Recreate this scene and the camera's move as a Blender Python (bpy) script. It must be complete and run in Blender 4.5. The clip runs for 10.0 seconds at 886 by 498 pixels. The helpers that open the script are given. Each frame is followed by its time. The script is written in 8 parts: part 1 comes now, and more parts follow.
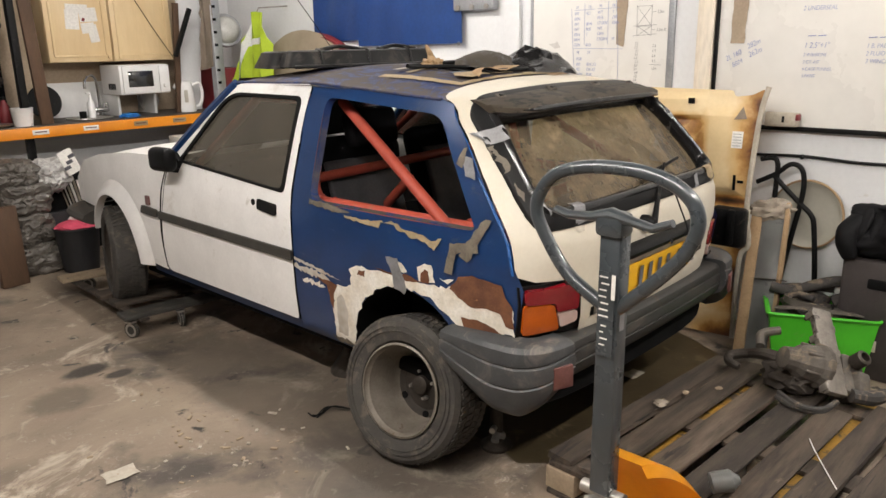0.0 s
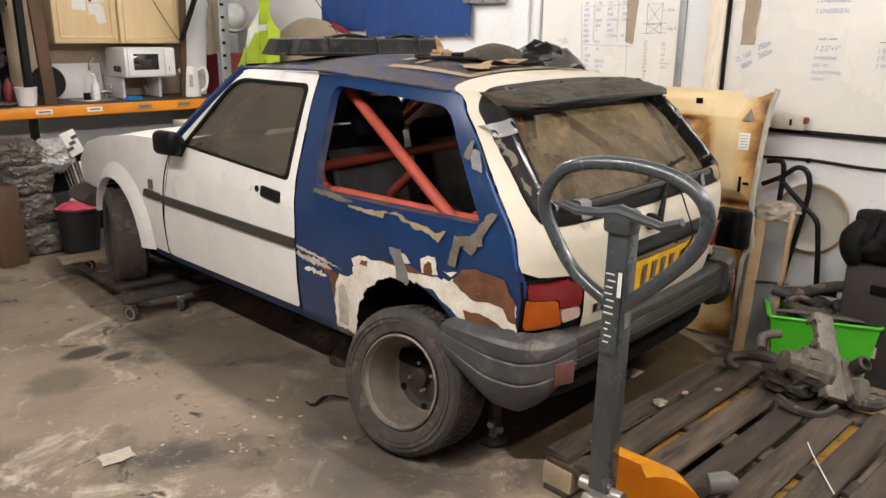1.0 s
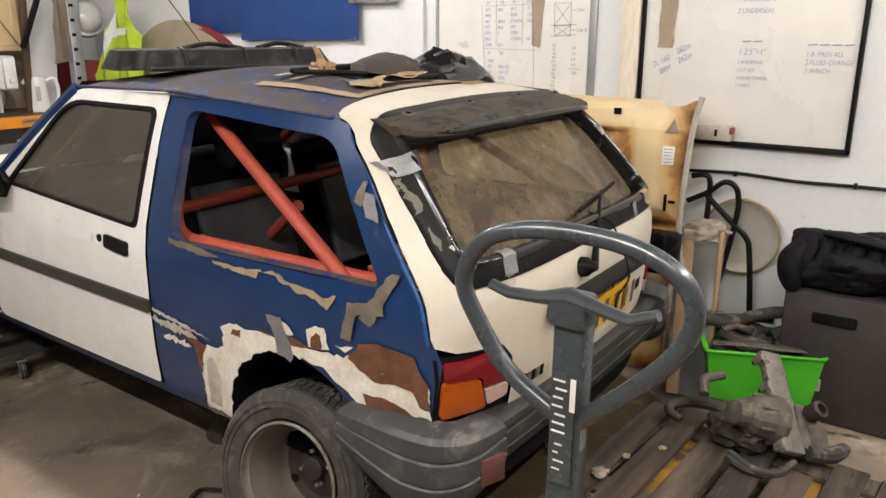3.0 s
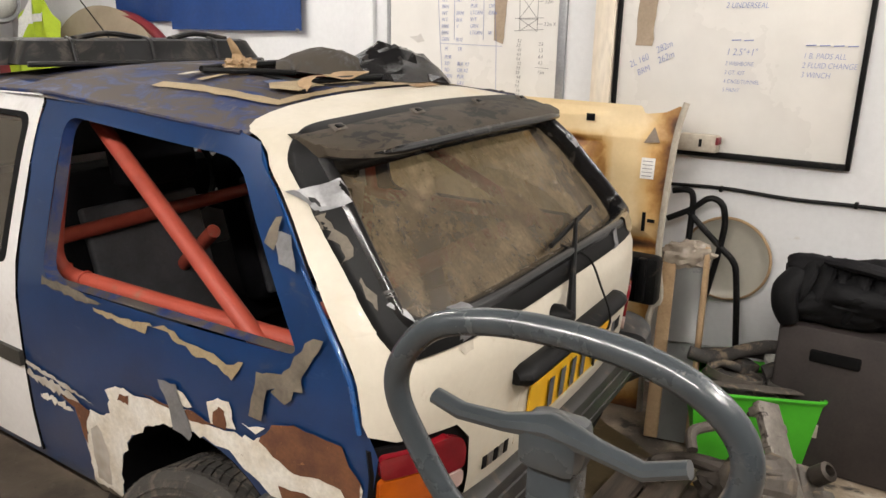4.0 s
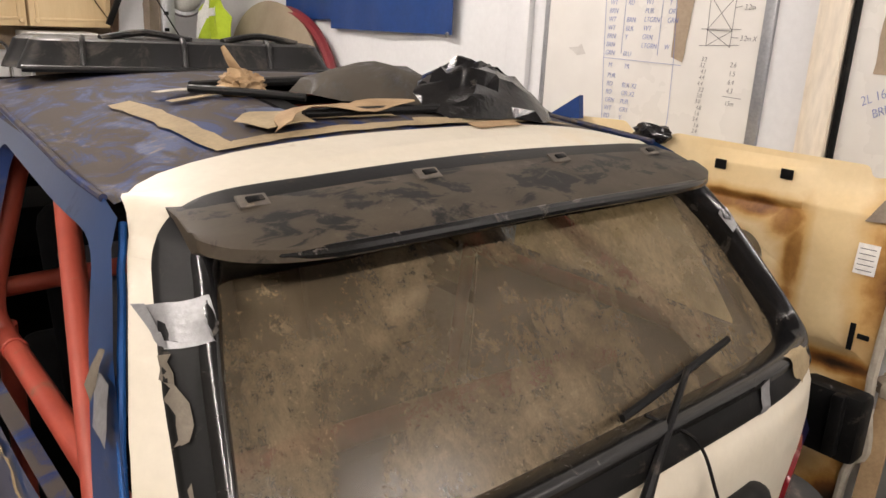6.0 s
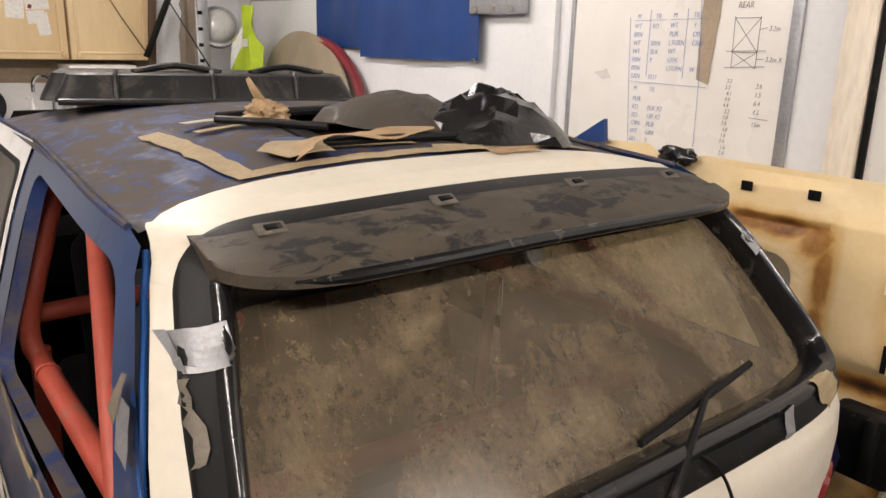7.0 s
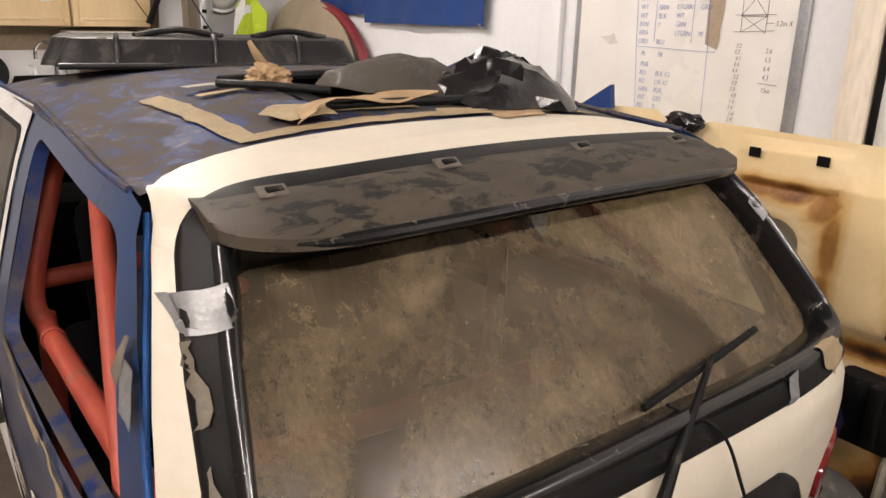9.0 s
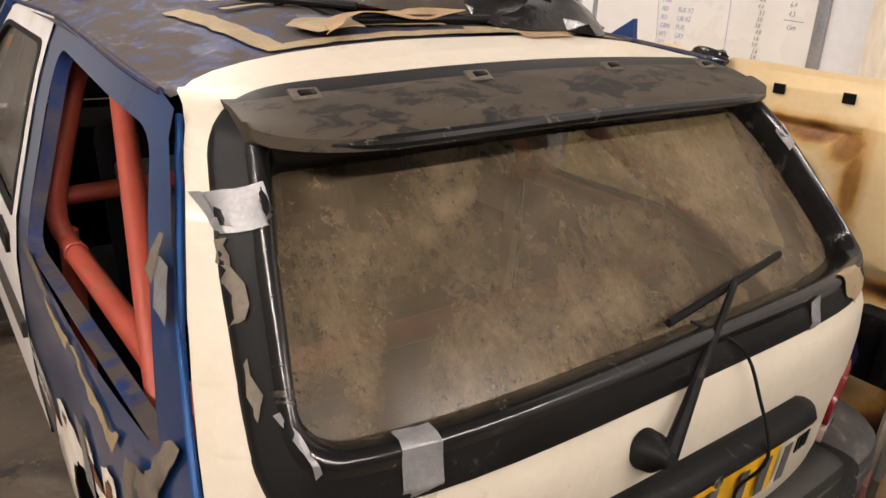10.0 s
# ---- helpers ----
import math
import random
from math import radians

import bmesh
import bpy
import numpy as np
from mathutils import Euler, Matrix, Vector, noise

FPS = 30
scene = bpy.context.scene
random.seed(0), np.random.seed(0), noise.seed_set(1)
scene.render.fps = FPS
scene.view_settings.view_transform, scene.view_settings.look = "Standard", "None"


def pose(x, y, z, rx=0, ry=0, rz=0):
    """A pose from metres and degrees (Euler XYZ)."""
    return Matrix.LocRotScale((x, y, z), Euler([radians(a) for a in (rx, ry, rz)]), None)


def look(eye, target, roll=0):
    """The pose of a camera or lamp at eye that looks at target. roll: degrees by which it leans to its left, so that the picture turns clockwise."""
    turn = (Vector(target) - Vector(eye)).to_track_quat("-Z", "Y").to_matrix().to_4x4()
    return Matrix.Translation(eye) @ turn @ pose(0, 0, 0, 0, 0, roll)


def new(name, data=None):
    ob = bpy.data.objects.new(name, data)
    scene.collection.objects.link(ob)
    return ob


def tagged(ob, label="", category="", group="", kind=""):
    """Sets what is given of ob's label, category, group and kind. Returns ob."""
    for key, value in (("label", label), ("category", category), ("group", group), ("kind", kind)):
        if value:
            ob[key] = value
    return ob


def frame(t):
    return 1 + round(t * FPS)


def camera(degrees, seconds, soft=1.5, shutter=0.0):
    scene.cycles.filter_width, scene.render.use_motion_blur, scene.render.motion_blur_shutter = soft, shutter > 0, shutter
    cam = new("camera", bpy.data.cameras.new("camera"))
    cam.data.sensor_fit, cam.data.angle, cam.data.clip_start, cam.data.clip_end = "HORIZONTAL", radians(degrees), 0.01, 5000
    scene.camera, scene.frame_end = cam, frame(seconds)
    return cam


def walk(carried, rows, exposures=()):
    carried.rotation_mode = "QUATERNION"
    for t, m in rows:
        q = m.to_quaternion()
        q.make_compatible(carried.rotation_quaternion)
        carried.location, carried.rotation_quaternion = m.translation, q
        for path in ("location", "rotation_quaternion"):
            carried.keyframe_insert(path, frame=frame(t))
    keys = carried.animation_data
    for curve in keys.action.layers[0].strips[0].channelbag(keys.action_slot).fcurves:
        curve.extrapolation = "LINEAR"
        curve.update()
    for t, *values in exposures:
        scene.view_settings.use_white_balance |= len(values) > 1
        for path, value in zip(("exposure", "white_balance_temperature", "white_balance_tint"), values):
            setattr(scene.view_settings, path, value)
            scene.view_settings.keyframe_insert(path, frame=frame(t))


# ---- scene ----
cam = camera(60.6, 10.0)
PATH = [
    (0, (-2.481, -1.407, 1.483), (-1.084, -0.075, 0.958), -1.1),
    (0.5, (-2.488, -1.396, 1.474), (-1.097, -0.062, 0.942), -0.2),
    (1, (-2.486, -1.388, 1.476), (-1.091, -0.062, 0.935), 0.7),
    (1.5, (-2.457, -1.364, 1.478), (-1.049, -0.052, 0.935), 1.6),
    (2, (-2.318, -1.23, 1.428), (-0.89, 0.045, 0.849), 2.6),
    (2.5, (-2.21, -1.157, 1.513), (-0.715, 0.049, 0.956), 0.9),
    (4, (-1.686, -0.824, 1.518), (-0.075, 0.217, 0.952), 1.0),
    (4.5, (-1.472, -0.788, 1.511), (0.109, 0.29, 0.927), 2.6),
    (4.8, (-1.344, -0.711, 1.48), (0.244, 0.36, 0.903), 2.8),
    (5, (-1.254, -0.688, 1.511), (0.301, 0.409, 0.896), 3.4),
    (5.5, (-1.028, -0.658, 1.507), (0.353, 0.655, 0.9), 2.8),
    (6, (-0.872, -0.659, 1.546), (0.35, 0.815, 0.965), 2.7),
    (7.5, (-0.858, -0.694, 1.554), (0.296, 0.856, 1.038), 1.3),
    (8, (-0.859, -0.689, 1.538), (0.288, 0.863, 1.013), 0.8),
    (8.5, (-0.853, -0.688, 1.54), (0.288, 0.858, 0.984), 0.9),
    (9, (-0.852, -0.683, 1.542), (0.284, 0.85, 0.942), 1.5),
    (9.5, (-0.874, -0.67, 1.51), (0.253, 0.847, 0.854), 2.4),
    (10, (-0.891, -0.678, 1.485), (0.215, 0.825, 0.765), 2.7),
]
walk(cam, [(t, look(eye, target, roll)) for t, eye, target, roll in PATH], ((0, -0.10, 6300, 11), (4, -0.17, 6300, 11), (5.5, -0.23, 6550, 15), (7.5, -0.25, 6500, 15), (10, -0.19, 6700, 17)))

# ---- world, lamps ----
world = bpy.data.worlds.new("world")
scene.world = world
world.use_nodes = True
world.node_tree.nodes["Background"].inputs[0].default_value = (0.55, 0.60, 0.70, 1)
world.node_tree.nodes["Background"].inputs[1].default_value = 0.01
scene.view_settings.exposure = 0.0
TUBE = 415.0   # brightness of the fluorescent tubes


# ---- materials ----
def material(name, base, other=None, rough=0.6, metal=0.0, scale=6.0, grain=90.0, contrast=0.5, bump=0.15, dust=None, dust_amount=0.0,
             dust_scale=5.0, coat=0.0, spots=None, spot_level=0.62, spot_scale=14.0, spot_soft=0.05, stretch=(1, 1, 1), transmission=0.0, spec=0.5, scuff=None, scuff_level=0.6, scuff_scale=12.0, scuff_stretch=(1, 1, 1), coat_rough=0.03, vary=0.0):
    """A procedural surface: two colours mixed by a large noise, a fine grain, dust in patches, spots, and a fine relief."""
    m = bpy.data.materials.new(name)
    m.use_nodes = True
    nt = m.node_tree
    n, l = nt.nodes, nt.links
    p = n["Principled BSDF"]
    other = other or tuple(c * 0.75 for c in base)
    co = n.new("ShaderNodeTexCoord")
    mp = n.new("ShaderNodeMapping")
    mp.inputs["Scale"].default_value = stretch
    l.new(co.outputs["Object"], mp.inputs[0])

    def noisy(s, detail=6, roughness=0.6, distortion=0.0):
        t = n.new("ShaderNodeTexNoise")
        t.inputs["Scale"].default_value, t.inputs["Detail"].default_value = s, detail
        t.inputs["Roughness"].default_value, t.inputs["Distortion"].default_value = roughness, distortion
        l.new(mp.outputs[0], t.inputs["Vector"])
        return t.outputs["Fac"]

    def ramp(src, a, b):
        r = n.new("ShaderNodeMapRange")
        r.inputs["From Min"].default_value, r.inputs["From Max"].default_value = a, b
        l.new(src, r.inputs["Value"])
        return r.outputs[0]

    def mix(fac, a, b, kind="MIX"):
        x = n.new("ShaderNodeMix")
        x.data_type, x.blend_type = "RGBA", kind
        for sock, v in ((x.inputs[0], fac), (x.inputs[6], a), (x.inputs[7], b)):
            if hasattr(v, "is_linked"):
                l.new(v, sock)
            else:
                sock.default_value = v if isinstance(v, float) else (*v, 1)
        return x.outputs[2]

    big, fine = noisy(scale), noisy(grain, 3)
    w = 0.5 - 0.45 * contrast
    col = mix(ramp(big, 0.5 - w * 0.6, 0.5 + w * 0.6), base, other)
    g = n.new("ShaderNodeMapRange")
    g.inputs["From Min"].default_value, g.inputs["From Max"].default_value = 0.25, 0.75
    g.inputs["To Min"].default_value, g.inputs["To Max"].default_value = (0.96, 1.03) if bump < 0.08 else (0.86, 1.12)
    l.new(fine, g.inputs["Value"])
    col = mix(1.0, col, g.outputs[0], "MULTIPLY")
    rough_src = None
    if vary:
        oi, vr = n.new("ShaderNodeObjectInfo"), n.new("ShaderNodeMapRange")
        vr.inputs["To Min"].default_value, vr.inputs["To Max"].default_value = 1 - vary, 1 + vary
        l.new(oi.outputs["Random"], vr.inputs["Value"])
        col = mix(1.0, col, vr.outputs[0], "MULTIPLY")
    if spots:
        col = mix(ramp(noisy(spot_scale, 8, 0.65, 0.6), spot_level, spot_level + spot_soft), col, spots)
    if scuff:
        sm = n.new("ShaderNodeMapping")
        sm.inputs["Scale"].default_value = scuff_stretch
        l.new(co.outputs["Object"], sm.inputs[0])
        st = n.new("ShaderNodeTexNoise")
        st.inputs["Scale"].default_value, st.inputs["Detail"].default_value = scuff_scale, 10
        st.inputs["Roughness"].default_value, st.inputs["Distortion"].default_value = 0.72, 0.5
        l.new(sm.outputs[0], st.inputs["Vector"])
        part_of = n.new("ShaderNodeMath")
        part_of.operation = "MULTIPLY"
        l.new(ramp(st.outputs["Fac"], scuff_level, scuff_level + 0.10), part_of.inputs[0])
        l.new(ramp(noisy(scale * 0.9, 5, 0.6), 0.42, 0.62), part_of.inputs[1])
        col = mix(part_of.outputs[0], col, scuff)
    if dust:
        d = ramp(noisy(dust_scale, 10, 0.7, 1.2), 0.62 - 0.5 * dust_amount, 0.73 - 0.5 * dust_amount)
        geo = n.new("ShaderNodeNewGeometry")
        sep = n.new("ShaderNodeSeparateXYZ")
        l.new(geo.outputs["Normal"], sep.inputs[0])
        up = n.new("ShaderNodeMapRange")
        up.inputs["From Min"].default_value, up.inputs["From Max"].default_value = -0.2, 0.9
        up.inputs["To Min"].default_value, up.inputs["To Max"].default_value = 0.25, 0.92
        l.new(sep.outputs["Z"], up.inputs["Value"])
        mul = n.new("ShaderNodeMath")
        mul.operation = "MULTIPLY"
        l.new(d, mul.inputs[0]), l.new(up.outputs[0], mul.inputs[1])
        col = mix(mul.outputs[0], col, dust)
        rr = n.new("ShaderNodeMapRange")
        rr.inputs["To Min"].default_value, rr.inputs["To Max"].default_value = rough, 0.9
        l.new(mul.outputs[0], rr.inputs["Value"])
        rough_src = rr.outputs[0]
    else:
        rr = n.new("ShaderNodeMapRange")
        rr.inputs["To Min"].default_value, rr.inputs["To Max"].default_value = max(0.03, rough - 0.1), min(1, rough + 0.1)
        l.new(big, rr.inputs["Value"])
        rough_src = rr.outputs[0]
    l.new(col, p.inputs["Base Color"])
    l.new(rough_src, p.inputs["Roughness"])
    p.inputs["Metallic"].default_value = metal
    p.inputs["Coat Weight"].default_value, p.inputs["Coat Roughness"].default_value = coat, coat_rough
    p.inputs["Specular IOR Level"].default_value = spec
    p.inputs["Transmission Weight"].default_value = transmission
    if bump:
        b = n.new("ShaderNodeBump")
        b.inputs["Strength"].default_value, b.inputs["Distance"].default_value = bump, 0.003
        l.new(fine, b.inputs["Height"])
        l.new(b.outputs[0], p.inputs["Normal"])
    return m


def dusty_glass(name, dust, clear, level, spread, scale, tint=(0.55, 0.55, 0.5), streak=(1, 1, 1), swept=None, blotch=1.4):
    """Glass under a coat of dust: clear where the dust is thin; swept names a point round which a wiper drew its arcs."""
    m = bpy.data.materials.new(name)
    m.use_nodes = True
    nt = m.node_tree
    n, l = nt.nodes, nt.links
    out = n["Material Output"]
    p = n["Principled BSDF"]
    p.inputs["Roughness"].default_value = 0.8
    p.inputs["Specular IOR Level"].default_value = 0.05
    co, mp = n.new("ShaderNodeTexCoord"), n.new("ShaderNodeMapping")
    mp.inputs["Scale"].default_value = streak
    l.new(co.outputs["Object"], mp.inputs[0])

    def noisy(s, d, r, dist=0.8):
        t = n.new("ShaderNodeTexNoise")
        t.inputs["Scale"].default_value, t.inputs["Detail"].default_value = s, d
        t.inputs["Roughness"].default_value, t.inputs["Distortion"].default_value = r, dist
        l.new(mp.outputs[0], t.inputs["Vector"])
        return t.outputs["Fac"]

    def ramp(src, a, b, c=0.0, d=1.0):
        r = n.new("ShaderNodeMapRange")
        for k, v in (("From Min", a), ("From Max", b), ("To Min", c), ("To Max", d)):
            r.inputs[k].default_value = v
        l.new(src, r.inputs["Value"])
        return r.outputs[0]

    def mix(f, a, b):
        x = n.new("ShaderNodeMix")
        x.data_type = "RGBA"
        l.new(f, x.inputs[0])
        for sock, v in ((x.inputs[6], a), (x.inputs[7], b)):
            if hasattr(v, "is_linked"):
                l.new(v, sock)
            else:
                sock.default_value = (*v, 1)
        return x.outputs[2]

    col = mix(noisy(scale * 12, 6, 0.7), dust, tuple(x * 0.62 for x in dust))
    col = mix(ramp(noisy(scale * 2.2, 14, 0.82, 0.3), 0.44, 0.64), col, tuple(min(1, x * blotch) for x in dust))
    col = mix(ramp(noisy(scale * 9, 12, 0.85, 0.2), 0.54, 0.62), col, tuple(x * 0.60 for x in dust))
    col = mix(ramp(noisy(scale * 26, 6, 0.85, 0.2), 0.58, 0.67), col, tuple(min(1, x * 2.1) for x in dust))
    cover = ramp(noisy(scale, 12, 0.74, 0.4), 0.5 - spread, 0.5 + spread, clear, level)
    if swept:
        far = n.new("ShaderNodeVectorMath")
        far.operation = "DISTANCE"
        l.new(co.outputs["Object"], far.inputs[0])
        far.inputs[1].default_value = swept
        wob = n.new("ShaderNodeMath")
        wob.operation = "MULTIPLY_ADD"
        wob.inputs[1].default_value = 0.01
        l.new(noisy(9, 5, 0.6), wob.inputs[0]), l.new(far.outputs["Value"], wob.inputs[2])
        curve = n.new("ShaderNodeValToRGB")
        e = curve.color_ramp.elements
        e[0].position, e[0].color = 0.0, (0, 0, 0, 1)
        e[1].position, e[1].color = 1.0, (0, 0, 0, 1)
        for q, v in ((0.20, 0.0), (0.26, 0.5), (0.36, 0.35), (0.375, 0.75), (0.41, 0.75), (0.43, 0.0)):
            k = e.new(q)
            k.color = (v, v, v, 1)
        l.new(wob.outputs[0], curve.inputs[0])
        worn = n.new("ShaderNodeMath")
        worn.operation = "MULTIPLY"
        l.new(curve.outputs[0], worn.inputs[0]), l.new(ramp(noisy(3.0, 8, 0.7), 0.34, 0.54), worn.inputs[1])
        col = mix(worn.outputs[0], col, tuple(x * 0.42 for x in dust))
    l.new(col, p.inputs["Base Color"])
    tr, gl, add = n.new("ShaderNodeBsdfTransparent"), n.new("ShaderNodeBsdfGlossy"), n.new("ShaderNodeMixShader")
    tr.inputs[0].default_value = (*tint, 1)
    gl.inputs["Roughness"].default_value = 0.22
    fr = n.new("ShaderNodeFresnel")
    l.new(fr.outputs[0], add.inputs[0]), l.new(tr.outputs[0], add.inputs[1]), l.new(gl.outputs[0], add.inputs[2])
    mx = n.new("ShaderNodeMixShader")
    l.new(cover, mx.inputs[0]), l.new(add.outputs[0], mx.inputs[1]), l.new(p.outputs[0], mx.inputs[2])
    l.new(mx.outputs[0], out.inputs[0])
    return m


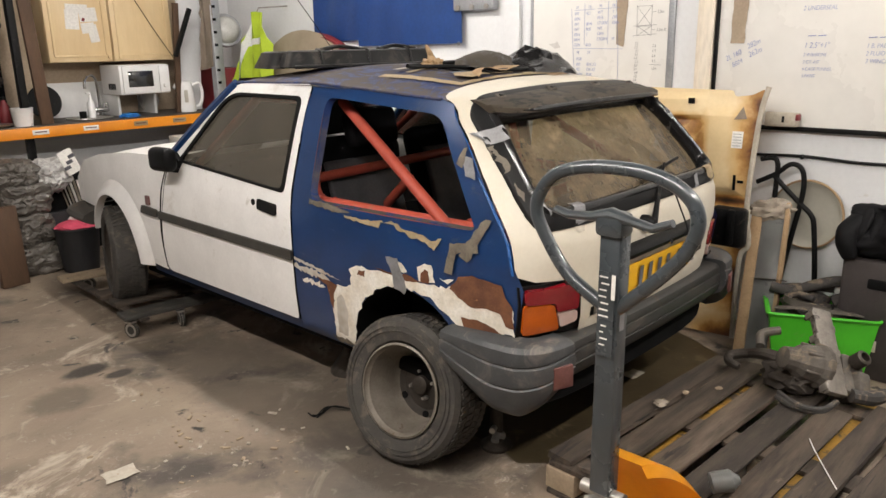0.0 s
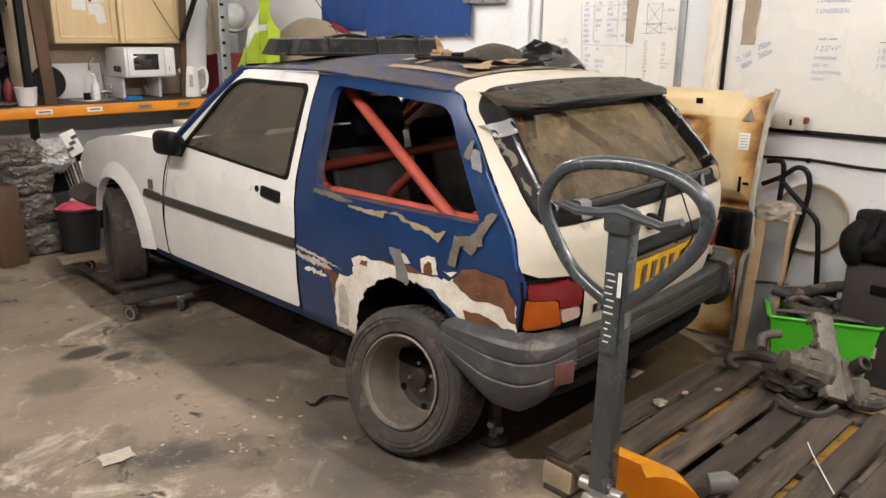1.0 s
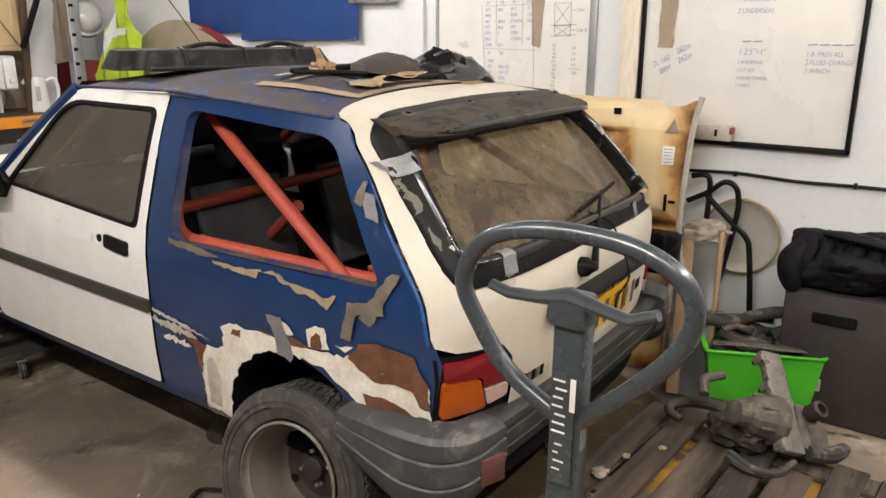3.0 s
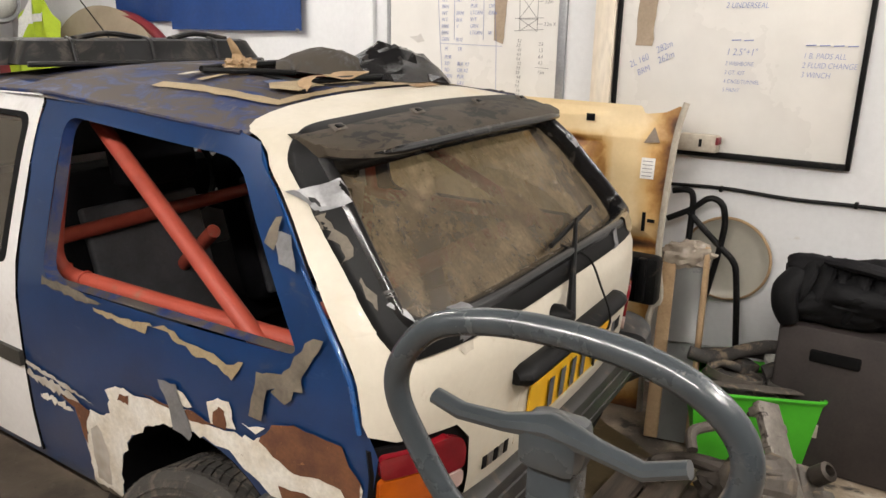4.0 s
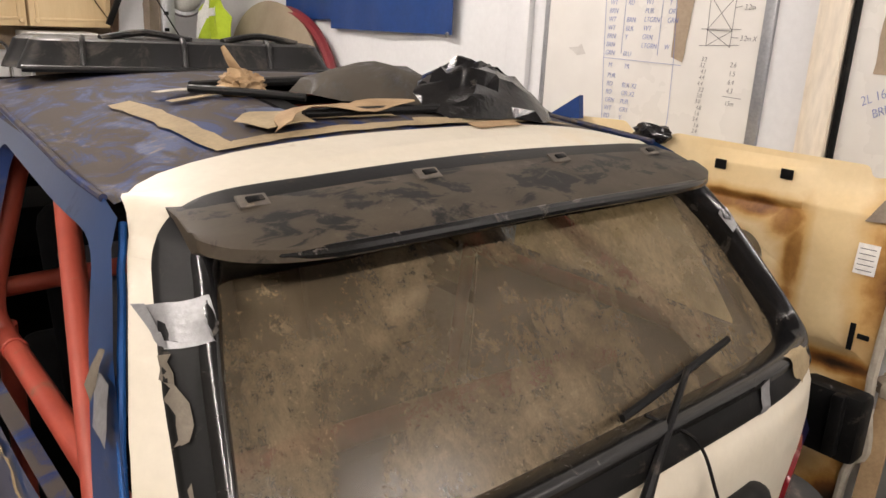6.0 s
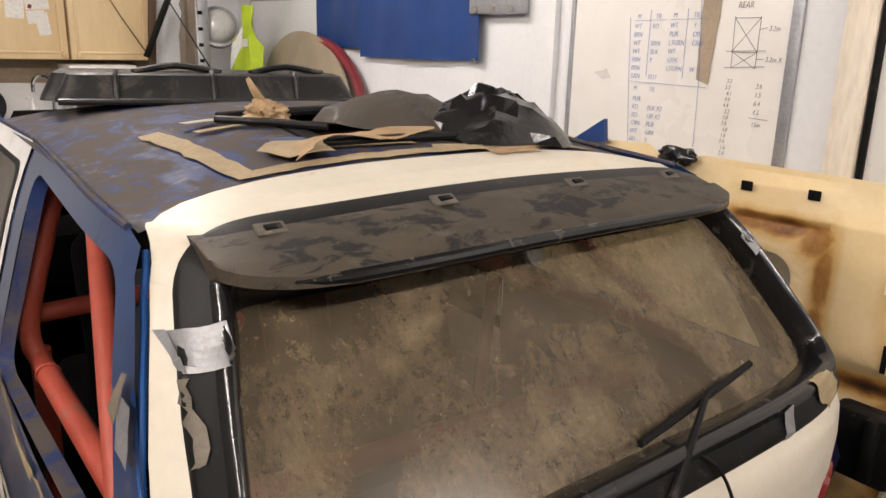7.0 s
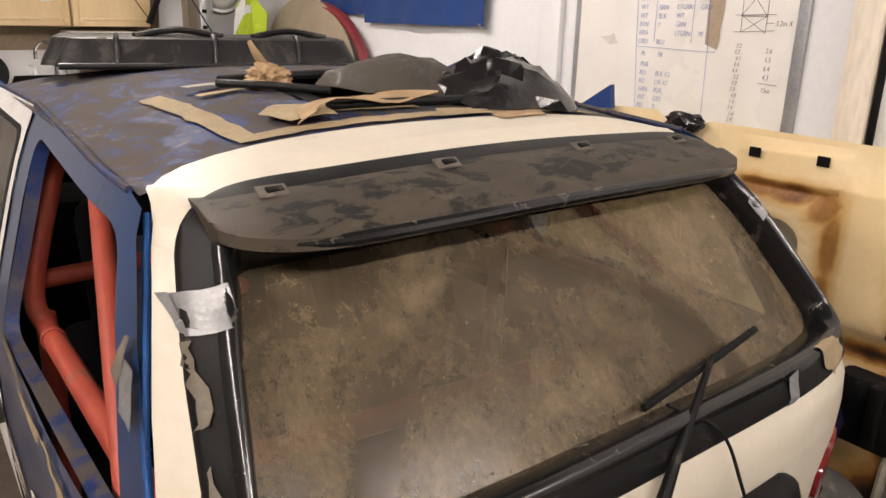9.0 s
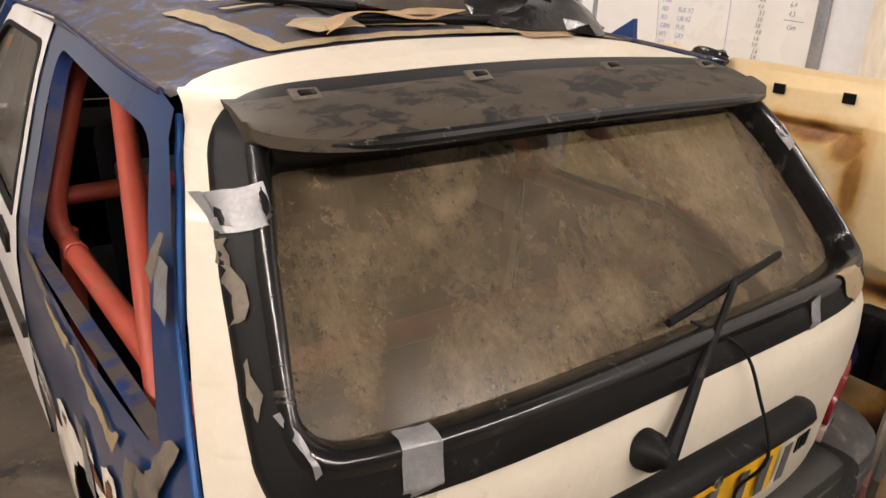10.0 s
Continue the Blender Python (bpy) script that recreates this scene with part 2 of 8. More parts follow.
DUST = (0.23, 0.18, 0.125)
M = {
    "blue": material("blue_paint", (0.0045, 0.031, 0.112), (0.003, 0.021, 0.078), 0.30, scale=5, grain=60, bump=0.04, dust=(0.09, 0.085, 0.085), dust_amount=0.05, dust_scale=9, coat=0.5, coat_rough=0.08, spec=0.45, scuff=(0.05, 0.075, 0.14), scuff_level=0.60, scuff_scale=14, scuff_stretch=(1, 0.7, 3.0)),
    "blue_edge": material("blue_edge_highlight", (0.016, 0.085, 0.27), (0.012, 0.06, 0.20), 0.25, scale=9, grain=60, bump=0.03, coat=0.4),
    "blue_roof": material("blue_roof_paint", (0.008, 0.024, 0.10), (0.007, 0.020, 0.08), 0.55, spec=0.2, scale=5, grain=140, bump=0.1, dust=(0.074, 0.061, 0.049), dust_amount=0.40, dust_scale=11, stretch=(1, 0.7, 1), scuff=(0.115, 0.096, 0.076), scuff_level=0.50, scuff_scale=13, scuff_stretch=(0.7, 1.2, 1), spots=(0.006, 0.016, 0.055), spot_level=0.60, spot_scale=9, spot_soft=0.1),
    "white": material("white_paint", (0.80, 0.79, 0.78), (0.71, 0.70, 0.69), 0.35, scale=4, grain=70, bump=0.03, scuff=(0.36, 0.32, 0.27), scuff_level=0.62, scuff_scale=13, spots=(0.48, 0.44, 0.39), spot_level=0.58, spot_soft=0.18, spot_scale=3.5),
    "cream": material("cream_paint", (0.58, 0.54, 0.455), (0.54, 0.495, 0.405), 0.42, scale=4, grain=60, bump=0.03, spots=(0.56, 0.47, 0.33), spot_level=0.56, spot_soft=0.25, spot_scale=5, spec=0.35, coat=0.08, scuff=(0.40, 0.33, 0.24), scuff_level=0.62, scuff_scale=14),
    "primer": material("filler_primer", (0.74, 0.71, 0.65), (0.60, 0.54, 0.44), 0.75, scale=14, grain=90, bump=0.12, spots=(0.16, 0.07, 0.03), spot_level=0.66, spot_scale=22),
    "filler": material("filler_patch", (0.50, 0.47, 0.42), (0.36, 0.31, 0.25), 0.8, scale=20, grain=80, bump=0.1),
    "rust": material("rust", (0.16, 0.062, 0.025), (0.09, 0.035, 0.018), 0.9, scale=16, grain=130, bump=0.35, spots=(0.26, 0.12, 0.05), spot_level=0.62, spot_scale=30),
    "cage": material("red_cage_paint", (0.42, 0.075, 0.045), (0.33, 0.055, 0.035), 0.5, scale=8, grain=80, bump=0.05, dust=DUST, dust_amount=0.1),
    "gloss_black": material("glossy_black_rubber", (0.008, 0.008, 0.009), (0.006, 0.006, 0.006), 0.20, spec=0.45, scale=6, grain=160, bump=0.03, dust=(0.13, 0.11, 0.09), dust_amount=0.06, dust_scale=9),
    "black": material("black_plastic", (0.009, 0.009, 0.0095), (0.006, 0.006, 0.006), 0.45, scuff=(0.05, 0.043, 0.036), scuff_level=0.58, scuff_scale=16, spec=0.10, scale=6, grain=160, bump=0.06, dust=(0.13, 0.11, 0.09), dust_amount=0.03, dust_scale=9),
    "spoiler": material("dust_filmed_spoiler", (0.058, 0.047, 0.034), (0.038, 0.031, 0.024), 0.55, spec=0.15, scale=7, grain=120, bump=0.05, spots=(0.010, 0.010, 0.010), spot_level=0.53, spot_soft=0.05, spot_scale=15, stretch=(0.8, 1.3, 1), scuff=(0.085, 0.072, 0.056), scuff_level=0.56, scuff_scale=24),
    "bag_dusty": material("dusty_bin_bag", (0.016, 0.015, 0.014), (0.010, 0.009, 0.009), 0.40, scale=7, grain=60, bump=0.2, dust=(0.046, 0.037, 0.026), dust_amount=0.5, dust_scale=6),
    "tray": material("black_tray_plastic", (0.012, 0.012, 0.013), (0.008, 0.008, 0.008), 0.4, spec=0.25, scale=6, grain=150, bump=0.06, dust=(0.07, 0.06, 0.05), dust_amount=0.2, dust_scale=9),
    "bumper": material("grey_bumper_plastic", (0.050, 0.052, 0.055), (0.032, 0.034, 0.036), 0.5, scale=9, grain=170, bump=0.1, dust=(0.17, 0.15, 0.13), dust_amount=0.2, dust_scale=7),
    "bumper_mid": material("shaded_dark_bumper", (0.030, 0.028, 0.026), (0.018, 0.017, 0.016), 0.5, scale=9, grain=150, bump=0.12, dust=(0.11, 0.09, 0.068), dust_amount=0.16, dust_scale=8),
    "trim": material("dark_trim", (0.045, 0.042, 0.036), (0.03, 0.028, 0.025), 0.6, scale=9, grain=120, bump=0.1, dust=DUST, dust_amount=0.1),
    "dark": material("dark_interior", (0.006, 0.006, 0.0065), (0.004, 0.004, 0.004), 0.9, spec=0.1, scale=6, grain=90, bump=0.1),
    "seat": material("seat_cloth", (0.010, 0.010, 0.012), (0.006, 0.006, 0.007), 0.95, spec=0.1, scale=8, grain=300, bump=0.3),
    "seat_grey": material("grey_seat_shell", (0.09, 0.09, 0.10), (0.05, 0.05, 0.055), 0.6, scale=6, grain=100),
    "tyre": material("tyre_rubber", (0.050, 0.045, 0.039), (0.032, 0.029, 0.026), 0.82, scale=9, grain=140, bump=0.2, dust=(0.14, 0.115, 0.09), dust_amount=0.22, dust_scale=12),
    "rim": material("dirty_steel_rim", (0.21, 0.185, 0.155), (0.14, 0.12, 0.095), 0.6, metal=0.25, scale=9, grain=110, bump=0.12, spots=(0.10, 0.07, 0.045), spot_level=0.62, spot_scale=16),
    "rim_dark": material("dark_wheel_centre", (0.055, 0.044, 0.036), (0.03, 0.025, 0.021), 0.55, metal=0.2, scale=8, grain=90, bump=0.12, spots=(0.11, 0.09, 0.07), spot_level=0.60, spot_scale=12),
    "hub": material("rusty_hub_steel", (0.06, 0.05, 0.042), (0.035, 0.028, 0.022), 0.6, metal=0.5, scale=20, grain=120, bump=0.2),
    "steel": material("scratched_steel", (0.45, 0.43, 0.40), (0.32, 0.30, 0.28), 0.38, metal=0.8, scale=10, grain=120, bump=0.1),
    "grey_steel": material("grey_truck_paint", (0.044, 0.053, 0.060), (0.031, 0.037, 0.042), 0.28, scale=8, grain=70, bump=0.05, spots=(0.20, 0.19, 0.18), spot_level=0.68, spot_scale=26, coat=0.35, coat_rough=0.12),
    "yellow": material("yellow_truck_paint", (0.86, 0.42, 0.015), (0.76, 0.34, 0.012), 0.4, scale=6, grain=70, bump=0.05, spots=(0.10, 0.06, 0.03), spot_level=0.70, spot_scale=18),
    "yellow_fork": material("worn_yellow_paint", (0.36, 0.20, 0.02), (0.20, 0.11, 0.02), 0.6, scale=9, grain=70, bump=0.1, spots=(0.06, 0.045, 0.03), spot_level=0.55, spot_scale=14),
    "plate_y": material("yellow_plate", (0.80, 0.46, 0.02), (0.70, 0.38, 0.015), 0.3, scale=8, bump=0.02),
    "lamp_red": material("red_lens", (0.22, 0.008, 0.014), (0.15, 0.005, 0.010), 0.16, scale=10, grain=200, bump=0.05, coat=0.6),
    "lamp_amber": material("amber_lens", (0.48, 0.10, 0.006), (0.34, 0.065, 0.005), 0.16, scale=10, grain=200, bump=0.05, coat=0.6),
    "lamp_clear": material("clear_lens", (0.55, 0.42, 0.38), (0.42, 0.30, 0.27), 0.15, scale=10, grain=200, bump=0.05, coat=0.6),
    "reflector": material("dull_red_reflector", (0.13, 0.055, 0.05), (0.10, 0.04, 0.035), 0.4, scale=12),
    "wall": material("white_wall_paint", (0.72, 0.73, 0.745), (0.67, 0.675, 0.685), 0.6, scale=1.3, grain=40, bump=0.07, spots=(0.58, 0.56, 0.53), spot_level=0.62, spot_soft=0.25, spot_scale=1.6, scuff=(0.50, 0.46, 0.40), scuff_level=0.66, scuff_scale=6),
    "wall_unseen": material("dark_unseen_wall", (0.15, 0.135, 0.115), (0.10, 0.09, 0.077), 0.85, scale=2.0, grain=40, bump=0.2),
    "wall_tan": material("bare_plasterboard", (0.45, 0.36, 0.26), (0.36, 0.28, 0.20), 0.85, scale=2.5, grain=60, bump=0.2),
    "board": material("whiteboard_enamel", (0.78, 0.765, 0.73), (0.72, 0.70, 0.66), 0.28, scale=1.2, grain=8, bump=0.0, spots=(0.62, 0.60, 0.56), spot_level=0.68, spot_scale=1.8),
    "smudge": material("rubbed_ink_smudge", (0.62, 0.60, 0.57), (0.50, 0.48, 0.45), 0.5, scale=14, grain=40, bump=0.0),
    "post": material("painted_timber_post", (0.74, 0.68, 0.58), (0.68, 0.58, 0.45), 0.6, scale=4, grain=60, bump=0.2, stretch=(1, 1, 0.2)),
    "alu": material("aluminium_trim", (0.42, 0.43, 0.45), (0.34, 0.35, 0.37), 0.4, metal=0.6, scale=10),
    "concrete": None,
    "wood": material("pallet_wood", (0.085, 0.062, 0.044), (0.026, 0.019, 0.014), 0.8, vary=0.5, scuff=(0.15, 0.115, 0.08), scuff_level=0.60, scuff_scale=9, scuff_stretch=(0.4, 2, 2), contrast=0.55, scale=7, grain=60, bump=0.4, stretch=(0.35, 3.0, 3.0), spots=(0.016, 0.013, 0.011), spot_level=0.58, spot_scale=6),
    "wood_pale": material("pale_pallet_block", (0.36, 0.28, 0.19), (0.25, 0.19, 0.13), 0.85, scale=9, grain=70, bump=0.4, spots=(0.11, 0.085, 0.06), spot_level=0.60, spot_scale=12),
    "ply": material("brown_board", (0.10, 0.055, 0.03), (0.065, 0.036, 0.02), 0.75, scale=4, grain=60, bump=0.2, stretch=(2, 2, 0.4)),
    "cupboard": material("cream_cupboard_door", (0.72, 0.56, 0.33), (0.66, 0.49, 0.27), 0.42, scale=3, grain=30, bump=0.03, stretch=(3, 3, 0.5)),
    "orange": material("orange_beam_paint", (0.80, 0.29, 0.010), (0.70, 0.23, 0.008), 0.45, scale=5, grain=60, bump=0.06, spots=(0.35, 0.13, 0.03), spot_level=0.70, spot_scale=14),
    "worktop": material("dark_worktop", (0.075, 0.065, 0.055), (0.05, 0.043, 0.036), 0.5, scale=8, grain=80),
    "white_plastic": material("white_plastic", (0.78, 0.78, 0.78), (0.72, 0.72, 0.71), 0.35, scale=5, grain=60, bump=0.02),
    "dark_glass": material("dark_oven_window", (0.02, 0.02, 0.02), (0.013, 0.013, 0.013), 0.12, scale=5, coat=0.5),
    "chrome": material("chrome", (0.6, 0.6, 0.6), (0.5, 0.5, 0.5), 0.12, metal=1.0, scale=5, bump=0.0),
    "sack": material("white_sack_film", (0.52, 0.51, 0.50), (0.36, 0.35, 0.335), 0.35, scale=9, grain=40, bump=0.5),
    "paper": material("white_paper", (0.78, 0.76, 0.72), (0.72, 0.70, 0.66), 0.85, scale=8, grain=60, bump=0.1),
    "paper_dirty": material("dirty_paper", (0.46, 0.42, 0.35), (0.36, 0.32, 0.26), 0.85, scale=14, grain=60, bump=0.2),
    "tape": material("silver_tape", (0.26, 0.262, 0.275), (0.195, 0.195, 0.20), 0.40, metal=0.35, scale=18, grain=120, bump=0.15),
    "tape_buff": material("masking_tape", (0.33, 0.255, 0.15), (0.25, 0.19, 0.11), 0.8, scale=14, grain=120, bump=0.25),
    "tape_grey": material("old_grey_tape", (0.165, 0.138, 0.104), (0.09, 0.077, 0.060), 0.7, scale=14, grain=100, bump=0.25),
    "brown_paper": material("brown_paper", (0.36, 0.245, 0.135), (0.26, 0.17, 0.09), 0.8, scale=12, grain=90, bump=0.3),
    "bag": material("black_bin_bag", (0.010, 0.010, 0.011), (0.006, 0.006, 0.007), 0.22, scale=9, grain=60, bump=0.35, dust=(0.06, 0.05, 0.04), dust_amount=0.02, dust_scale=8),
    "cloth_black": material("black_jacket", (0.006, 0.006, 0.007), (0.004, 0.004, 0.0045), 0.6, spec=0.12, scale=9, grain=200, bump=0.35),
    "tarp": material("blue_tarp", (0.011, 0.045, 0.18), (0.008, 0.034, 0.14), 0.45, scale=3, grain=40, bump=0.15),
    "hivis": material("yellow_hi_vis", (0.42, 0.56, 0.025), (0.32, 0.44, 0.02), 0.75, scale=8, grain=200, bump=0.2),
    "hivis_tape": material("reflective_tape", (0.75, 0.76, 0.74), (0.65, 0.66, 0.64), 0.4, scale=8),
    "dome": material("cream_dome", (0.36, 0.30, 0.22), (0.27, 0.22, 0.16), 0.6, scale=3, grain=60, bump=0.05),
    "red": material("dull_red_paint", (0.19, 0.018, 0.024), (0.13, 0.013, 0.017), 0.5, scale=6, bump=0.05),
    "green": material("green_plastic", (0.075, 0.50, 0.022), (0.06, 0.42, 0.018), 0.4, scale=6, grain=80, bump=0.04, dust=DUST, dust_amount=0.05),
    "cast": material("dirty_cast_metal", (0.12, 0.105, 0.09), (0.075, 0.065, 0.055), 0.7, metal=0.2, scale=14, grain=90, bump=0.35, dust=DUST, dust_amount=0.18, dust_scale=14),
    "cast_light": material("pale_cast_alloy", (0.27, 0.245, 0.215), (0.15, 0.132, 0.112), 0.55, metal=0.35, scale=12, grain=90, bump=0.3, spots=(0.05, 0.042, 0.036), spot_level=0.58, spot_scale=16),
    "oil": material("oily_brown_stain", (0.060, 0.045, 0.024), (0.035, 0.026, 0.014), 0.35, scale=4, grain=60, bump=0.15, spots=(0.11, 0.085, 0.05), spot_level=0.58, spot_scale=7),
    "rubber": material("perished_rubber", (0.05, 0.046, 0.043), (0.033, 0.03, 0.028), 0.75, scale=12, grain=100, bump=0.2, dust=DUST, dust_amount=0.2, dust_scale=16),
    "dish": material("frosted_dish", (0.47, 0.45, 0.39), (0.38, 0.36, 0.30), 0.35, scale=3, grain=40, bump=0.05),
    "sheet_plastic": material("wrapping_film", (0.36, 0.31, 0.25), (0.24, 0.20, 0.16), 0.22, scale=9, grain=50, bump=0.35, coat=0.4),
    "glassy_grey": material("grey_glass_sheet", (0.13, 0.135, 0.13), (0.10, 0.10, 0.095), 0.3, scale=4, grain=40, bump=0.05),
    "pink": material("pink_cloth", (0.70, 0.09, 0.16), (0.55, 0.06, 0.11), 0.85, scale=12, grain=150, bump=0.3),
    "tub": material("black_tub", (0.02, 0.021, 0.024), (0.015, 0.015, 0.017), 0.5, scale=6),
    "bundle": material("wrapped_bundle", (0.12, 0.108, 0.094), (0.07, 0.062, 0.053), 0.4, scale=9, grain=60, bump=0.5, spots=(0.24, 0.22, 0.20), spot_level=0.62, spot_scale=8, spot_soft=0.12),
    "blue_ink": material("blue_ink", (0.14, 0.19, 0.46), (0.24, 0.29, 0.52), 0.7, scale=30, bump=0.0),
    "black_ink": material("black_ink", (0.05, 0.05, 0.06), (0.10, 0.10, 0.11), 0.7, scale=30, bump=0.0),
    "blue_plastic": material("blue_nitrile", (0.03, 0.22, 0.60), (0.025, 0.18, 0.5), 0.5, scale=12),
    "lens_glass": material("frosted_lamp_glass", (0.52, 0.52, 0.49), (0.42, 0.42, 0.40), 0.25, scale=8),
    "strip_shadow": material("brown_painted_shadow", (0.37, 0.29, 0.21), (0.32, 0.25, 0.18), 0.8, scale=8, grain=90, bump=0.1),
    "wood_grey": material("rag_cloth", (0.20, 0.16, 0.125), (0.15, 0.12, 0.09), 0.9, scale=10, grain=120, bump=0.3),
    "tub_dark": material("brown_crate", (0.038, 0.030, 0.028), (0.026, 0.021, 0.02), 0.7, scale=6),
}
M["rear_glass"] = dusty_glass("dusty_rear_glass", (0.138, 0.106, 0.067), 0.42, 0.88, 0.20, 3.6, streak=(1.15, 0.9, 0.9), swept=(-0.10, -0.12, 0.87), blotch=1.75)
M["side_glass"] = dusty_glass("dusty_side_glass", (0.17, 0.15, 0.12), 0.36, 0.56, 0.2, 2.4, blotch=1.15)


# dark floor patches, oil and painted under-car shade: middle x, y, half-widths, strength, colour (the floor's own
# origin lies at its middle)
DARK_PATCHES = ((-0.72, 1.35, 0.34, 0.95, 0.55, (0.052, 0.045, 0.039)), (-0.88, 0.42, 0.34, 0.42, 0.58, (0.047, 0.041, 0.036)), (-1.22, 2.15, 0.13, 0.07, 0.9, (0.022, 0.019, 0.016)), (-1.14, 2.00, 0.08, 0.05, 0.9, (0.022, 0.019, 0.016)), (-1.46, 1.92, 0.16, 0.14, 0.55, (0.06, 0.048, 0.036)))


def concrete():
    """Oil-stained workshop concrete: pale worn patches, brown dirt, dark oil and specks."""
    m = bpy.data.materials.new("stained_concrete")
    m.use_nodes = True
    nt = m.node_tree
    n, l = nt.nodes, nt.links
    p = n["Principled BSDF"]
    co = n.new("ShaderNodeTexCoord")

    def noisy(s, d, r, dist=0.0):
        t = n.new("ShaderNodeTexNoise")
        t.inputs["Scale"].default_value, t.inputs["Detail"].default_value = s, d
        t.inputs["Roughness"].default_value, t.inputs["Distortion"].default_value = r, dist
        l.new(co.outputs["Object"], t.inputs["Vector"])
        return t.outputs["Fac"]

    def ramp(src, a, b):
        r = n.new("ShaderNodeMapRange")
        r.inputs["From Min"].default_value, r.inputs["From Max"].default_value = a, b
        l.new(src, r.inputs["Value"])
        return r.outputs[0]

    def mix(f, a, b):
        x = n.new("ShaderNodeMix")
        x.data_type = "RGBA"
        l.new(f, x.inputs[0])
        for sock, v in ((x.inputs[6], a), (x.inputs[7], b)):
            if hasattr(v, "is_linked"):
                l.new(v, sock)
            else:
                sock.default_value = (*v, 1)
        return x.outputs[2]

    c = mix(ramp(noisy(1.1, 8, 0.6, 0.4), 0.35, 0.65), (0.300, 0.236, 0.174), (0.132, 0.101, 0.075))
    c = mix(ramp(noisy(2.6, 10, 0.7, 0.8), 0.55, 0.66), c, (0.45, 0.385, 0.305))
    c = mix(ramp(noisy(1.7, 6, 0.55, 0.3), 0.55, 0.66), c, (0.060, 0.050, 0.041))
    c = mix(ramp(noisy(5.5, 8, 0.6, 0.5), 0.625, 0.67), c, (0.026, 0.022, 0.019))
    c = mix(ramp(noisy(14, 10, 0.75, 1.5), 0.58, 0.66), c, (0.30, 0.265, 0.215))
    c = mix(ramp(noisy(38, 4, 0.7), 0.68, 0.74), c, (0.42, 0.37, 0.29))
    c = mix(ramp(noisy(60, 3, 0.6), 0.66, 0.72), c, (0.07, 0.06, 0.05))
    # uneven dark patches beside the car: worn-in oil, with the car's shade painted in
    for x, y, w, h, deep, tone in DARK_PATCHES:
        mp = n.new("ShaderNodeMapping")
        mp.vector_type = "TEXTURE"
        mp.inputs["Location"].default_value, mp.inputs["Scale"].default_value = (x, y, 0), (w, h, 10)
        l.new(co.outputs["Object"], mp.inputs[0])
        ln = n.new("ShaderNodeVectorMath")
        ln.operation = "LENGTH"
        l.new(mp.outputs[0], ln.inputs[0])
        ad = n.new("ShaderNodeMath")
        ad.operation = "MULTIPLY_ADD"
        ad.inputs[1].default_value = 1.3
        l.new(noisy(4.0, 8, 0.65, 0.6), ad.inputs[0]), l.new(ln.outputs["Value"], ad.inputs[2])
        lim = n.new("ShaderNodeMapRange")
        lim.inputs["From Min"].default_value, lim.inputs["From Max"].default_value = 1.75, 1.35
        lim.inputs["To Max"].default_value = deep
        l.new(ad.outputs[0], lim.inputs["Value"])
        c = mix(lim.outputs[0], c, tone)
    l.new(c, p.inputs["Base Color"])
    r = n.new("ShaderNodeMapRange")
    r.inputs["To Min"].default_value, r.inputs["To Max"].default_value = 0.45, 0.85
    l.new(noisy(2.0, 6, 0.6), r.inputs["Value"]), l.new(r.outputs[0], p.inputs["Roughness"])
    b = n.new("ShaderNodeBump")
    b.inputs["Strength"].default_value, b.inputs["Distance"].default_value = 0.25, 0.01
    l.new(noisy(45, 8, 0.7), b.inputs["Height"]), l.new(b.outputs[0], p.inputs["Normal"])
    return m


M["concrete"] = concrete()


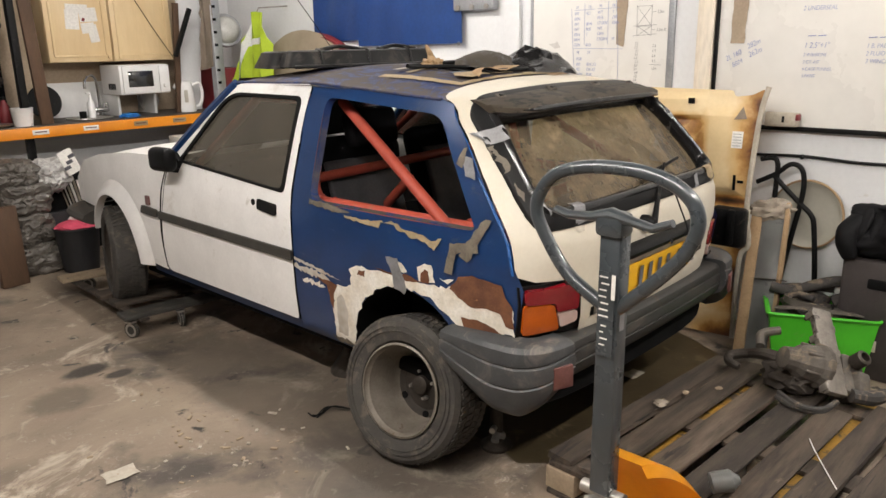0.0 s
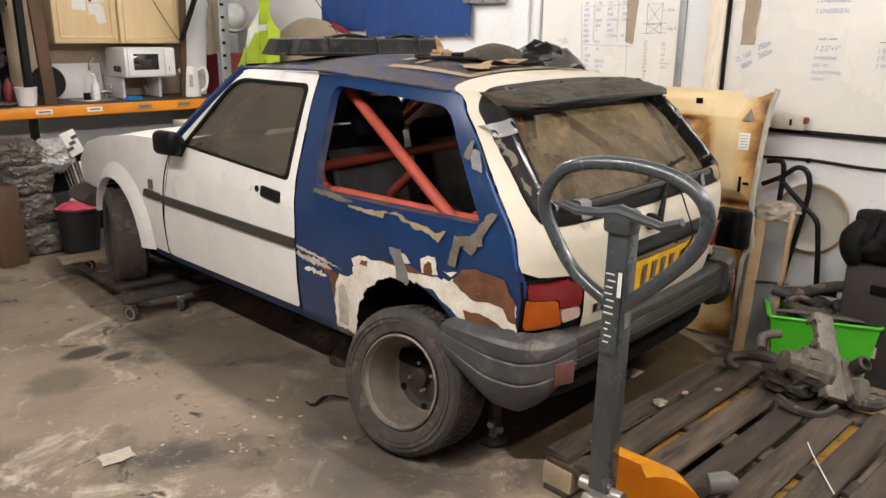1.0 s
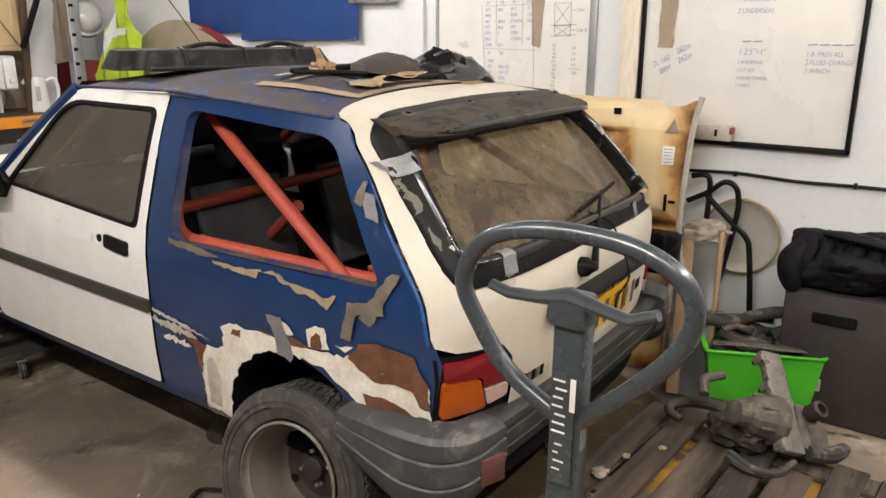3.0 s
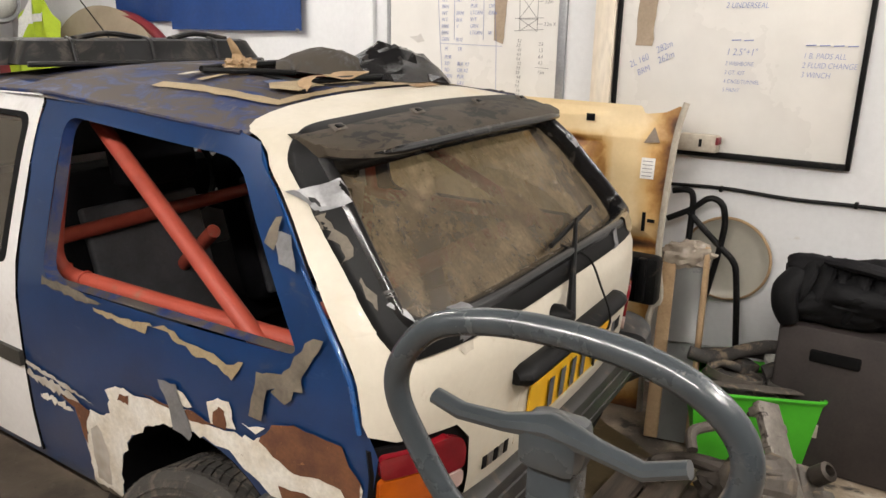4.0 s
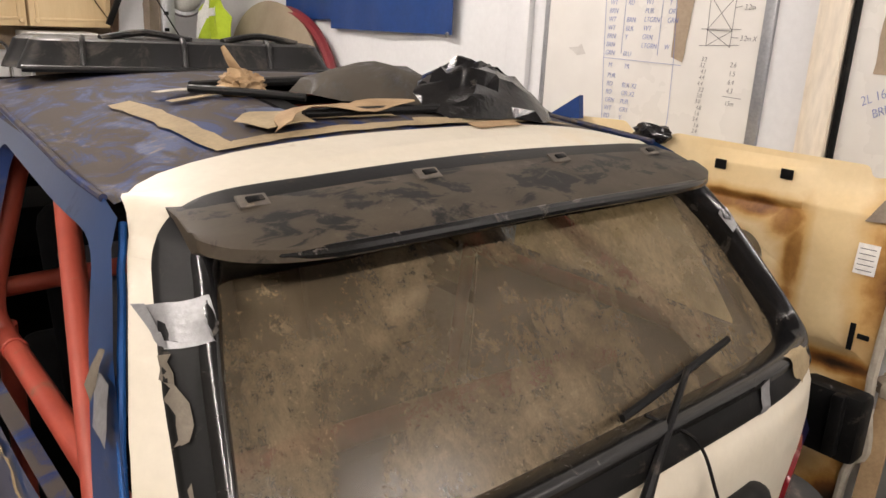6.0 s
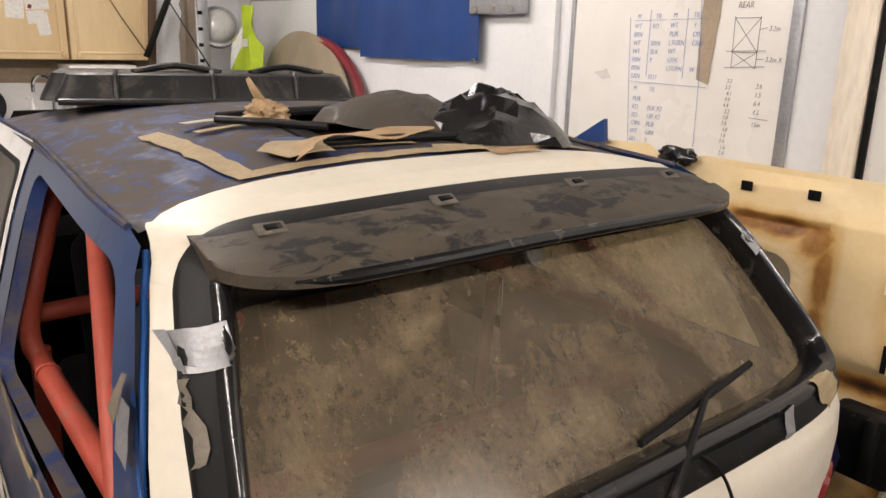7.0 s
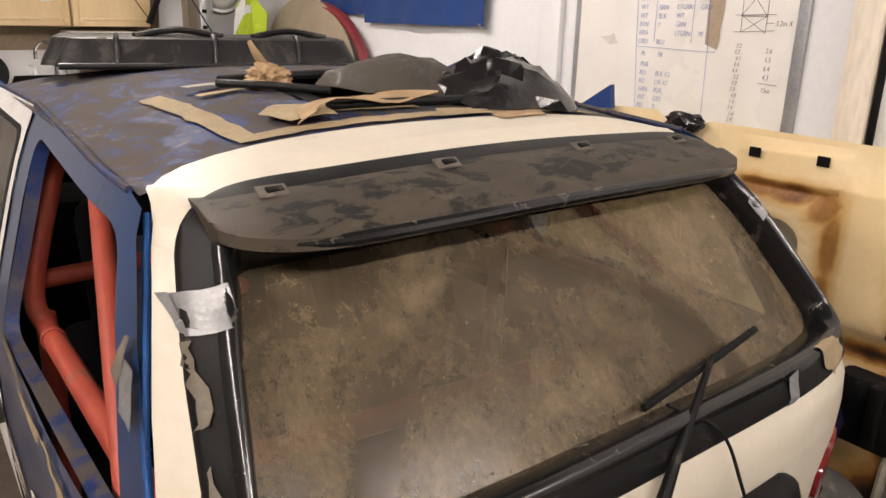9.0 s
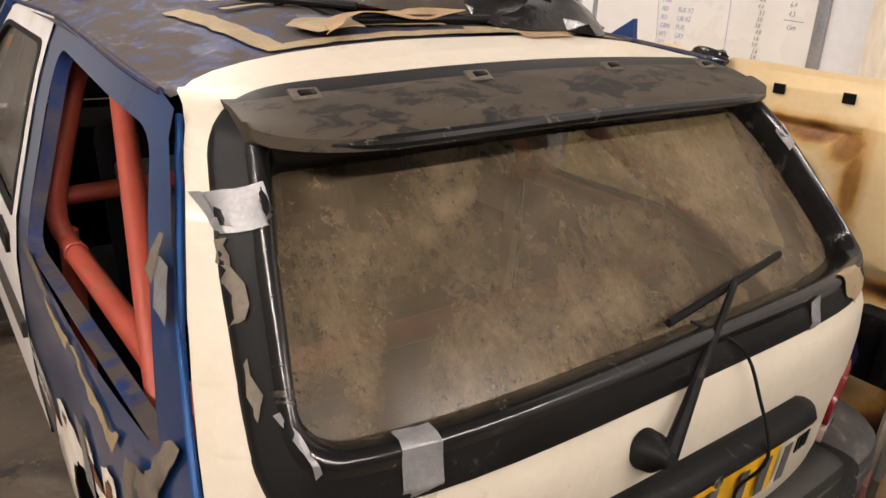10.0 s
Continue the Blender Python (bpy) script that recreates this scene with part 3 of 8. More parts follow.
def scorched(spots):
    """Cream paint burnt golden, brown and black round the given places (y, z, width, height)."""
    m = material("scorched_cream_paint", (0.74, 0.60, 0.37), (0.66, 0.50, 0.27), 0.45, scale=3.2, grain=60, bump=0.06)
    nt = m.node_tree
    n, l = nt.nodes, nt.links
    p = n["Principled BSDF"]
    col = p.inputs["Base Color"].links[0].from_socket
    co = n.new("ShaderNodeTexCoord")
    wobble = n.new("ShaderNodeTexNoise")
    wobble.inputs["Scale"].default_value, wobble.inputs["Detail"].default_value, wobble.inputs["Roughness"].default_value = 7, 8, 0.62
    l.new(co.outputs["Object"], wobble.inputs["Vector"])
    worst = None
    for y, z, w, h in spots:
        mp = n.new("ShaderNodeMapping")
        mp.vector_type = "TEXTURE"
        mp.inputs["Location"].default_value, mp.inputs["Scale"].default_value = (1.15, y, z), (10, w, h)
        l.new(co.outputs["Object"], mp.inputs[0])
        ln = n.new("ShaderNodeVectorMath")
        ln.operation = "LENGTH"
        l.new(mp.outputs[0], ln.inputs[0])
        least = n.new("ShaderNodeMath")
        least.operation = "MAXIMUM"
        least.inputs[1].default_value = 0.42 if y > 0.2 else 0.0
        l.new(ln.outputs["Value"], least.inputs[0])
        if worst is None:
            worst = least.outputs[0]
        else:
            mn = n.new("ShaderNodeMath")
            mn.operation = "MINIMUM"
            l.new(worst, mn.inputs[0]), l.new(least.outputs[0], mn.inputs[1])
            worst = mn.outputs[0]
    add = n.new("ShaderNodeMath")
    add.operation = "MULTIPLY_ADD"
    add.inputs[1].default_value = 1.1
    l.new(wobble.outputs["Fac"], add.inputs[0]), l.new(worst, add.inputs[2])
    for lo, hi, c in ((1.05, 1.75, (0.50, 0.27, 0.065)), (0.85, 1.25, (0.17, 0.062, 0.014)), (0.62, 0.92, (0.02, 0.011, 0.006))):
        r = n.new("ShaderNodeMapRange")
        r.inputs["From Min"].default_value, r.inputs["From Max"].default_value = hi, lo
        l.new(add.outputs[0], r.inputs["Value"])
        x = n.new("ShaderNodeMix")
        x.data_type = "RGBA"
        l.new(r.outputs[0], x.inputs[0]), l.new(col, x.inputs[6])
        x.inputs[7].default_value = (*c, 1)
        col = x.outputs[2]
    l.new(col, p.inputs["Base Color"])
    return m


M["panel_cream"] = scorched(((-0.025, 1.00, 0.135, 0.46), (-0.02, 0.70, 0.09, 0.16), (0.10, 0.705, 0.24, 0.045), (0.03, 0.55, 0.10, 0.24), (0.50, 1.085, 0.14, 0.045), (0.40, 1.080, 0.13, 0.045), (0.31, 1.055, 0.07, 0.07), (0.275, 0.96, 0.05, 0.16), (0.275, 0.80, 0.05, 0.14), (0.44, 0.93, 0.08, 0.08), (0.05, 0.30, 0.15, 0.18), (0.06, 0.0, 0.16, 0.14), (0.0, 1.16, 0.08, 0.10)))


# ---- mesh helpers ----
def finish(bm, name, mat, smooth=35):
    me = bpy.data.meshes.new(name)
    bm.to_mesh(me)
    bm.free()
    me.materials.append(M[mat])
    if smooth:
        for f in me.polygons:
            f.use_smooth = True
        me.set_sharp_from_angle(angle=radians(smooth))
    return me


PLACE = {}   # where each thing's Empty stands


def thing(name, label, category, at=(0, 0, 0), group="", kind=""):
    """An Empty at the thing's base, to parent its parts."""
    ob = new(name)
    ob.location = at
    PLACE[ob.name] = Vector(at)
    ob.empty_display_size = 0.1
    return tagged(ob, label, category, group, kind)


def part(name, bm, mat, parent, label="", smooth=35):
    ob = new(name, finish(bm, name, mat, smooth))
    ob.parent = parent
    ob.matrix_parent_inverse = Matrix.Translation(-PLACE.get(parent.name, Vector()))
    return tagged(ob, label)


def solo(name, bm, mat, label, category="", group="", kind="", smooth=35):
    return tagged(new(name, finish(bm, name, mat, smooth)), label, category, group, kind)


def box(bm, c, s, rot=(0, 0, 0), bevel=0.0, seg=2):
    m = pose(*c, *rot) @ Matrix.Diagonal((*s, 1))
    g = bmesh.ops.create_cube(bm, size=1, matrix=m)
    if bevel:
        es = list({e for v in g["verts"] for e in v.link_edges})
        bmesh.ops.bevel(bm, geom=es, offset=bevel, segments=seg, affect="EDGES", profile=0.5)
    return bm


def B(c, s, rot=(0, 0, 0), bevel=0.004, seg=2):
    return box(bmesh.new(), c, s, rot, bevel, seg)


def smooth_line(pts, n=6):
    """A Catmull-Rom line through the points."""
    pts = [Vector(p) for p in pts]
    out = []
    for i in range(len(pts) - 1):
        a, b, c, d = pts[max(i - 1, 0)], pts[i], pts[i + 1], pts[min(i + 2, len(pts) - 1)]
        for k in range(n):
            t = k / n
            out.append(0.5 * ((2 * b) + (c - a) * t + (2 * a - 5 * b + 4 * c - d) * t * t + (3 * b - a - 3 * c + d) * t ** 3))
    return out + [pts[-1]]


def tube(bm, pts, r, seg=10, closed=False, flat=1.0):
    """A round (or flattened) bar along a line of points."""
    pts = [Vector(p) for p in pts]
    n = len(pts)
    rings = []
    side = None
    for i, p in enumerate(pts):
        a, b = (pts[i - 1], pts[(i + 1) % n]) if closed else (pts[max(i - 1, 0)], pts[min(i + 1, n - 1)])
        d = (b - a).normalized()
        if side is None:
            side = d.orthogonal().normalized() if abs(d.z) > 0.9 else d.cross(Vector((0, 0, 1))).normalized()
        side = (side - d * side.dot(d)).normalized()
        up = d.cross(side)
        rr = r[i] if isinstance(r, (list, tuple)) else r
        rings.append([bm.verts.new(p + side * (rr * math.cos(k * math.tau / seg)) + up * (rr * flat * math.sin(k * math.tau / seg))) for k in range(seg)])
    for i in range(n if closed else n - 1):
        u, v = rings[i], rings[(i + 1) % n]
        for k in range(seg):
            bm.faces.new((u[k], u[(k + 1) % seg], v[(k + 1) % seg], v[k]))
    if not closed:
        bm.faces.new(rings[0][::-1]), bm.faces.new(rings[-1])
    return bm


def T(pts, r, seg=10, closed=False, n=0, flat=1.0):
    if n and isinstance(r, list):
        k = len(r) - 1
        r = [interp(i / n, range(k + 1), r) for i in range(k * n + 1)]
    return tube(bmesh.new(), smooth_line(pts, n) if n else pts, r, seg, closed, flat)


def lathe(bm, profile, m, seg=40):
    """Turns a line of (radius, height) round the z axis of m."""
    rings = []
    for r, h in profile:
        if r < 1e-5:
            rings.append([bm.verts.new(m @ Vector((0, 0, h)))])
        else:
            rings.append([bm.verts.new(m @ Vector((r * math.cos(k * math.tau / seg), r * math.sin(k * math.tau / seg), h))) for k in range(seg)])
    for u, v in zip(rings, rings[1:]):
        for k in range(seg):
            j = (k + 1) % seg
            if len(u) == 1 and len(v) > 1:
                bm.faces.new((u[0], v[j], v[k]))
            elif len(v) == 1 and len(u) > 1:
                bm.faces.new((u[k], u[j], v[0]))
            elif len(u) > 1:
                bm.faces.new((u[k], u[j], v[j], v[k]))
    return bm


def L(profile, m, seg=40):
    return lathe(bmesh.new(), profile, m, seg)


def rounded(pts, r, n=5):
    """The closed outline pts with its corners rounded by r (one radius, or one for each)."""
    out = []
    for i, p in enumerate(pts):
        rr = r[i] if isinstance(r, (list, tuple)) else r
        p, a, b = Vector(p), Vector(pts[i - 1]), Vector(pts[(i + 1) % len(pts)])
        if rr <= 0:
            out.append(tuple(p))
            continue
        u, v = (a - p), (b - p)
        k = min(rr, u.length * 0.48, v.length * 0.48)
        s, e = p + u.normalized() * k, p + v.normalized() * k
        for j in range(n + 1):
            t = j / n
            out.append(tuple((1 - t) ** 2 * s + 2 * t * (1 - t) * p + t * t * e))
    return out


def ragged(pts, amount, step, seed):
    """The outline with its edges broken up, as peeled paint and torn tape have them."""
    rnd = random.Random(seed)
    out = []
    for i, p in enumerate(pts):
        p, q = Vector(p), Vector(pts[(i + 1) % len(pts)])
        k = max(1, int((q - p).length / step))
        for j in range(k):
            w = p.lerp(q, j / k)
            out.append((w.x + rnd.uniform(-amount, amount), w.y + rnd.uniform(-amount, amount)))
    return out


def sheet(outline, mapping, holes=(), step=0.06, thick=0.0, lift=0.0):
    """A panel with the flat outline (u, v) and holes, cut into cells and laid onto the surface mapping(u, v)."""
    from mathutils.geometry import tessellate_polygon
    loops = [[Vector((u, v, 0)) for u, v in loop] for loop in (outline, *holes)]
    flat = [v for loop in loops for v in loop]
    bm = bmesh.new()
    vs = [bm.verts.new(v) for v in flat]
    for tri in tessellate_polygon(loops):
        try:
            bm.faces.new([vs[i] for i in tri])
        except ValueError:
            pass
    us, ws = [v.x for v in flat], [v.y for v in flat]
    for lo, hi, axis in ((min(us), max(us), 0), (min(ws), max(ws), 1)):
        k = max(1, int((hi - lo) / step))
        for i in range(1, k):
            co, no = Vector(), Vector()
            co[axis], no[axis] = lo + (hi - lo) * i / k, 1
            bmesh.ops.bisect_plane(bm, geom=bm.verts[:] + bm.edges[:] + bm.faces[:], plane_co=co, plane_no=no, dist=1e-6)
    for v in bm.verts:
        v.co = Vector(mapping(v.co.x, v.co.y))
    bmesh.ops.recalc_face_normals(bm, faces=bm.faces)
    bm.normal_update()
    mid = sum((v.co for v in bm.verts), Vector()) / len(bm.verts) - Vector((0, 1.2, 0.7))
    if sum(f.normal.dot(mid) * f.calc_area() for f in bm.faces) < 0:
        bmesh.ops.reverse_faces(bm, faces=bm.faces[:])
        bm.normal_update()
    if lift:
        for v in bm.verts:
            v.co += v.normal * lift
    if thick:
        bmesh.ops.solidify(bm, geom=bm.faces[:], thickness=thick)
    return bm


def crumple(c, s, seed, rough=0.35, freq=3.0, sub=4, flat=0.0):
    """A crumpled lump, for bags and rags."""
    bm = bmesh.new()
    bmesh.ops.create_icosphere(bm, subdivisions=sub, radius=1)
    off = Vector((seed * 7.1, seed * 3.3, seed * 1.7))
    for v in bm.verts:
        d = v.co.normalized()
        k = 1 + rough * (noise.noise(d * freq + off) + 0.45 * abs(noise.noise(d * freq * 1.9 + off)) - 0.28 * abs(noise.noise(d * freq * 3.2 - off)))
        p = d * k
        v.co = Vector((c[0] + p.x * s[0], c[1] + p.y * s[1], max(c[2] + p.z * s[2], flat)))
    return bm


def interp(x, xs, ys):
    return float(np.interp(x, xs, ys))


def glowing(name, colour, strength):
    m = bpy.data.materials.new(name)
    m.use_nodes = True
    p = m.node_tree.nodes["Principled BSDF"]
    p.inputs["Base Color"].default_value = (0.8, 0.8, 0.8, 1)
    p.inputs["Emission Color"].default_value, p.inputs["Emission Strength"].default_value = (*colour, 1), strength
    return m


M["lit_tube"] = glowing("lit_fluorescent_tube", (1.0, 0.925, 0.83), TUBE)


# ---- the room ----
WX, WY = 1.42, 4.95   # inner faces of the two walls seen


def room():
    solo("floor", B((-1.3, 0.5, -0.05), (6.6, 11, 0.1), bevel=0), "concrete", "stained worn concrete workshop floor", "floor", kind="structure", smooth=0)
    solo("wall_east", B((WX + 0.1, 0.6, 1.6), (0.2, 9.3, 3.2), bevel=0), "wall", "white painted workshop wall, scuffed", "wall", kind="structure", smooth=0)
    solo("wall_north", B((-1.2, WY + 0.1, 1.6), (5.24, 0.2, 3.2), bevel=0), "wall", "white painted wall behind the worktop", "wall", kind="structure", smooth=0)
    # unseen walls and ceiling, darkened so that less light bounces back
    solo("wall_west", B((-4.1, 0.6, 1.6), (0.2, 9.7, 3.2), bevel=0), "wall_unseen", "unseen workshop wall, dark to cut bounced light", "wall", kind="structure", smooth=0)
    solo("wall_south", B((-1.2, -4.1, 1.6), (5.24, 0.2, 3.2), bevel=0), "wall_unseen", "unseen workshop wall, dark to cut bounced light", "wall", kind="structure", smooth=0)
    solo("ceiling", B((-1.3, 0.6, 3.25), (6, 10, 0.1), bevel=0), "wall_unseen", "unseen workshop ceiling, dark to cut bounced light", "ceiling", kind="structure", smooth=0)


room()


def batten(at, length, along):
    """A fluorescent batten: housing, tube and two end caps, with its light."""
    t = thing("ceiling_light", "unseen white fluorescent batten hung under the ceiling", "ceiling light", at, "ceiling lights")
    x, y, z = at
    d = Vector((1, 0, 0)) if along == "x" else Vector((0, 1, 0))
    s = (length, 0.09, 0.06) if along == "x" else (0.09, length, 0.06)
    part("housing", B((x, y, z + 0.05), s, bevel=0.008), "white_plastic", t)
    for k in (-1, 1):
        e = Vector(at) + d * (k * (length / 2 - 0.02))
        part("end_cap", B(e, (0.05, 0.05, 0.07), bevel=0.006), "white_plastic", t)
    part("tube", T([Vector(at) - d * (length / 2 - 0.05), Vector(at) + d * (length / 2 - 0.05)], 0.013, 10), "lit_tube", t, "glowing fluorescent tube")
    for k in (-1, 1):
        e = Vector(at) + d * (k * length * 0.3)
        part("hanger", T([e + Vector((0, 0, 0.06)), Vector((e.x, e.y, 3.2))], 0.004, 6), "steel", t)
    return t


batten((-1.0, -1.9, 2.75), 1.3, "x")
# unseen batten, added to brighten the east wall and the tail's right
batten((0.75, -1.9, 2.75), 1.4, "x")
batten((-0.25, 2.4, 2.75), 1.5, "y")
# unseen long batten, added to brighten the car's left side
batten((-2.6, 0.15, 2.75), 3.3, "y")


# ---- the car ----
# left half-widths by height; the tail and the nose draw in
HZ = (0.20, 0.37, 0.50, 0.66, 0.82, 0.92, 1.00, 1.10, 1.20, 1.27, 1.31, 1.345)
HW = (0.66, 0.722, 0.733, 0.737, 0.735, 0.722, 0.702, 0.675, 0.647, 0.622, 0.605, 0.588)


def half(y, z):
    w = interp(z, HZ, HW)
    if y < 0.6:
        w -= (0.045 + 0.05 * min(1, max(0, (z - 1.15) / 0.15))) * ((0.6 - y) / 0.65) ** 2
    if y > 2.3:
        w -= 0.09 * ((y - 2.3) / 1.2) ** 2
    return w


def left(y, z):
    return (-half(y, z), y, z)


def right(y, z):
    return (half(y, z), y, z)


def roof_z(x, y):
    c = interp(y, (0.34, 0.48, 0.73, 1.1, 1.45, 1.7), (1.334, 1.352, 1.384, 1.398, 1.39, 1.36))
    e = interp(y, (0.34, 0.73, 1.1, 1.7), (1.290, 1.318, 1.336, 1.325))
    return c - (c - e) * (abs(x) / 0.58) ** 2.6


# the tail: a line of (y, z) from the bottom up to the roof, bowed across
TAIL = [(-0.085, 0.46), (-0.125, 0.60), (-0.135, 0.72), (-0.14, 0.82), (-0.135, 0.88), (-0.105, 0.945), (0.13, 1.20), (0.215, 1.277), (0.28, 1.315), (0.352, 1.334)]
TV = [0.0]
for (a, b), (c, d) in zip(TAIL, TAIL[1:]):
    TV.append(TV[-1] + math.hypot(c - a, d - b))


def vz(z):
    """How far up the tail's line a height lies."""
    return interp(z, [p[1] for p in TAIL], TV)


def tail(x, v, out=0.0):
    if v > TV[-1]:   # past the fold the skin runs on over the roof
        y = TAIL[-1][0] + (v - TV[-1]) * (1 - 0.3 * (abs(x) / 0.58) ** 4) + 0.045 * (abs(x) / 0.58) ** 4 + 0.022 * x
        return (x, y, roof_z(x, y) + 0.003 + out)
    y, z = interp(v, TV, [p[0] for p in TAIL]), interp(v, TV, [p[1] for p in TAIL])
    top = min(max((z - 1.15) / 0.18, 0), 1)
    wrap = min(1, max(0, (z - 0.70) / 0.25)) * 12 * max(0, abs(x) - edge_x(z) + 0.08) ** 2
    y += (0.04 * (abs(x) / 0.55) ** 4 + wrap) * (1 - 0.5 * min(1, max(0, (z - 1.25) / 0.084))) + 0.022 * x
    z -= 0.027 * (x / 0.57) ** 2 * top
    a, b = interp(v - 0.01, TV, [p[0] for p in TAIL]), interp(v - 0.01, TV, [p[1] for p in TAIL])
    c, d = interp(v + 0.01, TV, [p[0] for p in TAIL]), interp(v + 0.01, TV, [p[1] for p in TAIL])
    k = math.hypot(c - a, d - b) or 1
    return (x, y - out * (d - b) / k, z + out * (c - a) / k)


# where the cream skin ends and the blue roof begins (x, y)
SEAM = [(-0.578, 0.36), (-0.566, 0.388), (-0.545, 0.412), (-0.508, 0.432), (-0.455, 0.443), (-0.385, 0.448), (-0.2, 0.449), (0.2, 0.449), (0.385, 0.448), (0.455, 0.443), (0.508, 0.432), (0.545, 0.412), (0.566, 0.388), (0.578, 0.36)]


def edge_x(z):
    """Half-width of the tailgate at a height."""
    return interp(z, (0.50, 0.735, 0.80, 0.90, 0.95, 1.05, 1.15, 1.25, 1.30, 1.334), (0.70, 0.703, 0.704, 0.690, 0.682, 0.660, 0.629, 0.597, 0.584, 0.578))


def on_tail(x, z, out=0.0):
    return tail(x, vz(z), out)


ARCH_R, ARCH_F = (0.46, 0.365), (2.78, 0.40)


def arc(c, r, a, b, n=16):
    return [(c[0] + r * math.cos(radians(a + (b - a) * i / n)), c[1] + r * math.sin(radians(a + (b - a) * i / n))) for i in range(n + 1)]


QUARTER = [(1.10, 0.345)] + arc(ARCH_R, 0.285, -4, 138) + [(0.22, 0.555), (-0.02, 0.575), (-0.045, 0.73)] + [(on_tail(-edge_x(z), z)[1] + 0.004, z) for z in (0.80, 0.87, 0.95, 1.02, 1.09, 1.145, 1.20, 1.25, 1.285)] + [(0.375, 1.299),
            (0.73, 1.320), (1.085, 1.338), (1.095, 1.1), (1.10, 0.90)]
QWIN = rounded([(0.985, 0.892), (0.978, 1.290), (0.362, 1.250), (0.262, 1.09), (0.140, 0.898)], [0.06, 0.05, 0.06, 0.2, 0.03])
WING = [(2.245, 0.37), (2.25, 0.60), (2.13, 0.945), (2.2, 0.965), (2.6, 0.95), (3.0, 0.905), (3.3, 0.84), (3.47, 0.72), (3.47, 0.58)] + arc(ARCH_F, 0.31, 35, 184)
DOOR = rounded([(2.24, 0.372), (1.11, 0.372), (1.105, 0.90), (1.085, 1.333), (1.66, 1.325), (2.09, 0.965), (2.12, 0.935), (2.24, 0.60)], [0.05, 0.02, 0.02, 0.03, 0.10, 0.03, 0.02, 0.2])
DWIN = rounded([(1.155, 0.905), (1.13, 1.283), (1.665, 1.285), (2.03, 0.955)], [0.03, 0.04, 0.09, 0.03])


def band(outer, inner, mapping, lift=0.0, thick=0.006, step=0.08):
    return sheet(outer, mapping, [inner], step, thick, lift)


def shrink(pts, k):
    c = Vector((sum(p[0] for p in pts) / len(pts), sum(p[1] for p in pts) / len(pts)))
    return [tuple(c + (Vector(p) - c) * k) for p in pts]


def wheel(car, c, turn, steer_camber, mat_rim, r=0.268, w=0.165, deep=True, rim=0.675):
    """A tyre with tread blocks and a steel rim with hub and studs."""
    m = pose(*c, *steer_camber) @ pose(0, 0, 0, 0, -90, 0)  # the wheel's own z points out of the car's left side
    wh = thing("wheel", "worn tyre on a dirty deep steel rim", "", c)
    wh.parent = car
    wh.matrix_parent_inverse = Matrix.Translation(-Vector(car.location))
    wh.name = "wheel"
    rr = r * rim
    prof = [(rr, -w * 0.40), (rr + 0.012, -w * 0.49), (r * 0.82, -w * 0.56), (r * 0.93, -w * 0.53), (r * 0.985, -w * 0.44), (r * 0.992, -w * 0.2), (r * 0.992, w * 0.2),
            (r * 0.985, w * 0.44), (r * 0.93, w * 0.53), (r * 0.82, w * 0.56), (rr + 0.012, w * 0.49), (rr, w * 0.40)]
    bm = L(prof, m, 64)
    for row in (-1.5, -0.5, 0.5, 1.5):
        for k in range(66):
            q = m @ Matrix.Rotation(math.tau * (k + 0.5 * (row in (-0.5, 1.5))) / 66, 4, "Z") @ Matrix.Translation((r * 0.991, 0, row * w * 0.215)) @ Matrix.Rotation(0.3 * row, 4, "X") @ Matrix.Diagonal((0.008, 0.0185, w * 0.19, 1))
            bmesh.ops.create_cube(bm, size=1, matrix=q)
    for k in range(2):
        bm = lathe(bm, [(r * (0.80 + 0.06 * k), w * 0.558), (r * (0.805 + 0.06 * k), w * 0.575), (r * (0.815 + 0.06 * k), w * 0.557)], m, 64)
    part("tyre", bm, "tyre", wh)
    d = -w * 0.42 if deep else w * 0.05
    bm = L([(rr - 0.004, w * 0.52), (rr + 0.004, w * 0.50), (rr, w * 0.44), (rr - 0.010, w * 0.38), (rr - 0.014, w * 0.20), (rr - 0.028, 0.0), (rr - 0.030, d + 0.02), (rr - 0.040, d + 0.006)], m, 56)
    part("rim", bm, mat_rim, wh)
    part("rim_disc", L([(rr - 0.040, d + 0.006), (0.10, d), (0.075, d + 0.014), (0.0, d + 0.014)], m, 40), "rim_dark", wh, "dark brown wheel centre")
    bm = L([(0.034, d), (0.034, d + 0.05), (0.022, d + 0.055), (0.0, d + 0.055)], m, 20)
    part("hub", bm, "hub", wh)
    for k in range(4):
        q = m @ Matrix.Rotation(math.tau * k / 4 + 0.3, 4, "Z") @ Matrix.Translation((0.051, 0, d))
        part("wheel_stud", L([(0.009, 0), (0.009, 0.028), (0.006, 0.03), (0.006, 0.042), (0, 0.042)], q, 8), "steel", wh)
    for k in range(6):
        q = m @ Matrix.Rotation(math.tau * k / 6 + 0.1, 4, "Z") @ Matrix.Translation((0.118, 0, d + 0.003))
        bm = L([(0.014, 0), (0.014, 0.004), (0, 0.004)], q, 12)
        part("rim_slot", bm, "dark", wh)
    return wh


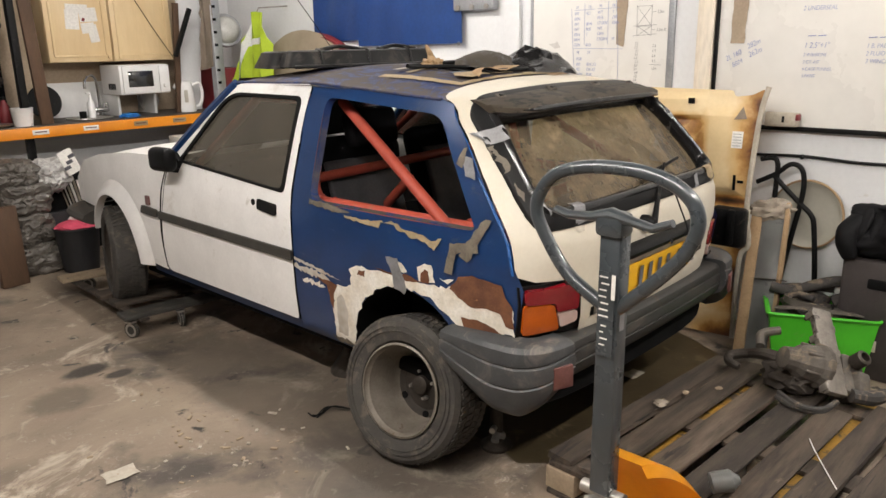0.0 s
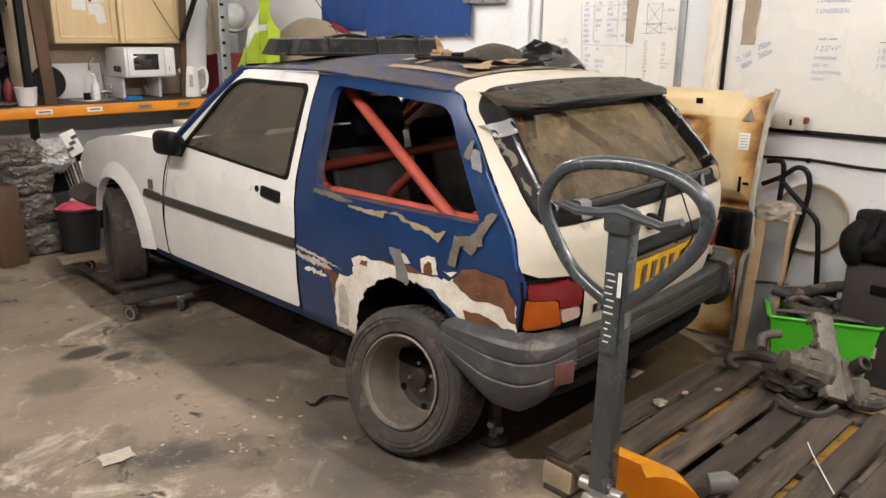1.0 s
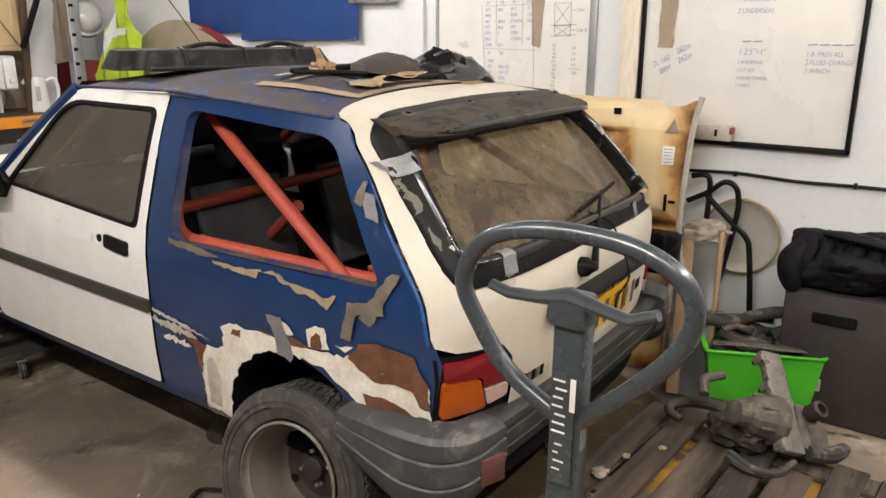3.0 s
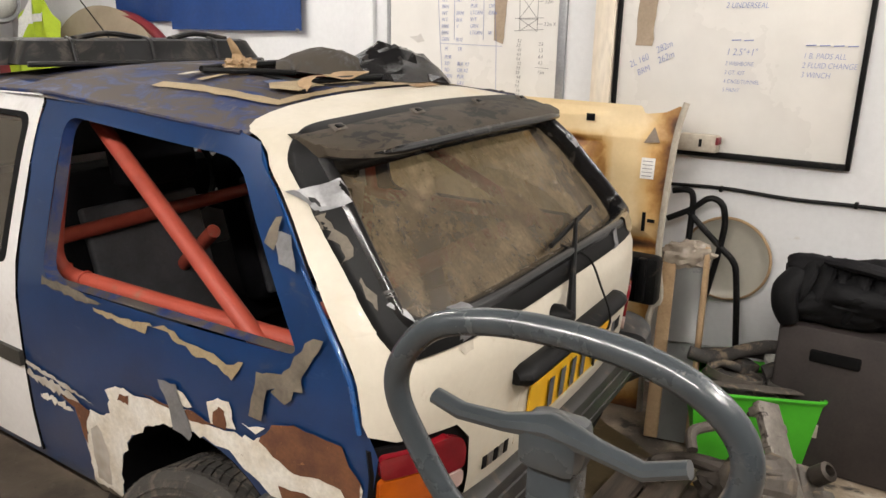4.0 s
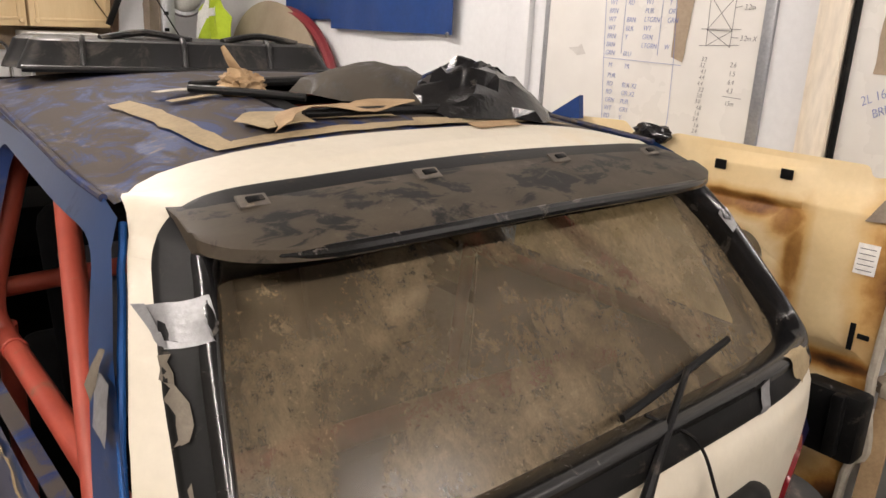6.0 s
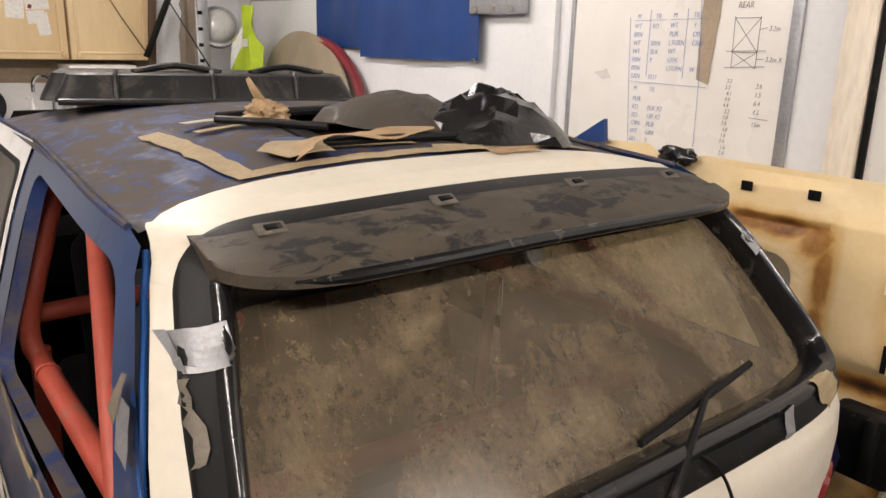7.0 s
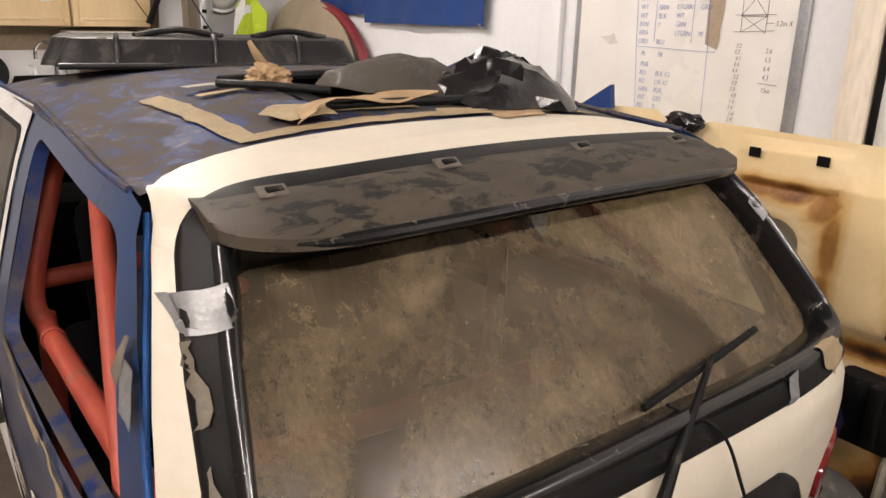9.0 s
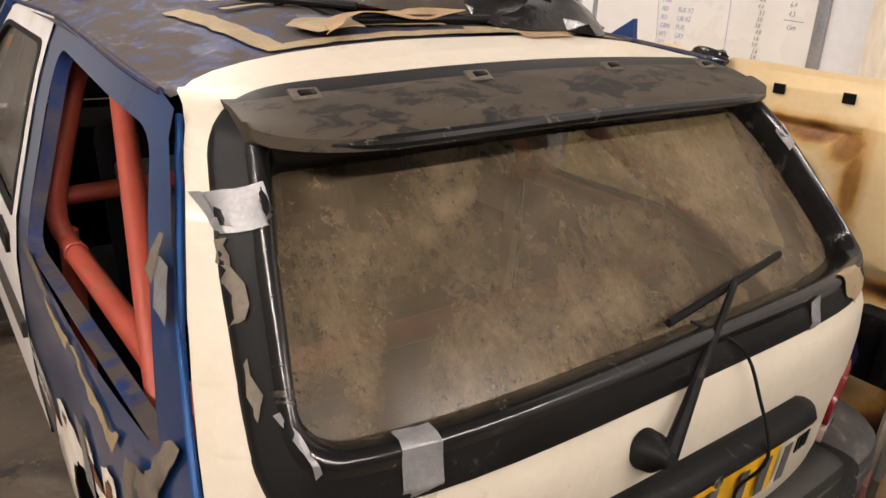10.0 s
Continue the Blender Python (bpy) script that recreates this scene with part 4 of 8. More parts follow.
def build_car():
    car = thing("car", "small three-door hatchback under restoration, white front and blue rear", "car", (0, 1.6, 0))
    for side, name in ((left, "left"), (right, "right")):
        q = part("rear_quarter", sheet(QUARTER, side, [QWIN], 0.055, 0.0), "blue", car, "blue rear quarter panel with peeled paint and rust")
        # the window's flange, folded inwards
        bm = bmesh.new()
        s = -1 if side is left else 1
        ring = [Vector(side(*p)) for p in QWIN]
        ins = [Vector(side(*p)) + Vector((-s * 0.026, 0, 0)) for p in shrink(QWIN, 0.975)]
        a, b = [bm.verts.new(v) for v in ring], [bm.verts.new(v) for v in ins]
        for i in range(len(a)):
            j = (i + 1) % len(a)
            bm.faces.new((a[i], a[j], b[j], b[i]))
        part("window_flange", bm, "blue_roof", q, "dusty blue window flange")
        part("front_wing", sheet(WING, side, (), 0.055), "white", car, "white front wing with flat repair patches")
        d = part("door", sheet(DOOR, side, [DWIN], 0.055, 0.0, 0.003), "white", car, "white door, scuffed")
        part("window_seal", band(shrink(DWIN, 1.012), shrink(DWIN, 0.945), side, 0.005, 0.010), "black", d)
        part("door_glass", sheet(shrink(DWIN, 0.97), lambda y, z, f=side: tuple(Vector(f(y, z)) - Vector((f(y, z)[0] * 0.014, 0, 0))), (), 0.09), "side_glass", d, "dusty tinted door glass")
        part("door_gap", T([side(y, z) for y, z in ((1.105, 0.372), (1.103, 0.62), (1.10, 0.90), (1.09, 1.10), (1.083, 1.318))], 0.0035, 6), "dark", d)
        part("door_gap", T([side(y, z) for y, z in ((2.246, 0.385), (2.250, 0.50), (2.246, 0.62), (2.20, 0.80), (2.135, 0.94))], 0.0045, 6, n=3), "dark", d)
        part("rub_strip", sheet(rounded([(2.24, 0.645), (2.24, 0.685), (1.105, 0.675), (1.105, 0.632)], 0.006), side, (), 0.08, 0.012, 0.014), "trim", d)
        part("door_handle", sheet(rounded([(1.335, 0.818), (1.335, 0.862), (1.20, 0.852), (1.20, 0.805)], 0.012), side, (), 0.05, 0.012, 0.012), "black", d)
        part("lock_button", L([(0.014, 0), (0.014, 0.006), (0, 0.007)], Matrix.Translation(side(1.372, 0.842)) @ Matrix.Rotation(radians(90 * s), 4, "Y"), 16), "black", d)
        part("wing_strip", sheet(rounded([(2.44, 0.652), (2.42, 0.694), (2.26, 0.688), (2.26, 0.648)], 0.012), side, (), 0.08, 0.012, 0.014), "trim", car)
        part("side_repeater", sheet(rounded([(2.375, 0.70), (2.375, 0.75), (2.335, 0.75), (2.335, 0.70)], 0.01), side, (), 0.05, 0.008, 0.010), "reflector", car)
        # the flare round the front wheel
        out, inn = arc(ARCH_F, 0.385, 12, 186, 22), arc(ARCH_F, 0.305, 12, 186, 22)
        bm = bmesh.new()
        rows = []
        for f, (po, pi) in enumerate(zip(out, inn)):
            o, i = Vector(side(*po)), Vector(side(*pi))
            rows.append([bm.verts.new(v) for v in (o + Vector((s * 0.002, 0, 0)), o.lerp(i, 0.35) + Vector((s * 0.022, 0, 0)), o.lerp(i, 0.8) + Vector((s * 0.045, 0, 0)), i + Vector((s * 0.045, 0, 0)), i - Vector((s * 0.05, 0, 0)))])
        for u, v in zip(rows, rows[1:]):
            for k in range(4):
                bm.faces.new((u[k], u[k + 1], v[k + 1], v[k]))
        part("arch_flare", bm, "white", car)
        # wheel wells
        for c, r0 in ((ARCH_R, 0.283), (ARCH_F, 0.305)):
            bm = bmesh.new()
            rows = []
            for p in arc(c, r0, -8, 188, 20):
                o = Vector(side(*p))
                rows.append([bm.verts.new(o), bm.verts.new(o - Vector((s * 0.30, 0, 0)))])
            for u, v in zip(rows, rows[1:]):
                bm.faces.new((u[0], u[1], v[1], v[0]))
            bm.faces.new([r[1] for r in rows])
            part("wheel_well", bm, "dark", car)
        part("sill", sheet([(0.78, 0.315), (0.78, 0.36), (2.45, 0.375), (2.45, 0.325)], lambda y, z, f=side: tuple(Vector(f(y, z)) - Vector((math.copysign(0.012, f(y, z)[0]), 0, 0))), (), 0.1, 0.02), "blue", car, "dark blue lower sill")
        part("gutter", T([side(y, interp(y, (0.352, 0.73, 1.085, 1.66), (1.297, 1.320, 1.338, 1.330))) for y in np.linspace(0.38, 1.66, 14)], 0.006, 8), "blue_roof", car)
        # windscreen pillar
        part("windscreen_pillar", T([side(1.64, 1.325), side(1.85, 1.17), side(2.12, 0.965)], 0.022, 8), "blue", car)
    # roof
    def on_roof(x, y):
        return (x, y, roof_z(x, y))
    outline = [(-0.588, 0.372)] + [(x, y - 0.010) for x, y in SEAM[1:-1]] + [(0.588, 0.372), (0.598, 0.73), (0.608, 1.1), (0.594, 1.65), (0.4, 1.70), (-0.4, 1.70), (-0.594, 1.65), (-0.608, 1.1), (-0.598, 0.73), (-0.588, 0.48)]
    hole = rounded([(-0.20, 0.60), (0.36, 0.60), (0.36, 0.93), (-0.20, 0.93)], 0.04)
    roof = part("roof", sheet(outline, on_roof, [hole], 0.06, 0.0), "blue_roof", car, "blue roof under a thick film of dust")
    part("sunroof_frame", band(shrink(hole, 1.02), shrink(hole, 0.90), on_roof, 0.006, 0.012), "black", roof, "black sunroof frame")
    tapes = [[(-0.450, 0.865), (-0.405, 0.872), (-0.366, 0.49), (-0.405, 0.462)], [(-0.405, 0.462), (-0.366, 0.498), (0.36, 0.503), (0.42, 0.47)], [(-0.26, 0.56), (-0.02, 0.53), (-0.02, 0.60), (-0.2, 0.60)],
             [(-0.36, 0.80), (-0.20, 0.81), (-0.2, 0.785), (-0.36, 0.775)], [(-0.02, 0.46), (0.1, 0.455), (0.11, 0.50), (0.0, 0.505)]]
    for i, t in enumerate(tapes):
        part("masking_tape", sheet(ragged(t, 0.004, 0.03, i), on_roof, (), 0.06, 0.0, 0.004 + 0.001 * i), "tape_buff", roof, "peeling masking tape")
    # bonnet, windscreen, nose
    def on_bonnet(x, y):
        return (x, y, interp(y, (2.15, 2.6, 3.0, 3.3, 3.48), (0.985, 0.97, 0.925, 0.855, 0.73)) - 0.02 * (abs(x) / 0.6) ** 3)
    part("bonnet", sheet([(-0.70, 2.15), (0.70, 2.15), (0.70, 2.7), (0.67, 3.1), (0.62, 3.47), (-0.62, 3.47), (-0.67, 3.1), (-0.70, 2.7)], on_bonnet, (), 0.08), "white", car)
    part("windscreen", sheet([(-0.55, 0), (0.55, 0), (0.66, 1), (-0.66, 1)], lambda x, t: (x, 1.69 + 0.46 * t, 1.345 - 0.37 * t), (), 0.2), "side_glass", car)
    part("front_bumper", T([(-0.69, 3.12, 0.52), (-0.68, 3.32, 0.52), (-0.62, 3.47, 0.52), (-0.3, 3.53, 0.52), (0.3, 3.53, 0.52), (0.62, 3.47, 0.52), (0.68, 3.32, 0.52), (0.69, 3.12, 0.52)], 0.10, 12, n=4, flat=0.45), "trim", car, "dark plastic front bumper")
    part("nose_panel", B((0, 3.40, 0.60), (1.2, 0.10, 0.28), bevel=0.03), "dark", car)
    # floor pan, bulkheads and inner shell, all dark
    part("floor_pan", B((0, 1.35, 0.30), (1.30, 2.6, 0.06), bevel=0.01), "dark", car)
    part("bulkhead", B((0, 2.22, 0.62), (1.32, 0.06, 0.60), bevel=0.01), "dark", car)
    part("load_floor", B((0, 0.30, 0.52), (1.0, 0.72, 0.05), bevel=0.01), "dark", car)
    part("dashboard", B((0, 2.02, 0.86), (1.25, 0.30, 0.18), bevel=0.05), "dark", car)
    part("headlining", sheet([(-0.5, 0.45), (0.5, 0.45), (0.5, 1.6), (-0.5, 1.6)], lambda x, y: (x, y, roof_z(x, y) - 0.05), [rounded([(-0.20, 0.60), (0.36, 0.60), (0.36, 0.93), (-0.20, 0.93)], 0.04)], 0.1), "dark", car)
    build_tail(car)
    wheel(car, (-0.703, 0.447, 0.262), 0, (0, 12, 7), "rim", 0.268, 0.185, rim=0.63)
    wheel(car, (0.665, 0.47, 0.262), 0, (0, 0, 180), "rim")
    wheel(car, (-0.70, 2.82, 0.352), 0, (0, 2, -17), "hub", 0.272, 0.16, False)
    wheel(car, (0.655, 2.76, 0.375), 0, (0, 0, 163), "hub", 0.272, 0.16, False)
    part("axle_arm", T([(-0.55, 0.47, 0.27), (-0.30, 0.60, 0.31), (-0.25, 0.95, 0.33)], 0.035, 10), "hub", car)
    build_cage(car)
    build_seats(car)
    build_patches(car)
    # mirror
    mi = part("door_mirror", B((-0.80, 2.02, 0.975), (0.075, 0.16, 0.115), (0, 0, 8), 0.034, 4), "black", car, "black door mirror")
    part("mirror_foot", sheet([(2.10, 0.90), (2.06, 1.0), (1.98, 0.96), (2.02, 0.90)], left, (), 0.1, 0.03, 0.03), "black", mi)
    part("mirror_arm", T([(-0.71, 2.04, 0.94), (-0.77, 2.03, 0.955)], 0.02, 8), "black", mi)
    return car


def build_tail(car):
    low = [(0.470, 0.535), (0.485, 0.705), (0.525, 0.750), (0.66, 0.758), (0.70, 0.775)] + [(edge_x(z), z) for z in (0.80, 0.87, 0.95, 1.01, 1.07, 1.145, 1.216, 1.255, 1.285, 1.310)]
    pts = [(x, vz(z)) for x, z in low] + [(x, TV[-1] + (y - 0.352 - 0.022 * x - 0.045 * (abs(x) / 0.58) ** 4) / (1 - 0.3 * (abs(x) / 0.58) ** 4)) for x, y in reversed(SEAM)] + [(-x, vz(z)) for x, z in reversed(low)]
    # the surround: outer edge and crest, point by point from the top's middle round the side to the bottom's middle
    rim = [((0.0, 1.322), (0.0, 1.262)), ((0.30, 1.322), (0.30, 1.262)), ((0.46, 1.322), (0.45, 1.262)), ((0.528, 1.314), (0.506, 1.258)), ((0.562, 1.288), (0.525, 1.242)), ((0.580, 1.247), (0.533, 1.215)),
           ((0.611, 1.137), (0.558, 1.14)), ((0.627, 1.060), (0.577, 1.065)), ((0.639, 0.99), (0.589, 1.015)), ((0.643, 0.945), (0.589, 0.992)), ((0.626, 0.914), (0.567, 0.975)), ((0.567, 0.912), (0.515, 0.972)), ((0.30, 0.918), (0.30, 0.975)), ((0.0, 0.919), (0.0, 0.977))]
    turn_round = [((-a, b), (-c, d)) for (a, b), (c, d) in rim] + [((a, b), (c, d)) for (a, b), (c, d) in rim[-2:0:-1]]
    n_rim = len(turn_round)
    outer_c = smooth_line([(a, vz(b), 0) for (a, b), _ in turn_round + turn_round[:1]], 5)[:-1]
    crest_c = smooth_line([(c, vz(d), 0) for _, (c, d) in turn_round + turn_round[:1]], 5)[:-1]
    PROFILE = ((0.0, -0.003), (0.01, 0.007), (0.10, 0.011), (0.42, 0.013), (0.54, 0.017), (0.62, 0.023), (0.70, 0.0265), (0.79, 0.0255), (0.89, 0.020), (0.99, 0.010), (1.07, -0.004), (1.13, -0.020), (1.16, -0.036))

    def loft(rows):
        bm = bmesh.new()
        rings = [[bm.verts.new(tail(*(o.lerp(c, f).xy), out)) for o, c in zip(outer_c, crest_c)] for f, out in rows]
        m = len(outer_c)
        for u, v in zip(rings, rings[1:]):
            for k in range(m):
                bm.faces.new((u[k], v[k], v[(k + 1) % m], u[(k + 1) % m]))
        return bm
    inner = [tuple(o.lerp(c, 1.16).xy) for o, c in zip(outer_c, crest_c)]

    def draped(x, v, extra=0.0025):
        """A point lying on the surround."""
        z = interp(v, TV, [p[1] for p in TAIL])
        side_x = interp(z, (0.945, 0.99, 1.06, 1.137, 1.247, 1.288), (0.643, 0.639, 0.627, 0.611, 0.580, 0.562))
        f = min((side_x - abs(x)) / 0.051, (z - 0.917) / 0.058, 1.0)
        return tail(x, v, extra + (interp(f, [p[0] for p in PROFILE[1:]], [p[1] for p in PROFILE[1:]]) if f > 0 else 0.0))
    gate = part("tailgate", sheet(pts, tail, [[tuple(o.lerp(c, 0.6).xy) for o, c in zip(outer_c, crest_c)]], 0.04, 0.0), "cream", car, "cream painted tailgate, bare and scuffed")
    # the edge's highlight is put into the colour, a brighter copy of the blue
    part("gate_edge", T([on_tail(-edge_x(z) - 0.004, z, -0.004) for z in np.linspace(0.78, 1.30, 18)], 0.0055, 8), "blue_edge", car, "blue shut line edge with its highlight painted in")
    part("glass_surround", loft(PROFILE[:5]), "black", gate, "black plastic rear window surround")
    part("rear_glass", sheet(inner, lambda x, v: tail(x, v, -0.033), (), 0.06), "rear_glass", gate, "rear window thick with brown dust")
    part("surround_lip", loft(PROFILE[4:]), "gloss_black", gate, "glossy black rubber lip round the glass", 60)
    # spoiler: a curved blade from the roof's edge, standing off the glass
    bm = bmesh.new()
    rows = []
    for i in range(61):
        x = -0.545 + 1.09 * (0.5 - 0.5 * math.cos(math.pi * i / 60))
        e = min(1, (0.545 - abs(x)) / 0.16)
        w = max(0.0, 1 - (1 - e) ** 2.4) ** 0.6
        a, b = Vector(on_tail(x, 1.314, 0.006)), Vector(on_tail(x, 1.275, 0.030 + 0.006 * w))
        c = Vector(on_tail(x, 1.262 - 0.034 * w, 0.045 + 0.022 * w))
        c2 = c + Vector((0, -0.002, -0.016))
        d = Vector(on_tail(x, 1.262, 0.004))
        rows.append([bm.verts.new(v) for v in (a, a.lerp(b, 0.5) + Vector((0, -0.002, 0.004)), b, b.lerp(c, 0.55) + Vector((0, 0, 0.004)), c, c2, d)])
    for u, v in zip(rows, rows[1:]):
        for k in range(6):
            bm.faces.new((u[k], u[k + 1], v[k + 1], v[k]))
    bm.faces.new(rows[0]), bm.faces.new(rows[-1][::-1])
    sp = part("spoiler", bm, "spoiler", gate, "black plastic roof spoiler, smeared with dust", 40)
    edge = []
    for x in np.linspace(-0.50, 0.50, 30):
        e = min(1, (0.545 - abs(x)) / 0.16)
        w = max(0.0, 1 - (1 - e) ** 2.4) ** 0.6
        edge.append(Vector(on_tail(x, 1.262 - 0.034 * w, 0.045 + 0.022 * w)) + Vector((0, 0.004, -0.008)))
    part("spoiler_lip", T(edge, [0.0105 * min(1, 0.25 + k / 4, 0.25 + (29 - k) / 4) for k in range(30)], 10), "gloss_black", sp)
    for x in (-0.45, -0.165, 0.135, 0.42):
        c = on_tail(x, 1.300, 0.024)
        clip = part("spoiler_clip", B(c, (0.044, 0.024, 0.005), (28, 0, 0), 0.002), "cast", sp, "scratched metal clip")
        part("slot", B(Vector(c) + Vector((0.003, -0.001, 0.003)), (0.026, 0.010, 0.004), (28, 0, 8), 0.001), "black", clip)
    # number plate in its recess, bar over it
    part("plate_recess", sheet([(-0.30, vz(0.60)), (0.30, vz(0.60)), (0.30, vz(0.735)), (-0.30, vz(0.735))], lambda x, v: tail(x, v, 0.001), (), 0.1, 0.004, 0.0), "cream", gate)
    pl = part("number_plate", sheet(rounded([(-0.26, vz(0.624)), (0.26, vz(0.624)), (0.26, vz(0.733)), (-0.26, vz(0.733))], 0.008), lambda x, v: tail(x, v, 0.008), (), 0.1, 0.004), "plate_y", gate, "yellow rear number plate with dark bars")
    for i in range(7):
        x = -0.150 + 0.068 * i + (0.02 if i > 3 else 0)
        part("plate_bar", sheet([(x - 0.013, vz(0.638)), (x + 0.013, vz(0.638)), (x + 0.013, vz(0.716)), (x - 0.013, vz(0.716))], lambda x, v: tail(x, v, 0.0145), (), 0.2, 0.001), "black_ink", pl)
    bm = bmesh.new()
    tube(bm, [on_tail(x, 0.787, 0.010 * min(1, (0.325 - abs(x + 0.015)) / 0.02 + 0.2)) for x in np.linspace(-0.340, 0.298, 30)], [0.034 if 0 < i < 29 else 0.022 for i in range(30)], 12, flat=0.75)
    bar = part("plate_lamp_bar", bm, "black", gate, "black plastic bar over the plate")
    part("gate_lock", L([(0.011, 0), (0.011, 0.008), (0, 0.009)], Matrix.Translation(on_tail(0.0, 0.780, 0.036)) @ Matrix.Rotation(radians(90), 4, "X"), 16), "chrome", bar)
    # badges become plain shapes
    for i in range(5):
        part("badge_bar", sheet([(-0.43 + 0.021 * i, vz(0.600)), (-0.414 + 0.021 * i, vz(0.600)), (-0.414 + 0.021 * i, vz(0.630)), (-0.43 + 0.021 * i, vz(0.630))], lambda x, v: tail(x, v, 0.003), (), 0.2, 0.002), "steel" if i % 2 else "black", gate)
    for i in range(3):
        part("badge_bar", sheet([(0.35 + 0.018 * i, vz(0.655)), (0.362 + 0.018 * i, vz(0.655)), (0.362 + 0.018 * i, vz(0.69)), (0.35 + 0.018 * i, vz(0.69))], lambda x, v: tail(x, v, 0.003), (), 0.2, 0.002), "black", gate)
    # wiper
    piv = Vector(on_tail(-0.135, 0.866, 0.02))
    wp = part("wiper_pivot", L([(0.030, -0.02), (0.028, 0.0), (0.018, 0.012), (0.012, 0.028), (0, 0.03)], Matrix.Translation(piv) @ Matrix.Rotation(radians(80), 4, "X"), 20), "black", gate)
    mid = Vector(on_tail(0.14, 1.012, 0.03))
    part("wiper_arm", T([piv + Vector((0, -0.02, 0)), piv.lerp(mid, 0.4) + Vector((0, -0.012, 0.006)), mid], [0.013, 0.008, 0.005], 8), "black", wp)
    part("wiper_blade", T([on_tail(-0.03, 0.992, 0.012), on_tail(0.14, 1.008, 0.018), on_tail(0.305, 1.022, 0.012)], 0.0055, 6, flat=1.4), "black", wp)
    part("washer_wire", T([on_tail(0.02, 0.985, 0.01), on_tail(0.09, 0.94, 0.02), on_tail(0.115, 0.87, 0.02), on_tail(0.12, 0.78, 0.05), on_tail(0.115, 0.70, 0.02), on_tail(0.125, 0.64, 0.02)], 0.003, 6, n=5), "black", wp)
    # silver tape across the surround
    def strip(pts, mat, name, label, lift=0.003, seed=0):
        part(name, sheet(ragged([(x, vz(z)) for x, z in pts], 0.0035 if "old" in name else 0.0008, 0.012, seed), lambda x, v: draped(x, v, lift), (), 0.012, 0.0), mat, gate, label)
    strip([(-0.600, 1.203), (-0.538, 1.214), (-0.550, 1.170), (-0.603, 1.157)], "tape", "silver_tape", "silver tape across the surround", 0.003, 1)
    curl = smooth_line([(-0.603, vz(1.158), 0.004), (-0.608, vz(1.164), 0.012), (-0.609, vz(1.170), 0.016), (-0.611, vz(1.182), 0.014), (-0.613, vz(1.199), 0.006)], 4)
    bm = bmesh.new()
    flap = [[bm.verts.new(Vector(draped(p.x, p.y, p.z))), bm.verts.new(Vector(draped(-0.601, vz(1.158 + 0.046 * k / (len(curl) - 1)), 0.004 + 0.006 * math.sin(math.pi * k / (len(curl) - 1)))))] for k, p in enumerate(curl)]
    for u, v in zip(flap, flap[1:]):
        bm.faces.new((u[0], u[1], v[1], v[0]))
    part("tape_flap", bm, "tape", gate, "peeled end of silver tape, curling away")
    strip([(0.535, 1.184), (0.588, 1.203), (0.602, 1.163), (0.548, 1.145)], "tape", "silver_tape", "silver tape across the surround", 0.003, 2)
    strip([(-0.503, 0.976), (-0.456, 0.976), (-0.462, 0.914), (-0.512, 0.914)], "tape", "silver_tape", "silver tape across the surround", 0.003, 3)
    strip([(-0.516, 0.914), (-0.466, 0.914), (-0.474, 0.896), (-0.500, 0.893)], "paper_dirty", "tape_end", "pale torn end of tape", 0.003, 8)
    strip([(-0.617, 1.000), (-0.611, 1.003), (-0.592, 0.952), (-0.599, 0.948)], "tape", "silver_tape", "silver tape on the surround", 0.003, 4)
    strip([(0.305, 0.952), (0.338, 0.955), (0.335, 0.922), (0.306, 0.915)], "tape", "silver_tape", "scrap of silver tape", 0.003, 5)
    strip([(-0.611, 1.150), (-0.600, 1.154), (-0.606, 1.124), (-0.599, 1.110), (-0.605, 1.094), (-0.612, 1.078), (-0.624, 1.070), (-0.617, 1.10), (-0.613, 1.122)], "tape_grey", "old_tape", "torn grey tape", 0.004, 6)
    strip([(-0.626, 1.040), (-0.619, 1.044), (-0.622, 1.018), (-0.628, 0.992), (-0.634, 0.996)], "tape_grey", "old_tape", "torn grey tape", 0.003, 9)
    strip([(0.43, 0.970), (0.50, 0.966), (0.575, 0.935), (0.52, 0.908), (0.45, 0.935)], "tape_buff", "old_tape", "torn clear tape", 0.004, 7)
    # rear lamps wrap the corner
    for s in (-1, 1):
        lamp = part("rear_lamp", sheet([(s * a, vz(b)) for a, b in ((0.70, 0.568), (0.455, 0.555), (0.462, 0.70), (0.50, 0.748), (0.70, 0.742))], lambda x, v: tail(x, v, -0.010), (), 0.05, 0.01), "black", car, "rear lamp cluster with red and amber lenses")
        for nm, mt, pts in (("red_lens", "lamp_red", ((0.695, 0.732), (0.55, 0.735), (0.515, 0.718), (0.500, 0.690), (0.500, 0.645), (0.586, 0.648), (0.592, 0.680), (0.695, 0.688))),
                            ("amber_lens", "lamp_amber", ((0.697, 0.684), (0.598, 0.676), (0.590, 0.645), (0.572, 0.588), (0.697, 0.586))),
                            ("clear_lens", "lamp_clear", ((0.582, 0.640), (0.503, 0.640), (0.500, 0.604), (0.570, 0.594)))):
            part(nm, sheet(rounded([(s * a, vz(b)) for a, b in pts], 0.012), lambda x, v: tail(x, v, 0.008), (), 0.04, 0.014), mt, lamp)
    # bumper: a swept channel round the tail
    knots = [(-0.752, 0.235), (-0.752, 0.10), (-0.748, 0.0), (-0.735, -0.06), (-0.69, -0.108), (-0.60, -0.130), (-0.40, -0.138), (0.0, -0.140), (0.40, -0.130), (0.60, -0.115), (0.70, -0.09), (0.745, -0.04), (0.757, 0.02), (0.760, 0.12), (0.760, 0.25)]
